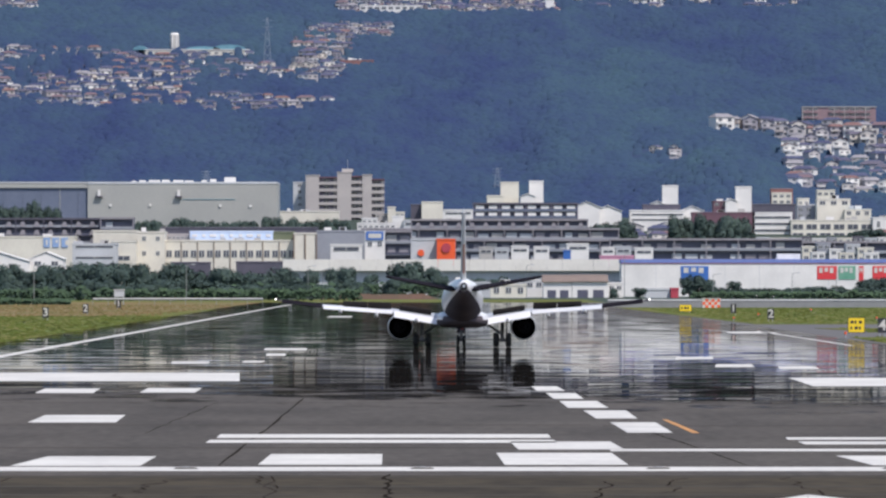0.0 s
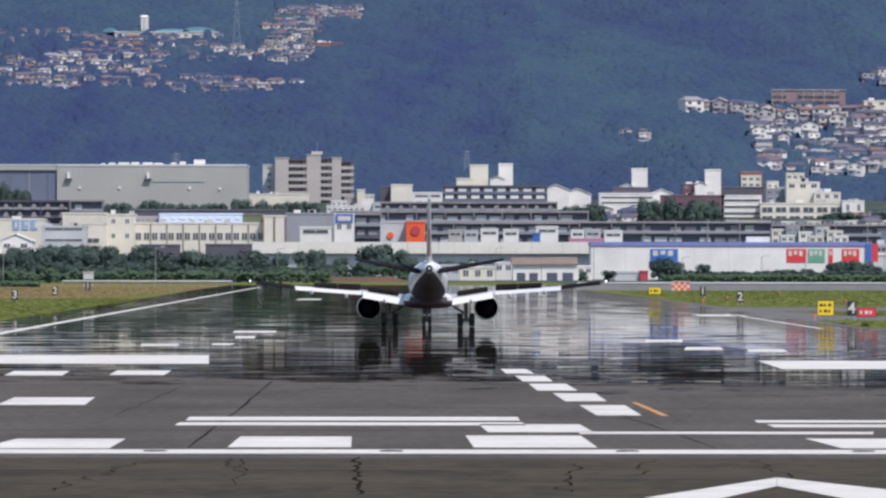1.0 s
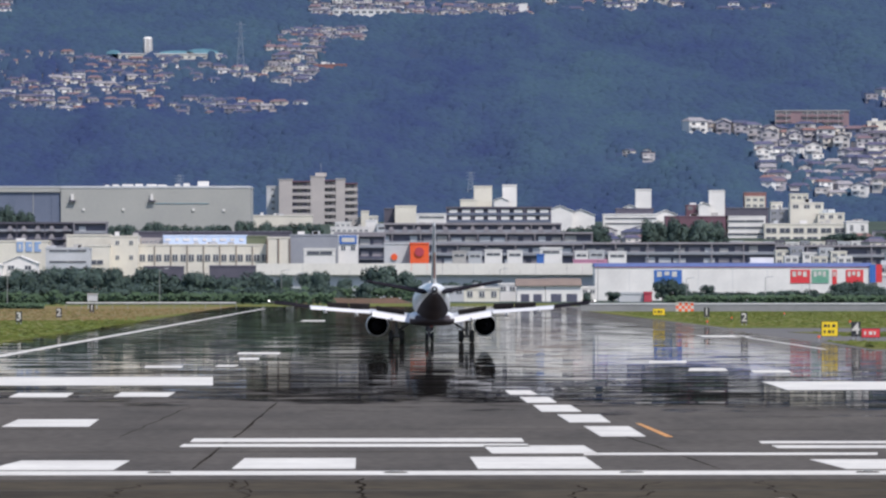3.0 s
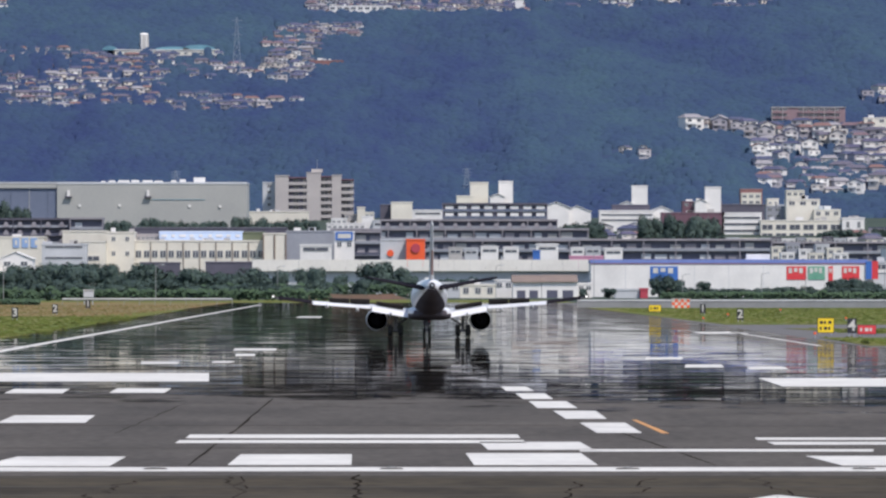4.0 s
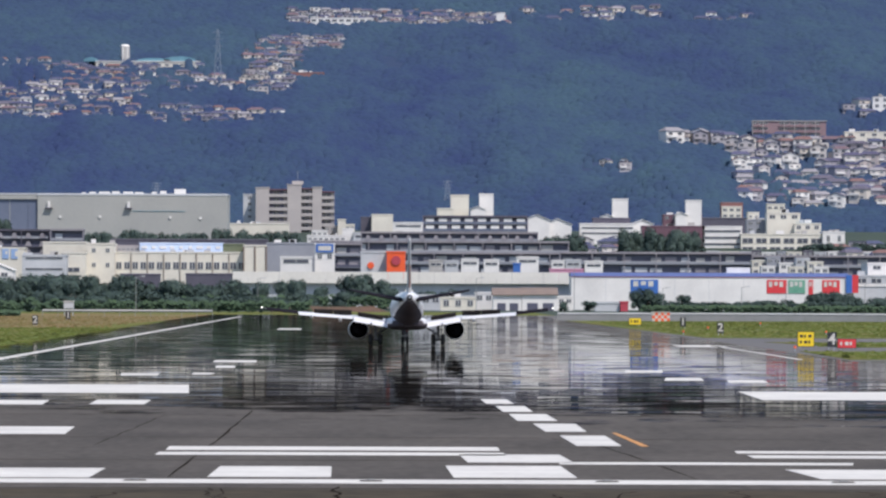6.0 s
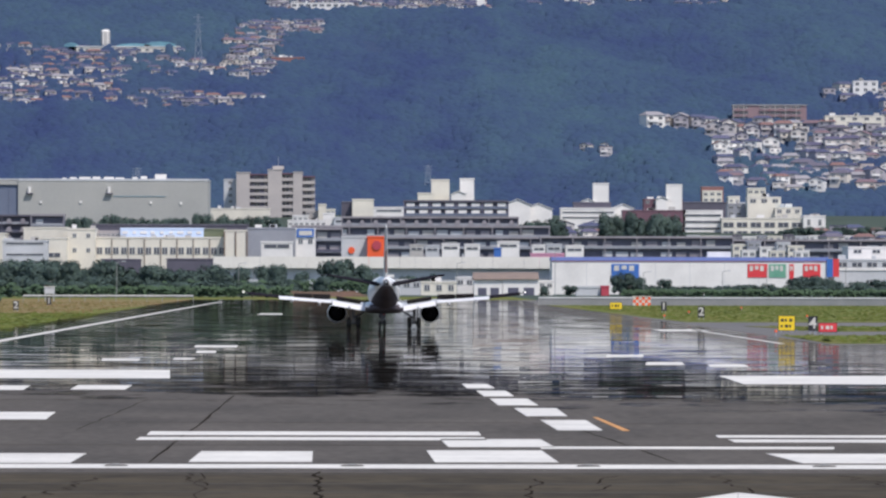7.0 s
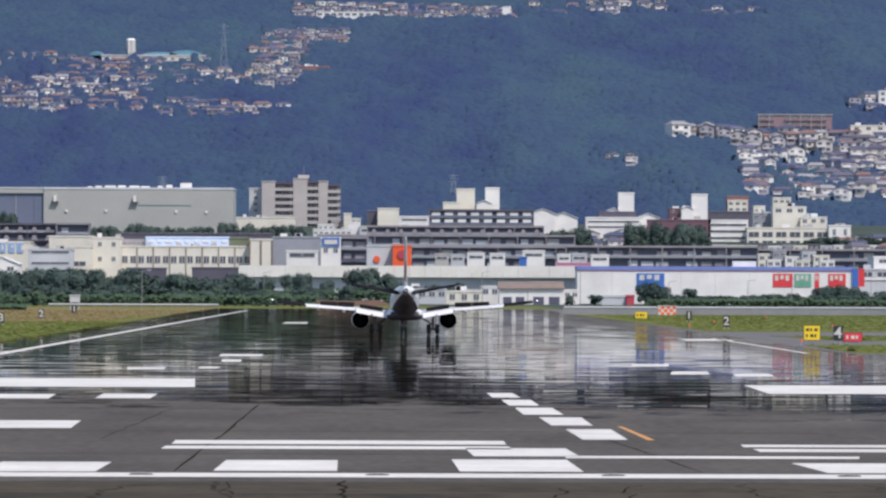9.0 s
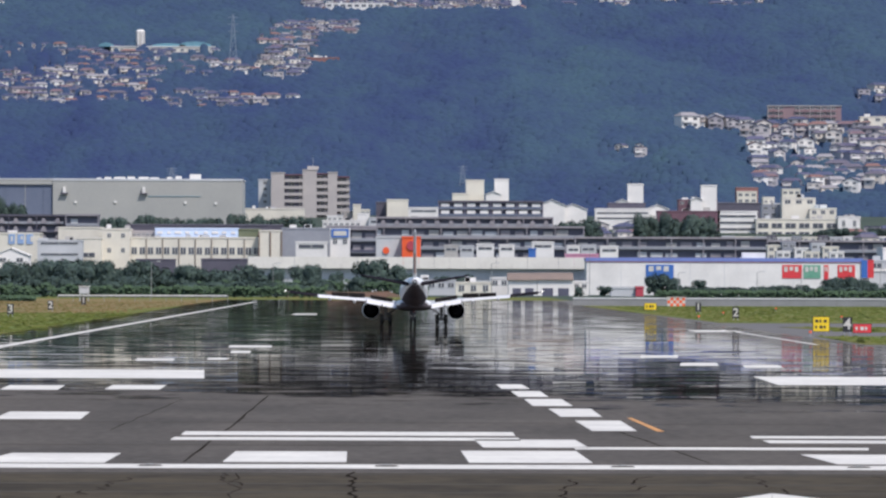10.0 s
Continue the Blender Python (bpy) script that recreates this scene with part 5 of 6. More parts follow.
HOUSES = [house_kind("gable", 8.0, 8.0, 5.5, 6.9), house_kind("hip", 9.5, 8.5, 4.9, 6.7), house_kind("wing", 8.5, 8.0, 5.2, 6.8), house_kind("hip", 11.5, 8, 4.6, 6.3),
          house_kind("flat", 7.5, 7.5, 5.8, 6.2), house_kind("wing", 10.5, 9, 5.0, 6.6), house_kind("gable", 6.5, 8, 5.4, 6.5),
          house_kind("gable", 7.6, 8, 7.4, 9.0), house_kind("hip", 8.6, 8, 7.2, 8.8), house_kind("wing", 9.5, 8, 7.2, 8.6)]
FAR = [[], [], []]
PLOTS = []
FAR_FROM = 3790


def far_house(sample, m):
    """Adds a distant house to the joined rest."""
    for o in sample.children:
        slot = {"wall": 0, "balcony": 0, "roof": 1}.get(o.name.split(".")[0], 2)
        base = len(FAR[0])
        FAR[0].extend([(m @ o.matrix_basis @ v.co)[:] for v in o.data.vertices])
        for f in o.data.polygons:
            FAR[1].append([base + i for i in f.vertices])
            FAR[2].append(slot if slot < 2 else 2)


def town(x0, x1, y0, y1, gap_x, gap_y, keep, size, seed, kinds=(1, 2, 3, 5, 1, 3)):
    """Houses in loose rows between those bounds; keep is the share of plots built on."""
    rnd = random.Random(seed)
    PLOTS.append((x0 - 4, x1 + 4, y0 - 8, y1 + 14))
    y = y0
    while y <= y1:
        x = x0 + rnd.uniform(0, gap_x)
        while x <= x1:
            if rnd.random() < keep:
                yy = y + rnd.uniform(-gap_y, gap_y) * 0.4
                k = size * rnd.uniform(0.8, 1.15)
                m = pose(x, yy, terrain(x, yy) - 0.3, 0, 0, rnd.uniform(-28, 28))
                sample = HOUSES[rnd.choice(kinds)]
                if yy > FAR_FROM:
                    far_house(sample, m @ Matrix.Scale(k, 4))
                else:
                    h = copy_thing(sample, m)
                    h.scale = (k, k, k)
            x += gap_x * rnd.uniform(0.8, 1.3)
        y += gap_y


town(-292, -132, 4021, 4340, 7.0, 24, 0.68, 0.68, 21)
town(-128, -78, 4003, 4095, 7.5, 24, 0.75, 0.66, 22)
town(-135, -84, 4186, 4340, 9, 26, 0.55, 0.7, 23)
town(-80, -56, 3997, 4064, 9, 24, 0.5, 0.7, 24)
town(-82, -51, 4169, 4322, 7, 17, 0.85, 0.7, 25, (0, 4, 1, 5, 2))
town(-78, -46, 4322, 4423, 7, 17, 0.85, 0.7, 26, (2, 4, 1, 5))
town(-73, -23, 4438, 4521, 7, 15, 0.9, 0.66, 27, (2, 4, 1, 5))
town(-56, 82, 4608, 4698, 7, 16, 0.9, 0.7, 28, (0, 4, 1, 3, 2))
town(95, 181, 4640, 4723, 10, 26, 0.45, 0.8, 29)
town(198, 238, 4640, 4689, 10, 26, 0.4, 0.8, 30)
town(-294, -245, 4632, 4723, 9, 24, 0.7, 0.8, 31)
town(186, 291, 3783, 3914, 8.6, 27, 0.92, 1.0, 32, (7, 8, 7, 9, 4, 8, 3))
town(181, 279, 3603, 3777, 8.2, 26, 0.78, 0.92, 33, (7, 4, 8, 9, 1, 5, 3, 2))
town(152, 188, 3885, 3914, 10.5, 16, 0.8, 1.1, 34, (7, 8, 9))
town(107, 135, 3753, 3802, 10, 18, 0.5, 0.8, 35, (4, 2, 6))
town(185, 222, 2760, 3000, 9, 28, 0.9, 0.8, 36, (0, 4, 1, 3, 2))
town(-26, -5, 2860, 2990, 9, 28, 0.8, 0.75, 37, (0, 4, 1, 3, 2))
town(79, 112, 2960, 3060, 10, 30, 0.8, 0.8, 38, (0, 4, 1, 3, 2))
town(258, 304, 3931, 4121, 10, 20, 0.6, 0.9, 39, (2, 4, 1, 5))
town(166, 184, 3586, 3640, 9, 16, 0.7, 0.8, 40, (0, 1))
far_mesh = bpy.data.meshes.new("far_houses")
far_mesh.from_pydata(FAR[0], [], FAR[1])
for m in ("far_house_wall", "far_house_roof", "glass"):
    far_mesh.materials.append(M[m])
far_mesh.polygons.foreach_set("material_index", FAR[2])
tagged(new("far_houses", far_mesh), "crowded distant houses with dark tiled roofs on the hill", "houses", kind="stuff")
for sample in HOUSES:
    for o in (*sample.children_recursive, sample):
        bpy.data.objects.remove(o)


def brick_flats(x, y, w, z0, z1):
    h = z1 - z0
    b = thing("brick_flats", pose(x, y, z0), "long brown brick apartment block on the hill", "apartment block")
    part("wall", boxed(-w / 2, w / 2, 0, 12, 0, h), M["brick_wall"], b)
    part("roof", boxed(-w / 2 - 0.4, w / 2 + 0.4, -0.5, 12.4, h, h + 0.4), M["concrete"], b)
    for i in range(int(h / 3)):
        z = h - 3 * (i + 1)
        for j in range(14):
            if j in (3, 4, 13):
                continue
            xc = -w / 2 + w * (j + 0.5) / 14
            part("balcony", boxed(xc - w / 28 + 0.15, xc + w / 28 - 0.15, -0.9, 0, z, z + 1.1), M["brick_wall"], b)
            if i == 0 and j % 2 == 0:
                part("pilaster", boxed(xc - w / 28 - 0.15, xc - w / 28 + 0.15, -1.0, 0, 0, h), M["concrete"], b)
            window(b, xc, 0, z + 2.0, 2.2, 1.4)


def hill_school(x, y, w):
    z = terrain(x, y)
    b = thing("hill_hall", pose(x, y, z), "long cream hall with teal domed roofs on the hill", "hall")
    part("wall", boxed(-w / 2, w / 2, 0, 14, -3, 3.4), M["cream_wall"], b)
    part("roof", boxed(-w / 2 - 0.4, w / 2 + 0.4, -0.4, 14.4, 3.4, 3.8), M["white_wall"], b)
    for k, r, rise in ((0.30, 10, 3.2), (0.05, 11, 2.0), (-0.55, 4.5, 2.4)):
        bm = bmesh.new()
        rings = []
        for i in range(7):
            a = math.pi * i / 6
            rings.append([(k * w + r * math.cos(a), 2, 3.6 + rise * math.sin(a)), (k * w + r * math.cos(a), 13, 3.6 + rise * math.sin(a)), (k * w + r * math.cos(a), 13, 3.5), (k * w + r * math.cos(a), 2, 3.5)])
        loft(bm, rings)
        part("dome", bm, M["teal_roof"], b, "teal curved roof")
    for i in range(14):
        window(b, -w / 2 + w * (i + 0.5) / 14, 0, 1.6, 2.0, 1.4)


def hill_tower(x, y, h):
    b = thing("hill_tower", pose(x, y, terrain(x, y) - 1), "pale round-topped concrete water tower on the hill", "tower")
    bm = bmesh.new()
    tube(bm, (0, 0, 0), (0, 0, h - 1), 2.9, 2.7, 16)
    part("shaft", bm, M["concrete"], b)
    bm = bmesh.new()
    tube(bm, (0, 0, h - 1), (0, 0, h), 2.8, 1.6, 16)
    part("cap", bm, M["white_wall"], b)
    for a in (-1.3, 1.3):
        part("rib", boxed(a - 0.25, a + 0.25, -3.1, -2.4, 0, h - 1.2), M["white_wall"], b)


def pylon(x, y, h, r):
    """Lattice power pylon."""
    b = thing("power_pylon", pose(x, y, terrain(x, y) - 1), "grey lattice power pylon on the wooded slope", "pylon", "pylons")
    ends = [(i, j) for i in (-1, 1) for j in (-1, 1)]
    for i, j in ends:
        bm = bmesh.new()
        tube(bm, (i * r, j * r, 0), (i * 0.4, j * 0.4, h), 0.16, 0.1, 5)
        part("leg", bm, M["pylon_steel"], b)
    n = 7
    for k in range(n):
        za, zb = h * k / n, h * (k + 1) / n
        ra, rb = r + (0.4 - r) * k / n, r + (0.4 - r) * (k + 1) / n
        for j in (-1, 1):
            for i in (-1, 1):
                bm = bmesh.new()
                tube(bm, (-i * ra, j * ra, za), (i * rb, j * rb, zb), 0.09, 0.09, 4)
                part("brace", bm, M["pylon_steel"], b)
    for z in (0.72, 0.84, 0.95):
        bm = bmesh.new()
        tube(bm, (-r * 1.1, 0, h * z), (r * 1.1, 0, h * z), 0.12, 0.12, 5)
        part("arm", bm, M["pylon_steel"], b)


brick_flats(220.2, 3931, 39.3, 87.0, 97.5)
hill_school(-135.8, 4337, 61.7)
hill_tower(-150.3, 4361, 12.0)
pylon(-91.7, 4199, 34.9, 2.6)
pylon(-110.1, 3653, 11.8, 2.2)
pylon(34.6, 3653, 13.5, 2.0)
block(262.8, 3887, 31.4, 12, 81.8, 91.2, 'cream_wall', 'long cream villa above the hillside houses', 'villa', rows=1, cols=5, win=(2.4, 1.6))
block(282.0, 4083, 13.8, 12, 105.8, 114.9, 'white_wall', 'white villa with arched windows on the hill', 'villa', rows=2, cols=3, win=(2.0, 1.8))
block(-23.1, 4604, 39.1, 10, 170.2, 177.2, 'white_wall', 'long white school on the upper slope', 'school', rows=1, cols=9, win=(2.8, 1.6))
block(76.5, 4604, 5.0, 8, 170.9, 180.7, 'white_wall', 'white block on the upper slope', 'low block', rows=0, cols=0)
block(-41.0, 4254, 19.0, 12, 125.6, 132.5, 'red_clay', 'long red-brown clad hall on the slope', 'hall', rows=0, cols=0)


def lamp_post(x, y, h):
    p = thing("lamp_post", pose(x, y, terrain(x, y) - 0.1), "slim grey steel lamp post with a curved arm", "lamp post", "lamp posts")
    bm = bmesh.new()
    tube(bm, (0, 0, 0), (0, 0, h), 0.11, 0.07, 8)
    part("pole", bm, M["fence_grey"], p)
    bm = bmesh.new()
    tube(bm, (0, 0, h), (1.6, 0, h + 0.35), 0.07, 0.06, 6)
    part("arm", bm, M["fence_grey"], p)
    part("lamp", boxed(1.3, 2.2, -0.18, 0.18, h + 0.2, h + 0.4), M["pale_grey_wall"], p)


lamp_post(-32.6, 2000, 8.7)
lamp_post(54.9, 2050, 12.3)
lamp_post(77.3, 1990, 6.5)
lamp_post(-28.6, 2000, 7.8)
lamp_post(98.7, 1990, 6.8)
lamp_post(27.7, 2060, 9.1)
lamp_post(-58.5, 1780, 8.6)
lamp_post(-95.4, 1780, 8.6)
lamp_post(110.7, 1990, 7.4)
lamp_post(132.1, 1990, 7.8)


# ---- trees ----
def tree_kind(seed, n_lumps, n_leaves):
    """Meshes of one tree about 1 m high and wide: trunk with limbs, and a ragged crown of leaf clumps."""
    rnd = random.Random(seed)
    bm = bmesh.new()
    tube(bm, (0, 0, -0.03), (0.01, 0, 0.45), 0.035, 0.02, 7)
    lumps = []
    for i in range(n_lumps):
        a = rnd.uniform(0, 2 * math.pi)
        rr = rnd.uniform(0.08, 0.34)
        c = Vector((rr * math.cos(a), rr * math.sin(a), rnd.uniform(0.3, 0.84) - rr * 0.45))
        lumps.append((c, rnd.uniform(0.12, 0.2)))
        tube(bm, (0.005, 0, rnd.uniform(0.2, 0.42)), c, 0.014, 0.005, 5)
    trunk = mesh_of("trunk", bm, M["bark"])
    verts, faces, normals = [], [], []
    for c, r in lumps:
        for k in range(n_leaves):
            v = Vector((rnd.gauss(0, 1), rnd.gauss(0, 1), rnd.gauss(0, 1))).normalized()
            q = c + v * r * rnd.uniform(0.55, 1.1)
            q.z = max(0.05, q.z)
            bend = (v * 0.75 + (q - Vector((0, 0, 0.45))) * 0.9 + Vector((0.0, -0.25, 0.45))).normalized()
            lie = (bend + 0.45 * Vector((rnd.gauss(0, 1), rnd.gauss(0, 1), rnd.gauss(0, 1))).normalized()).normalized()
            u = lie.cross(Vector((rnd.gauss(0, 1), rnd.gauss(0, 1), rnd.gauss(0, 1)))).normalized()
            w = lie.cross(u).normalized()
            s = rnd.uniform(0.018, 0.036)
            i = len(verts)
            verts += [q + u * s, q + w * s, q - u * s, q - w * s]
            faces += [(i, i + 1, i + 2), (i, i + 2, i + 3)]
            normals += [bend] * 4
    me = bpy.data.meshes.new("crown")
    me.from_pydata(verts, [], faces)
    me.materials.append(M["leaves"])
    me.shade_smooth()
    me.normals_split_custom_set_from_vertices(normals)
    return trunk, me


TREES = [tree_kind(11 + i, 17, 210) for i in range(4)]


def plant_tree(x, y, z, h, w, kind, turn):
    t = thing("tree", pose(x, y, z - 0.1, 0, 0, turn), "dark green broadleaf tree with a ragged crown", "tree", "trees beyond the airfield")
    trunk, crown = TREES[kind]
    t.scale = (w * 1.3, w * 1.3, h * 1.03)
    part("trunk", trunk, None, t)
    part("crown", crown, None, t)


plant_tree(-142.2, 2029, 0.0, 11.5, 6.8, 0, 10)
plant_tree(-144.1, 2110, 0.0, 9.2, 9.2, 1, 266)
plant_tree(-132.0, 1985, 0.0, 10.9, 6.5, 1, 13)
plant_tree(-136.1, 2110, 0.0, 9.5, 7.2, 2, 148)
plant_tree(-133.9, 2121, 0.0, 9.8, 9.7, 0, 310)
plant_tree(-123.8, 2000, 0.0, 10.6, 7.0, 2, 45)
plant_tree(-127.3, 2138, 0.0, 9.5, 9.6, 0, 149)
plant_tree(-123.7, 2120, 0.0, 9.3, 8.3, 3, 216)
plant_tree(-112.4, 1982, 0.0, 10.4, 7.1, 0, 41)
plant_tree(-111.9, 2006, 0.0, 9.9, 8.0, 3, 358)
plant_tree(-107.0, 1989, 0.0, 8.7, 7.5, 1, 325)
plant_tree(-104.8, 2021, 0.0, 11.0, 8.8, 2, 324)
plant_tree(-99.1, 1970, 0.0, 8.9, 6.3, 1, 142)
plant_tree(-96.8, 1997, 0.0, 9.9, 7.3, 1, 148)
plant_tree(-98.6, 2089, 0.0, 11.9, 9.6, 2, 345)
plant_tree(-90.3, 2008, 0.0, 11.7, 9.5, 3, 317)
plant_tree(-90.6, 2074, 0.0, 11.8, 9.5, 2, 69)
plant_tree(-84.5, 1982, 0.0, 9.9, 8.0, 2, 22)
plant_tree(-86.0, 2111, 0.0, 11.0, 10.1, 0, 224)
plant_tree(-76.6, 1992, 0.0, 10.4, 6.3, 0, 86)
plant_tree(-77.4, 2071, 0.0, 8.9, 8.3, 1, 164)
plant_tree(-72.4, 2056, 0.0, 11.6, 9.0, 3, 333)
plant_tree(-67.2, 1998, 0.0, 10.3, 7.5, 0, 112)
plant_tree(-69.6, 2128, 0.0, 11.4, 9.5, 3, 96)
plant_tree(-63.1, 1998, 0.0, 9.1, 6.9, 1, 213)
plant_tree(-56.7, 1960, 0.0, 9.2, 9.1, 0, 291)
plant_tree(-58.0, 2081, 0.0, 7.8, 9.2, 0, 253)
plant_tree(-56.2, 2136, 0.0, 8.9, 8.6, 1, 172)
plant_tree(-52.8, 2130, 0.0, 8.8, 7.7, 3, 270)
plant_tree(-49.1, 2110, 0.0, 8.0, 7.7, 3, 254)
plant_tree(-46.8, 2142, 0.0, 7.7, 9.0, 0, 202)
plant_tree(-41.2, 2144, 0.0, 9.7, 9.0, 0, 85)
plant_tree(-36.5, 2044, 0.0, 8.7, 7.7, 3, 111)
plant_tree(-124.6, 1816, 0.0, 5.5, 5.9, 2, 59)
plant_tree(-123.4, 1838, 0.0, 4.5, 5.2, 0, 103)
plant_tree(-123.1, 1882, 0.0, 4.8, 6.1, 3, 269)
plant_tree(-117.9, 1870, 0.0, 5.7, 5.1, 2, 311)
plant_tree(-109.7, 1808, 0.0, 5.8, 6.4, 0, 152)
plant_tree(-106.0, 1809, 0.0, 4.5, 5.8, 3, 105)
plant_tree(-103.3, 1823, 0.0, 5.3, 5.7, 3, 48)
plant_tree(-104.4, 1880, 0.0, 4.3, 5.7, 3, 212)
plant_tree(-95.0, 1807, 0.0, 4.5, 6.4, 1, 326)
plant_tree(-94.4, 1842, 0.0, 4.4, 6.4, 1, 190)
plant_tree(-88.1, 1815, 0.0, 5.5, 5.7, 2, 132)
plant_tree(-87.8, 1871, 0.0, 4.3, 4.9, 2, 61)
plant_tree(-84.1, 1872, 0.0, 5.0, 5.9, 0, 266)
plant_tree(-79.5, 1836, 0.0, 4.4, 6.3, 0, 346)
plant_tree(-77.1, 1854, 0.0, 4.3, 6.7, 2, 259)
plant_tree(-71.3, 1844, 0.0, 4.8, 5.1, 2, 338)
plant_tree(-69.2, 1861, 0.0, 5.1, 6.2, 1, 146)
plant_tree(-64.1, 1858, 0.0, 5.2, 5.6, 0, 39)
plant_tree(-60.2, 1818, 0.0, 4.3, 6.0, 2, 89)
plant_tree(-56.3, 1802, 0.0, 5.8, 6.6, 0, 183)
plant_tree(-52.0, 1816, 0.0, 4.2, 5.9, 3, 338)
plant_tree(-50.5, 1876, 0.0, 4.2, 6.9, 0, 88)
plant_tree(-46.5, 1875, 0.0, 4.7, 6.1, 2, 352)
plant_tree(-43.7, 1890, 0.0, 4.8, 6.4, 2, 188)
plant_tree(-39.7, 1863, 0.0, 5.3, 6.9, 3, 259)
plant_tree(-35.0, 1828, 0.0, 4.5, 5.6, 0, 128)
plant_tree(-32.5, 1869, 0.0, 4.9, 6.1, 2, 206)
plant_tree(-26.2, 1816, 0.0, 4.8, 4.9, 2, 309)
plant_tree(-23.7, 1876, 0.0, 4.3, 5.9, 3, 309)
plant_tree(-19.4, 1824, 0.0, 5.6, 5.4, 0, 83)
plant_tree(-35.1, 2150, 0.0, 9.6, 6.6, 3, 297)
plant_tree(-25.5, 2150, 0.0, 10.5, 6.6, 2, 9)
plant_tree(-22.2, 2140, 0.0, 9.9, 5.9, 1, 80)
plant_tree(-27.0, 2100, 0.0, 9.2, 4.8, 0, 105)
plant_tree(-7.4, 2150, 0.0, 11.0, 7.3, 0, 162)
plant_tree(-3.6, 2140, 0.0, 11.7, 8.6, 0, 62)
plant_tree(0.2, 2150, 0.0, 10.6, 7.3, 2, 31)
plant_tree(2.9, 2120, 0.0, 7.9, 5.5, 2, 312)
plant_tree(-15.8, 2120, 0.0, 7.6, 6.5, 1, 76)
plant_tree(-17.6, 1950, 0.0, 5.6, 6.0, 3, 66)
plant_tree(-10.1, 1950, 0.0, 5.9, 6.0, 0, 286)
plant_tree(14.6, 2150, 0.0, 6.8, 5.6, 2, 355)
plant_tree(18.6, 2140, 0.0, 6.0, 6.6, 0, 282)
plant_tree(22.0, 2150, 0.0, 7.0, 5.0, 1, 257)
plant_tree(75.5, 2120, 0.0, 7.0, 5.5, 3, 78)
plant_tree(77.7, 2110, 0.0, 7.6, 6.2, 1, 152)
plant_tree(80.4, 2120, 0.0, 6.3, 4.9, 3, 259)
plant_tree(88.1, 2110, 0.0, 5.3, 4.2, 0, 192)
plant_tree(50.9, 2000, 0.0, 3.2, 3.4, 1, 83)
plant_tree(57.7, 2000, 0.0, 3.6, 4.0, 2, 263)
plant_tree(126.0, 2100, 0.0, 6.1, 7.1, 2, 205)
plant_tree(129.7, 2110, 0.0, 6.9, 7.5, 2, 87)
plant_tree(132.6, 2100, 0.0, 6.6, 6.5, 3, 31)
plant_tree(136.2, 2100, 0.0, 5.6, 5.8, 3, 14)
plant_tree(142.0, 2090, 0.0, 5.0, 5.5, 2, 346)
plant_tree(148.4, 2090, 0.0, 5.3, 6.4, 0, 155)
plant_tree(154.8, 2090, 0.0, 5.3, 6.4, 1, 43)
plant_tree(79.2, 2028, 0.0, 3.9, 5.0, 1, 118)
plant_tree(80.7, 1998, 0.0, 3.5, 4.8, 1, 231)
plant_tree(84.1, 2017, 0.0, 3.0, 5.2, 3, 172)
plant_tree(87.1, 2027, 0.0, 3.1, 4.7, 0, 243)
plant_tree(90.1, 2033, 0.0, 3.4, 4.2, 3, 307)
plant_tree(92.4, 2026, 0.0, 3.3, 4.1, 2, 244)
plant_tree(93.2, 1987, 0.0, 3.4, 4.9, 1, 161)
plant_tree(97.1, 2013, 0.0, 3.1, 4.8, 2, 269)
plant_tree(100.9, 2036, 0.0, 3.5, 5.2, 1, 22)
plant_tree(101.9, 2004, 0.0, 3.5, 4.6, 1, 19)
plant_tree(102.5, 1966, 0.0, 3.9, 4.8, 1, 356)
plant_tree(107.0, 2001, 0.0, 3.7, 5.1, 0, 36)
plant_tree(110.1, 2010, 0.0, 3.2, 4.7, 0, 17)
plant_tree(113.0, 2016, 0.0, 4.1, 4.1, 1, 176)
plant_tree(113.8, 1984, 0.0, 3.2, 4.3, 3, 17)
plant_tree(117.4, 1999, 0.0, 3.9, 3.8, 2, 286)
plant_tree(121.4, 2023, 0.0, 3.3, 4.8, 3, 164)
plant_tree(120.3, 1961, 0.0, 3.9, 5.0, 2, 169)
plant_tree(124.8, 1993, 0.0, 3.3, 4.6, 3, 164)
plant_tree(126.4, 1977, 0.0, 3.3, 4.1, 0, 15)
plant_tree(131.0, 2009, 0.0, 3.6, 4.8, 1, 313)
plant_tree(130.9, 1967, 0.0, 3.3, 5.1, 1, 317)
plant_tree(134.1, 1977, 0.0, 4.0, 5.1, 1, 328)
plant_tree(136.2, 1969, 0.0, 3.6, 4.2, 3, 291)
plant_tree(139.0, 1973, 0.0, 3.0, 4.0, 0, 58)
plant_tree(142.5, 1985, 0.0, 3.2, 5.0, 1, 38)
plant_tree(149.0, 2039, 0.0, 3.3, 5.2, 0, 92)
plant_tree(147.4, 1981, 0.0, 3.4, 4.6, 2, 310)
plant_tree(-115.4, 2959, 19.9, 10.4, 6.3, 1, 25)
plant_tree(-111.4, 2956, 19.8, 10.3, 7.5, 0, 344)
plant_tree(-106.8, 2936, 18.8, 11.2, 7.4, 3, 53)
plant_tree(-103.3, 2944, 19.2, 11.1, 6.8, 3, 276)
plant_tree(-98.4, 2914, 17.7, 13.5, 6.7, 0, 19)
plant_tree(-94.4, 2909, 17.4, 14.0, 6.5, 2, 293)
plant_tree(-92.1, 2955, 19.8, 10.6, 7.5, 3, 186)
plant_tree(-86.2, 2889, 16.4, 14.0, 6.3, 2, 94)
plant_tree(-82.7, 2897, 16.9, 12.7, 5.9, 1, 151)
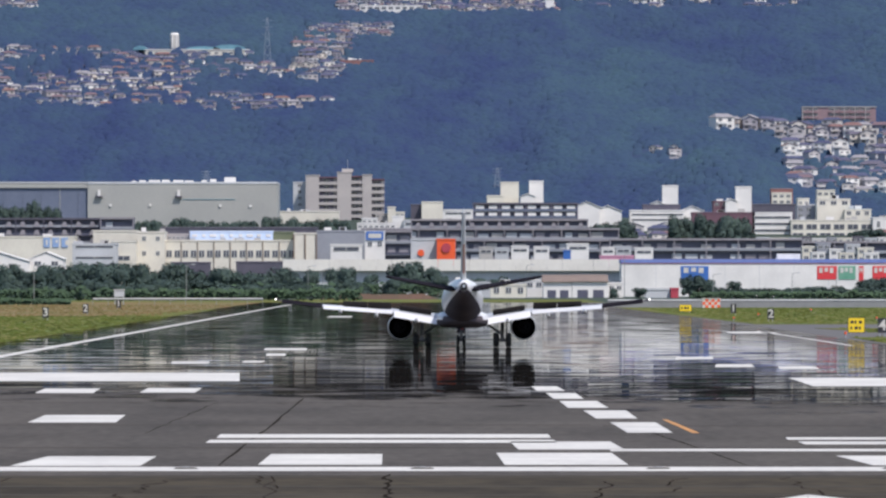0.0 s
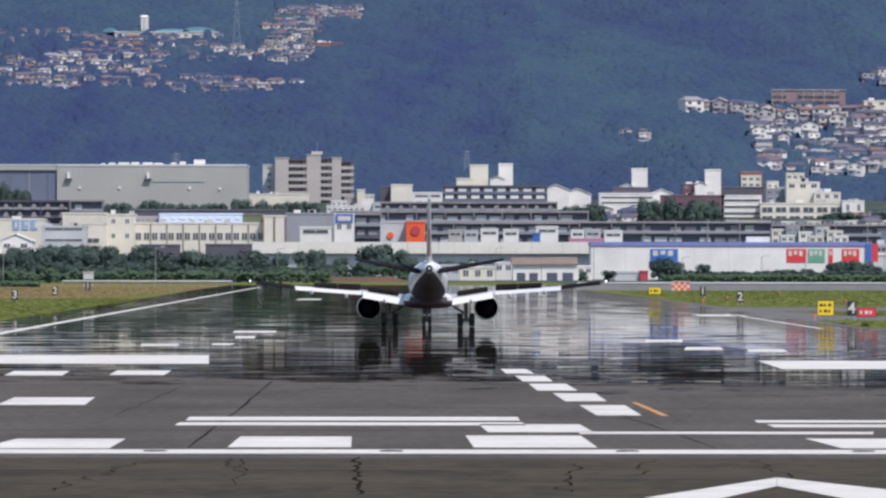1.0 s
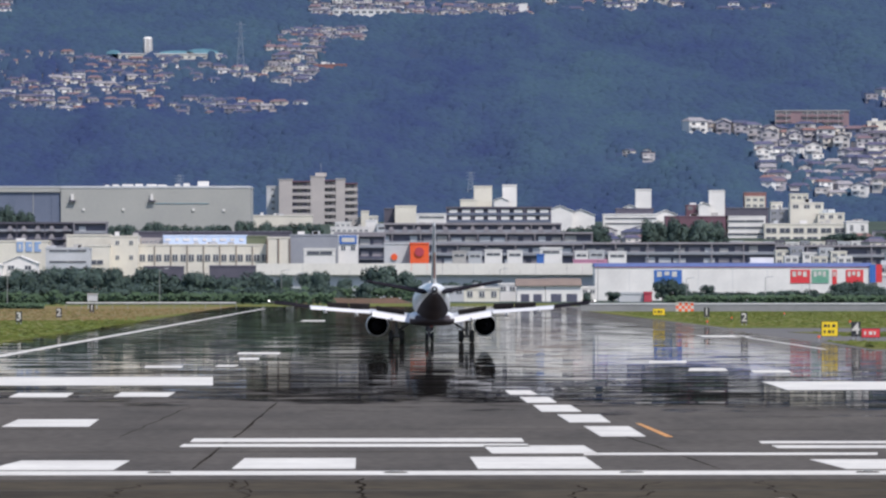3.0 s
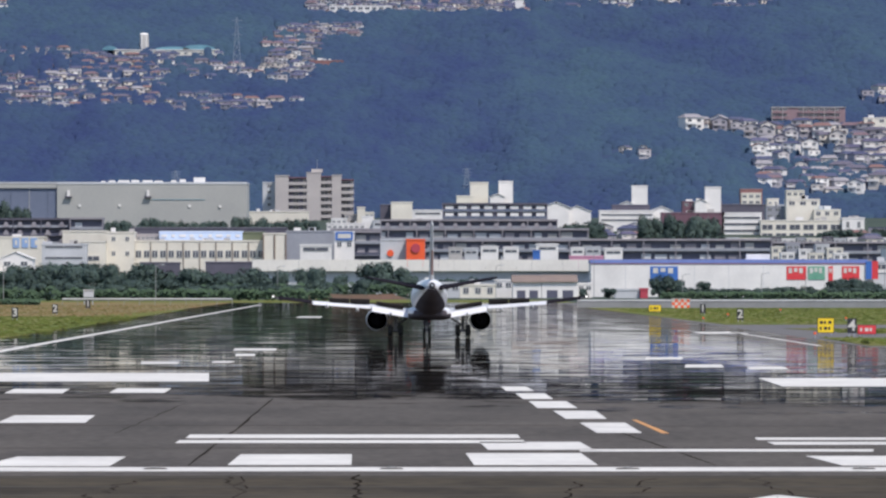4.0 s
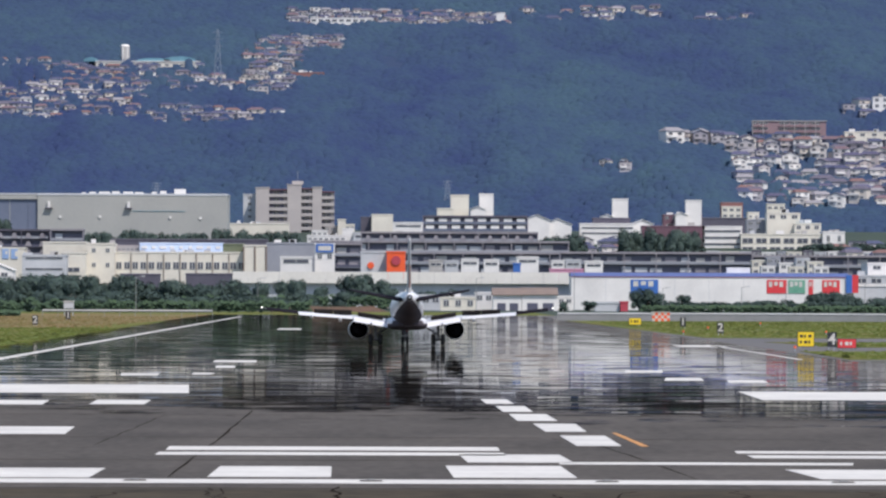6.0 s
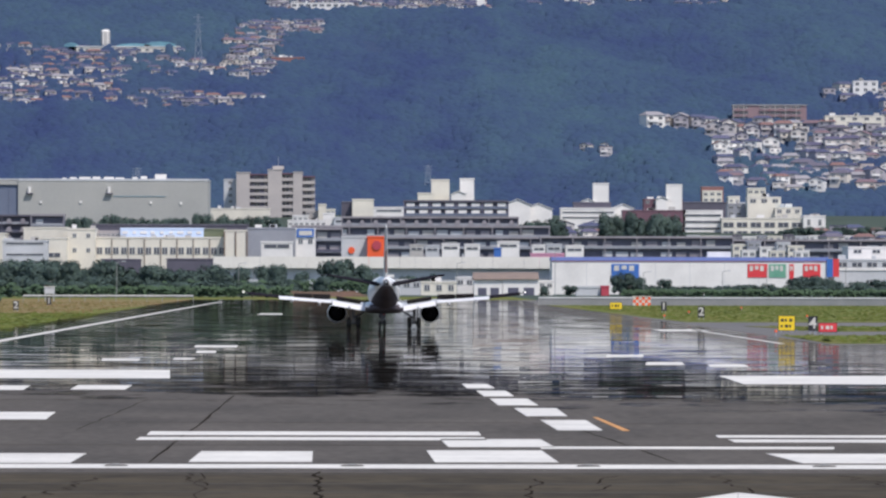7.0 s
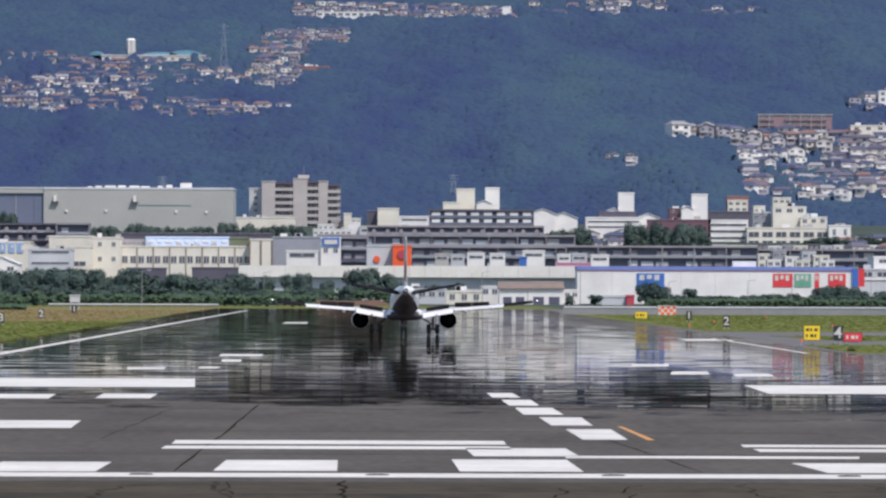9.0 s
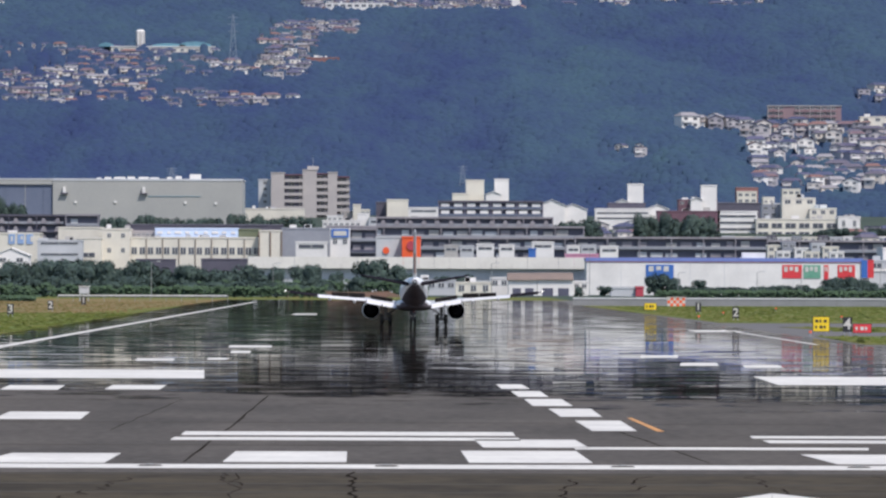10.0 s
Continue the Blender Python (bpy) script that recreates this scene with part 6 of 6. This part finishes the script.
plant_tree(-80.0, 2939, 18.9, 11.3, 8.0, 3, 21)
plant_tree(-76.3, 2944, 19.2, 10.8, 7.7, 1, 71)
plant_tree(-72.1, 2929, 18.5, 11.3, 6.6, 0, 228)
plant_tree(-68.0, 2916, 17.8, 12.6, 7.5, 3, 108)
plant_tree(-63.9, 2904, 17.2, 14.4, 7.1, 0, 246)
plant_tree(-60.7, 2934, 18.7, 13.0, 6.0, 1, 307)
plant_tree(-55.9, 2882, 16.1, 14.8, 7.2, 3, 223)
plant_tree(-52.9, 2927, 18.3, 13.2, 7.3, 1, 93)
plant_tree(-48.6, 2899, 16.9, 13.5, 7.4, 2, 87)
plant_tree(-45.7, 2954, 19.7, 10.9, 7.8, 2, 132)
plant_tree(-41.9, 2957, 19.9, 11.1, 6.0, 1, 187)
plant_tree(-37.9, 2948, 19.4, 11.5, 7.0, 0, 37)
plant_tree(-33.8, 2928, 18.4, 11.7, 8.1, 1, 282)
plant_tree(62.9, 2888, 16.4, 11.4, 6.8, 2, 41)
plant_tree(65.0, 2844, 14.2, 13.3, 9.1, 1, 278)
plant_tree(69.1, 2890, 16.5, 13.2, 7.6, 2, 107)
plant_tree(72.5, 2901, 17.0, 11.1, 8.3, 0, 71)
plant_tree(74.9, 2873, 15.7, 13.5, 6.6, 2, 36)
plant_tree(78.6, 2894, 16.7, 13.0, 9.2, 0, 145)
plant_tree(97.5, 2894, 16.7, 15.8, 7.3, 1, 103)
plant_tree(100.8, 2900, 17.0, 14.2, 6.9, 0, 5)
plant_tree(104.5, 2916, 17.8, 13.1, 8.4, 3, 33)
plant_tree(106.8, 2891, 16.6, 16.2, 8.8, 1, 261)
plant_tree(108.1, 2845, 14.2, 16.5, 6.8, 1, 223)
plant_tree(113.8, 2911, 17.6, 13.1, 9.7, 2, 262)
plant_tree(114.9, 2862, 15.1, 16.7, 8.4, 0, 296)
plant_tree(117.3, 2846, 14.3, 16.6, 9.5, 1, 22)
plant_tree(122.0, 2884, 16.2, 14.7, 8.0, 2, 303)
plant_tree(125.8, 2901, 17.0, 15.1, 8.3, 3, 126)
plant_tree(172.0, 2968, 20.4, 4.7, 5.8, 1, 46)
plant_tree(175.4, 2964, 20.2, 5.3, 6.8, 0, 113)
plant_tree(178.8, 2975, 20.8, 5.2, 6.6, 0, 134)
plant_tree(182.2, 2968, 20.4, 6.4, 6.7, 2, 139)
plant_tree(185.6, 2967, 20.4, 5.1, 6.3, 2, 44)
plant_tree(189.0, 2983, 21.2, 5.2, 5.8, 1, 91)
plant_tree(192.4, 2968, 20.4, 5.1, 6.9, 2, 3)
plant_tree(195.8, 2984, 21.2, 5.6, 6.8, 1, 211)
plant_tree(199.2, 2973, 20.7, 5.1, 5.9, 1, 156)
plant_tree(202.6, 2969, 20.5, 6.1, 5.2, 3, 320)
plant_tree(206.0, 2986, 21.3, 5.5, 6.3, 2, 74)
plant_tree(209.4, 2986, 21.3, 4.9, 5.8, 1, 325)
plant_tree(212.8, 2978, 20.9, 5.1, 5.7, 2, 324)
plant_tree(216.2, 2976, 20.8, 6.3, 5.2, 0, 117)
plant_tree(219.6, 2969, 20.5, 5.7, 6.7, 0, 169)
plant_tree(223.0, 2985, 21.3, 5.1, 5.1, 2, 357)
plant_tree(-181.5, 2960, 20.0, 15.1, 7.0, 3, 333)
plant_tree(-178.7, 2960, 20.0, 16.8, 6.0, 1, 133)
plant_tree(-176.0, 2960, 20.0, 15.2, 7.5, 3, 170)
plant_tree(-173.3, 2960, 20.0, 18.5, 6.3, 2, 161)
plant_tree(-170.5, 2960, 20.0, 16.3, 7.1, 2, 137)
plant_tree(-167.8, 2960, 20.0, 17.6, 7.4, 2, 49)
plant_tree(-165.1, 2960, 20.0, 15.6, 7.7, 2, 326)
plant_tree(-162.3, 2960, 20.0, 15.7, 6.3, 0, 158)
plant_tree(-159.6, 2960, 20.0, 19.0, 5.9, 0, 335)
plant_tree(-156.9, 2960, 20.0, 16.4, 6.3, 1, 190)
plant_tree(-154.1, 2960, 20.0, 15.2, 6.8, 1, 323)
plant_tree(-151.4, 2960, 20.0, 17.3, 7.6, 2, 259)


def hedge(x0, x1, y, h, seed):
    """A long ragged hedge of leaf clumps."""
    rnd = random.Random(seed)
    verts, faces = [], []
    for k in range(int((x1 - x0) * 26)):
        q = Vector((rnd.uniform(x0, x1), y + rnd.uniform(-1.5, 1.5), 0))
        top = h * (0.75 + 0.35 * noise.noise(Vector((q.x * 0.35, seed, 0))))
        q.z = top * rnd.uniform(0.02, 1.0) ** 0.7
        lie = (Vector((0.1, -0.55, 0.7)) + 0.45 * Vector((rnd.gauss(0, 1), rnd.gauss(0, 1), rnd.gauss(0, 1))).normalized()).normalized()
        u = lie.cross(Vector((rnd.gauss(0, 1), rnd.gauss(0, 1), rnd.gauss(0, 1)))).normalized()
        v = lie.cross(u).normalized()
        s, i = rnd.uniform(0.3, 0.6), len(verts)
        verts += [q + u * s, q + v * s, q - u * s, q - v * s]
        faces += [(i, i + 1, i + 2), (i, i + 2, i + 3)]
    me = bpy.data.meshes.new("hedge")
    me.from_pydata(verts, [], faces)
    me.materials.append(M["hedge_leaves"])
    tagged(new("hedge", me), "long ragged dark green hedge along the boundary", "hedge", kind="stuff")


hedge(-175, -16, 1790, 3.6, 3)
hedge(-60, 10, 2060, 5.0, 8)
hedge(70, 190, 1950, 2.4, 5)
hedge(-170, -72, 1478, 1.5, 6)


def earth_bank(x0, x1, y, h):
    bm = bmesh.new()
    n = 24
    rings = []
    for i in range(n + 1):
        x = x0 + (x1 - x0) * i / n
        k = h * (0.8 + 0.3 * noise.noise(Vector((x * 0.2, 4, 0)))) * min(1, i / 3, (n - i) / 3)
        rings.append([(x, y, -0.1), (x, y + 3, k), (x, y + 6, k * 0.95), (x, y + 10, -0.1)])
    loft(bm, rings)
    tagged(part("earth_bank", bm, M["red_earth"], None), "low bank of bare reddish earth", "bank", kind="structure")


earth_bank(-28, 3, 1910, 1.7)


def forest():
    """Tree crowns covering the slopes, clear of the towns."""
    rnd = np.random.default_rng(5)
    n = 6
    ring = [(q * math.cos(2 * math.pi * (i + o) / n), q * math.sin(2 * math.pi * (i + o) / n), z) for q, z, o in ((1.0, -1.8, 0), (0.8, 0.5, 0.5)) for i in range(n)]
    base = np.array(ring + [(0, 0, 1.0)])
    tri = []
    for i in range(n):
        k = (i + 1) % n
        tri += [(i, k, n + i), (k, n + k, n + i), (n + i, n + k, 2 * n)]
    tri = np.array(tri)
    verts, faces, count = [], [], 0
    y = 3470.0
    while y < 4960:
        half = 0.078 * y + 12
        x = -half + rnd.uniform(0, 9)
        while x < half:
            xx, yy = x + rnd.uniform(-2, 2), y + rnd.uniform(-3, 3)
            x += rnd.uniform(2.3, 3.9)
            if any(a < xx < b and c < yy < d for a, b, c, d in PLOTS) and rnd.random() < 0.78:
                continue
            r = rnd.uniform(1.8, 3.2) + 0.9 * max(0.0, rnd.normal() - 1.0)
            tall = rnd.uniform(0.35, 0.75)
            v = base * (1 + rnd.uniform(-0.2, 0.2, (len(base), 1))) * (r, r, r * tall)
            v[:6, 2] = -4.0
            verts.append(v + (xx, yy, terrain(xx, yy) + r * 0.35 + 1.4 * noise.noise(Vector((xx / 16, yy / 26, 3))) + 4.5 * max(0.0, noise.noise(Vector((xx / 60, yy / 110, 7)))) + 0.4))
            faces.append(tri + count)
            count += len(base)
        y += 4.7
    verts, faces = np.concatenate(verts), np.concatenate(faces)
    me = bpy.data.meshes.new("forest")
    me.from_pydata(verts.tolist(), [], faces.tolist())
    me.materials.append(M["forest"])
    me.shade_smooth()
    soft = base * (0.28, 0.28, 0.18) + (0, -0.2, 0.7)
    soft /= np.linalg.norm(soft, axis=1)[:, None]
    me.normals_split_custom_set_from_vertices(np.tile(soft, (len(verts) // len(base), 1)).tolist())
    tagged(new("forest", me), "dense wooded hillside of many crowns, blue haze put into their colour", "forest", kind="stuff")


forest()


# ---- airliner ----
def wing_ring(x, y_le, chord, z, thick):
    """Aerofoil section, blunt nose forward (+y)."""
    return [(x, y_le, z), (x, y_le - chord * 0.25, z + thick * 0.6), (x, y_le - chord * 0.65, z + thick * 0.4), (x, y_le - chord, z + 0.02),
            (x, y_le - chord, z - 0.02), (x, y_le - chord * 0.6, z - thick * 0.35), (x, y_le - chord * 0.2, z - thick * 0.45)]


def oval(y, rx, rz, zc, n=28):
    return [(rx * math.cos(a), y, zc + rz * math.sin(a)) for a in (2 * math.pi * i / n for i in range(n))]


ENGINE = 4.63
NACELLE_Z = 1.47


def rounded(y, rx, rz, zc, n=28, k=0.55):
    """A section with flattened bottom and rounded corners."""
    ring = []
    for i in range(n):
        c, q = math.cos(2 * math.pi * i / n), math.sin(2 * math.pi * i / n)
        ring.append((rx * math.copysign(abs(c) ** k, c), y, zc + rz * math.copysign(abs(q) ** k, q)))
    return ring


def airliner():
    a = thing("airliner", pose(2.58, 549.5, 0), "white twin-engine regional jet rolling on the runway, flaps down", "airplane")
    hull = ((16.2, 0.1, 0.1, 2.75), (15.6, 0.6, 0.6, 2.8), (14.3, 1.15, 1.25, 3.1), (12.2, 1.5, 1.67, 3.42), (4, 1.5, 1.67, 3.42), (-4.5, 1.5, 1.67, 3.42), (-7, 1.49, 1.62, 3.48),
            (-9.5, 1.40, 1.45, 3.66), (-12, 1.18, 1.2, 3.92), (-14.5, 0.85, 0.9, 4.2), (-16.8, 0.5, 0.55, 4.42), (-18, 0.3, 0.34, 4.52))
    bm = bmesh.new()
    loft(bm, [oval(*s, 40) for s in hull])
    fus = part("fuselage", bm, (M["plane_white"], M["belly_shade"], M["plane_shade_dark"]), a, smooth=True)
    # faces turned downward get the colours that imitate shade
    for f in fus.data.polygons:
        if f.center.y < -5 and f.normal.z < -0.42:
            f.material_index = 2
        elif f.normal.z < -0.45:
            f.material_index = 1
    bm = bmesh.new()
    loft(bm, [oval(-18, 0.29, 0.32, 4.52, 14), oval(-18.7, 0.2, 0.22, 4.58, 14)])
    part("tail_cone", bm, M["dark_metal"], a)
    bm = bmesh.new()
    tube(bm, (0, -18.72, 4.58), (0, -18.6, 4.58), 0.11, 0.11, 12)
    part("exhaust_pipe", bm, M["steel"], a, "bright ring of the auxiliary exhaust")
    bm = bmesh.new()
    loft(bm, [rounded(7.0, 0.6, 0.2, 1.9), rounded(5.2, 1.7, 0.55, 2.0), rounded(2, 1.92, 0.62, 2.06), rounded(-3.6, 1.92, 0.62, 2.06), rounded(-6.2, 1.5, 0.42, 2.05), rounded(-7.6, 0.6, 0.16, 2.1)])
    fair = part("belly_fairing", bm, (M["plane_white"], M["plane_shade_dark"]), a, smooth=True)
    # low and rear faces of the fairing get painted-in shade
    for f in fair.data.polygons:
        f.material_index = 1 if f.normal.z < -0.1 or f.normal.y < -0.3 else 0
    for s in (-1, 1):
        bm = bmesh.new()
        loft(bm, [wing_ring(s * x, yl, c, z, t) for x, yl, c, z, t in ((1.4, 4.8, 5.4, 2.05, 0.66), (5.2, 2.6, 3.6, 2.62, 0.42), (10.5, -0.7, 2.0, 3.04, 0.26), (13.4, -2.2, 1.25, 3.42, 0.17))])
        part("wing", bm, M["wing_grey"], a)
        bm = bmesh.new()
        loft(bm, [wing_ring(s * x, yl, c, z, 0.1) for x, yl, c, z in ((13.4, -2.2, 1.25, 3.42), (13.8, -2.55, 0.95, 3.52), (13.9, -2.85, 0.6, 3.68))])
        tip = part("winglet", bm, M["plane_shade_dark"], a)
        part("tip_light", boxed(s * 13.88 - 0.06, s * 13.88 + 0.06, -3.6, -3.45, 3.52, 3.63), M["lamp_white"], tip)

        def panel(name, x0, x1, y0, y1, za, zb, chord, drop, thick, material, parent=a, label=""):
            """A control surface hinged at its front edge and turned down (or up) at the back."""
            bm = bmesh.new()
            rings = []
            for x, y, z in ((x0, y0, za), (x1, y1, zb)):
                rings.append([(s * x, y, z + thick), (s * x, y - chord, z - drop + 0.03), (s * x, y - chord, z - drop - 0.01), (s * x, y, z - thick)])
            loft(bm, rings)
            return part(name, bm, M[material], parent, label)

        panel("inner_flap", 1.85, 5.1, -0.55, -0.95, 2.12, 2.68, 1.05, 0.44, 0.05, "plane_white", label="white lowered flap")
        panel("outer_flap", 5.2, 10.35, -1.0, -2.6, 2.72, 3.10, 0.8, 0.24, 0.04, "plane_white", label="white lowered flap")
        panel("aileron", 10.42, 13.4, -2.62, -3.4, 3.10, 3.44, 0.45, 0.12, 0.16, "aileron_tail_shade", label="aileron at the wing tip, shade put into its dark colour")
        panel("spoiler", 2.3, 4.7, 0.75, 0.45, 2.42, 2.78, 0.5, -0.34, 0.03, "spoiler_shade")
        for xa, xb in ((5.3, 7.05), (7.1, 8.9)):
            panel("spoiler", xa, xb, 0.1 - 0.3 * (xa - 5.3), 0.1 - 0.3 * (xb - 5.3), 2.86 + 0.03 * (xa - 5.3), 2.86 + 0.03 * (xb - 5.3), 0.55, -0.44, 0.03, "spoiler_shade")
        for x, y, z in ((6.4, -1.3, 2.42), (9.1, -2.2, 2.72), (3.4, -0.8, 2.02)):
            bm = bmesh.new()
            loft(bm, [[(s * x + 0.14 * k, y + yy, z + zz) for k, zz in ((-q, 0.12), (q, 0.12), (q, -0.2 * q), (-q, -0.2 * q))] for yy, q in ((1.4, 0.3), (0.3, 1.0), (-1.1, 0.9), (-1.7, 0.2))])
            part("flap_fairing", bm, M["plane_white"], a)
        # engine
        bm = bmesh.new()
        n = 32
        prof = ((5.6, 0.74), (5.75, 0.82), (5.4, 0.93), (4.2, 0.98), (2.8, 0.95), (1.8, 0.91), (1.8, 0.875), (3.2, 0.82))
        loft(bm, [[(s * ENGINE + r * math.cos(q), y, NACELLE_Z + r * math.sin(q)) for q in (2 * math.pi * i / n for i in range(n))] for y, r in prof], caps=False)
        nac = part("nacelle", bm, (M["plane_white"], M["nozzle"]), a, smooth=True)
        for f in nac.data.polygons:
            if math.hypot(f.center.x - s * ENGINE, f.center.z - NACELLE_Z) < 0.88 and f.center.y < 3.3:
                f.material_index = 1
        bm = bmesh.new()
        tube(bm, (s * ENGINE, 5.2, NACELLE_Z), (s * ENGINE, 3.0, NACELLE_Z), 0.74, 0.83, 24)
        part("fan_case", bm, M["nozzle"], nac)
        bm = bmesh.new()
        tube(bm, (s * ENGINE, 3.0, NACELLE_Z), (s * ENGINE, 1.2, NACELLE_Z), 0.6, 0.43, 20)
        part("core_cowl", bm, M["nozzle"], nac)
        bm = bmesh.new()
        tube(bm, (s * ENGINE, 1.3, NACELLE_Z), (s * ENGINE, 0.6, NACELLE_Z), 0.25, 0.06, 16)
        part("exhaust_cone", bm, M["nozzle"], nac)
        bm = bmesh.new()
        loft(bm, [[(s * ENGINE - 0.15, y, 2.2), (s * ENGINE + 0.15, y, 2.2), (s * ENGINE + 0.12, y, z), (s * ENGINE - 0.12, y, z)] for y, z in ((4.8, 2.5), (2.8, 2.7), (0.6, 2.6))])
        part("pylon", bm, M["plane_white"], a)
        # tail
        bm = bmesh.new()
        loft(bm, [wing_ring(s * x, yl, c, z, t) for x, yl, c, z, t in ((0.4, -12.8, 3.5, 4.26, 0.44), (5.5, -16.2, 1.4, 5.22, 0.2), (5.68, -16.5, 0.9, 5.27, 0.1))])
        part("tailplane", bm, M["aileron_tail_shade"], a, "tailplane with shade put into its dark colour")
        panel("elevator", 0.9, 5.1, -16.2, -17.3, 4.34, 5.14, 0.4, 0.06, 0.11, "aileron_tail_shade")
        # main gear
        g = part("main_gear", boxed(s * 3.0 - 0.14, s * 3.0 + 0.14, -0.15, 0.15, 0.5, 2.2), M["gear_steel"], a)
        bm = bmesh.new()
        tube(bm, (s * 3.0, 0, 0.95), (s * 1.7, 0.1, 1.8), 0.09, 0.09)
        tube(bm, (s * 3.0, -0.22, 0.8), (s * 3.0, -0.22, 1.7), 0.08, 0.08)
        part("drag_brace", bm, M["gear_steel"], g)
        part("gear_door", boxed(s * 3.3 - 0.04, s * 3.3 + 0.04, -0.6, 0.5, 0.9, 2.1), M["plane_shade_dark"], g)
        bm = bmesh.new()
        tube(bm, (s * 3.0 - 0.6, 0, 0.53), (s * 3.0 + 0.6, 0, 0.53), 0.13, 0.13)
        part("axle", bm, M["gear_steel"], g)
        for k in (-0.46, 0.46):
            wheel(g, s * 3.0 + k, 0, 0.53, 0.44)
    g = part("nose_gear", boxed(-0.1, 0.1, 13.2, 13.4, 0.36, 2.0), M["gear_steel"], a)
    bm = bmesh.new()
    tube(bm, (-0.34, 13.3, 0.36), (0.34, 13.3, 0.36), 0.07, 0.07)
    part("axle", bm, M["gear_steel"], g)
    for k in (-0.24, 0.24):
        wheel(g, k, 13.3, 0.37, 0.26)
    part("taxi_lamp", boxed(-0.12, 0.12, 13.05, 13.2, 1.3, 1.5), M["dark_metal"], g)
    part("gear_door", boxed(-0.34, 0.34, 13.5, 13.56, 0.9, 1.7), M["plane_shade_dark"], g)
    # fin and rudder, thin seen along the axis
    bm = bmesh.new()
    fin = ((4.9, -9.6, 6.4, 0.46), (5.7, -11.4, 5.0, 0.40), (9.7, -15.6, 2.4, 0.26), (10.15, -16.2, 1.8, 0.14))
    loft(bm, [[(t * q, y - c * f, z) for f, q in ((0, 0), (0.25, 0.5), (0.7, 0.48), (1, 0.2), (1, -0.2), (0.7, -0.48), (0.25, -0.5))] for z, y, c, t in fin])
    part("fin", bm, M["plane_white"], a)
    for name, material, label, levels in (("rudder", "rudder_brown", "dull reddish lower rudder edge", ((5.5, -16.5, 1.1), (7.6, -17.25, 0.9))),
                                          ("rudder", "wing_grey", "grey upper rudder edge", ((7.62, -17.25, 0.9), (9.85, -18.05, 0.6)))):
        bm = bmesh.new()
        loft(bm, [[(0.12, y + 0.2, z), (0.05, y - c, z), (-0.05, y - c, z), (-0.12, y + 0.2, z)] for z, y, c in levels])
        part(name, bm, M[material], a, label)
    bm = bmesh.new()
    tube(bm, (0, 0.5, 1.3), (0, 0.5, 1.45), 0.09, 0.12)
    part("beacon", bm, M["fin_red"], a)
    return a


def wheel(parent, x, y, r, width):
    bm = bmesh.new()
    n = 20
    h = width / 2
    loft(bm, [[(x + k * h, y + q * r * math.cos(t), r + q * r * math.sin(t)) for t in (2 * math.pi * i / n for i in range(n))] for k, q in ((-1, 0.55), (-1, 0.86), (-0.7, 0.98), (0, 1.0), (0.7, 0.98), (1, 0.86), (1, 0.55))])
    part("wheel", bm, M["rubber"], parent, smooth=True)


plane = airliner()


def motions():
    """The airliner rolls out along the runway, slowing."""
    path = ((0, 2.42, 0.1), (0.5, 2.34, 0.1), (1, 2.27, 0.1), (1.5, 2.26, 0.2), (2, 2.3, 0.3), (3.5, 2.55, 0.6), (4, 2.67, 0.6), (4.5, 2.74, 0.5), (5, 2.75, 0.5),
            (6.5, 2.54, 0.6), (7, 2.38, 0.5), (7.5, 2.2, 0.4), (8, 2.08, 0.3), (8.5, 2.05, 0.2), (9, 2.08, 0.2), (9.5, 2.12, 0.2), (10, 2.14, 0.2))
    rows = [(t, pose(x * 1.065, 549.5 + 27.37 * t - 0.27 * t * t, 0, 0, 0, turn)) for t, x, turn in path]
    walk(plane, rows)


motions()
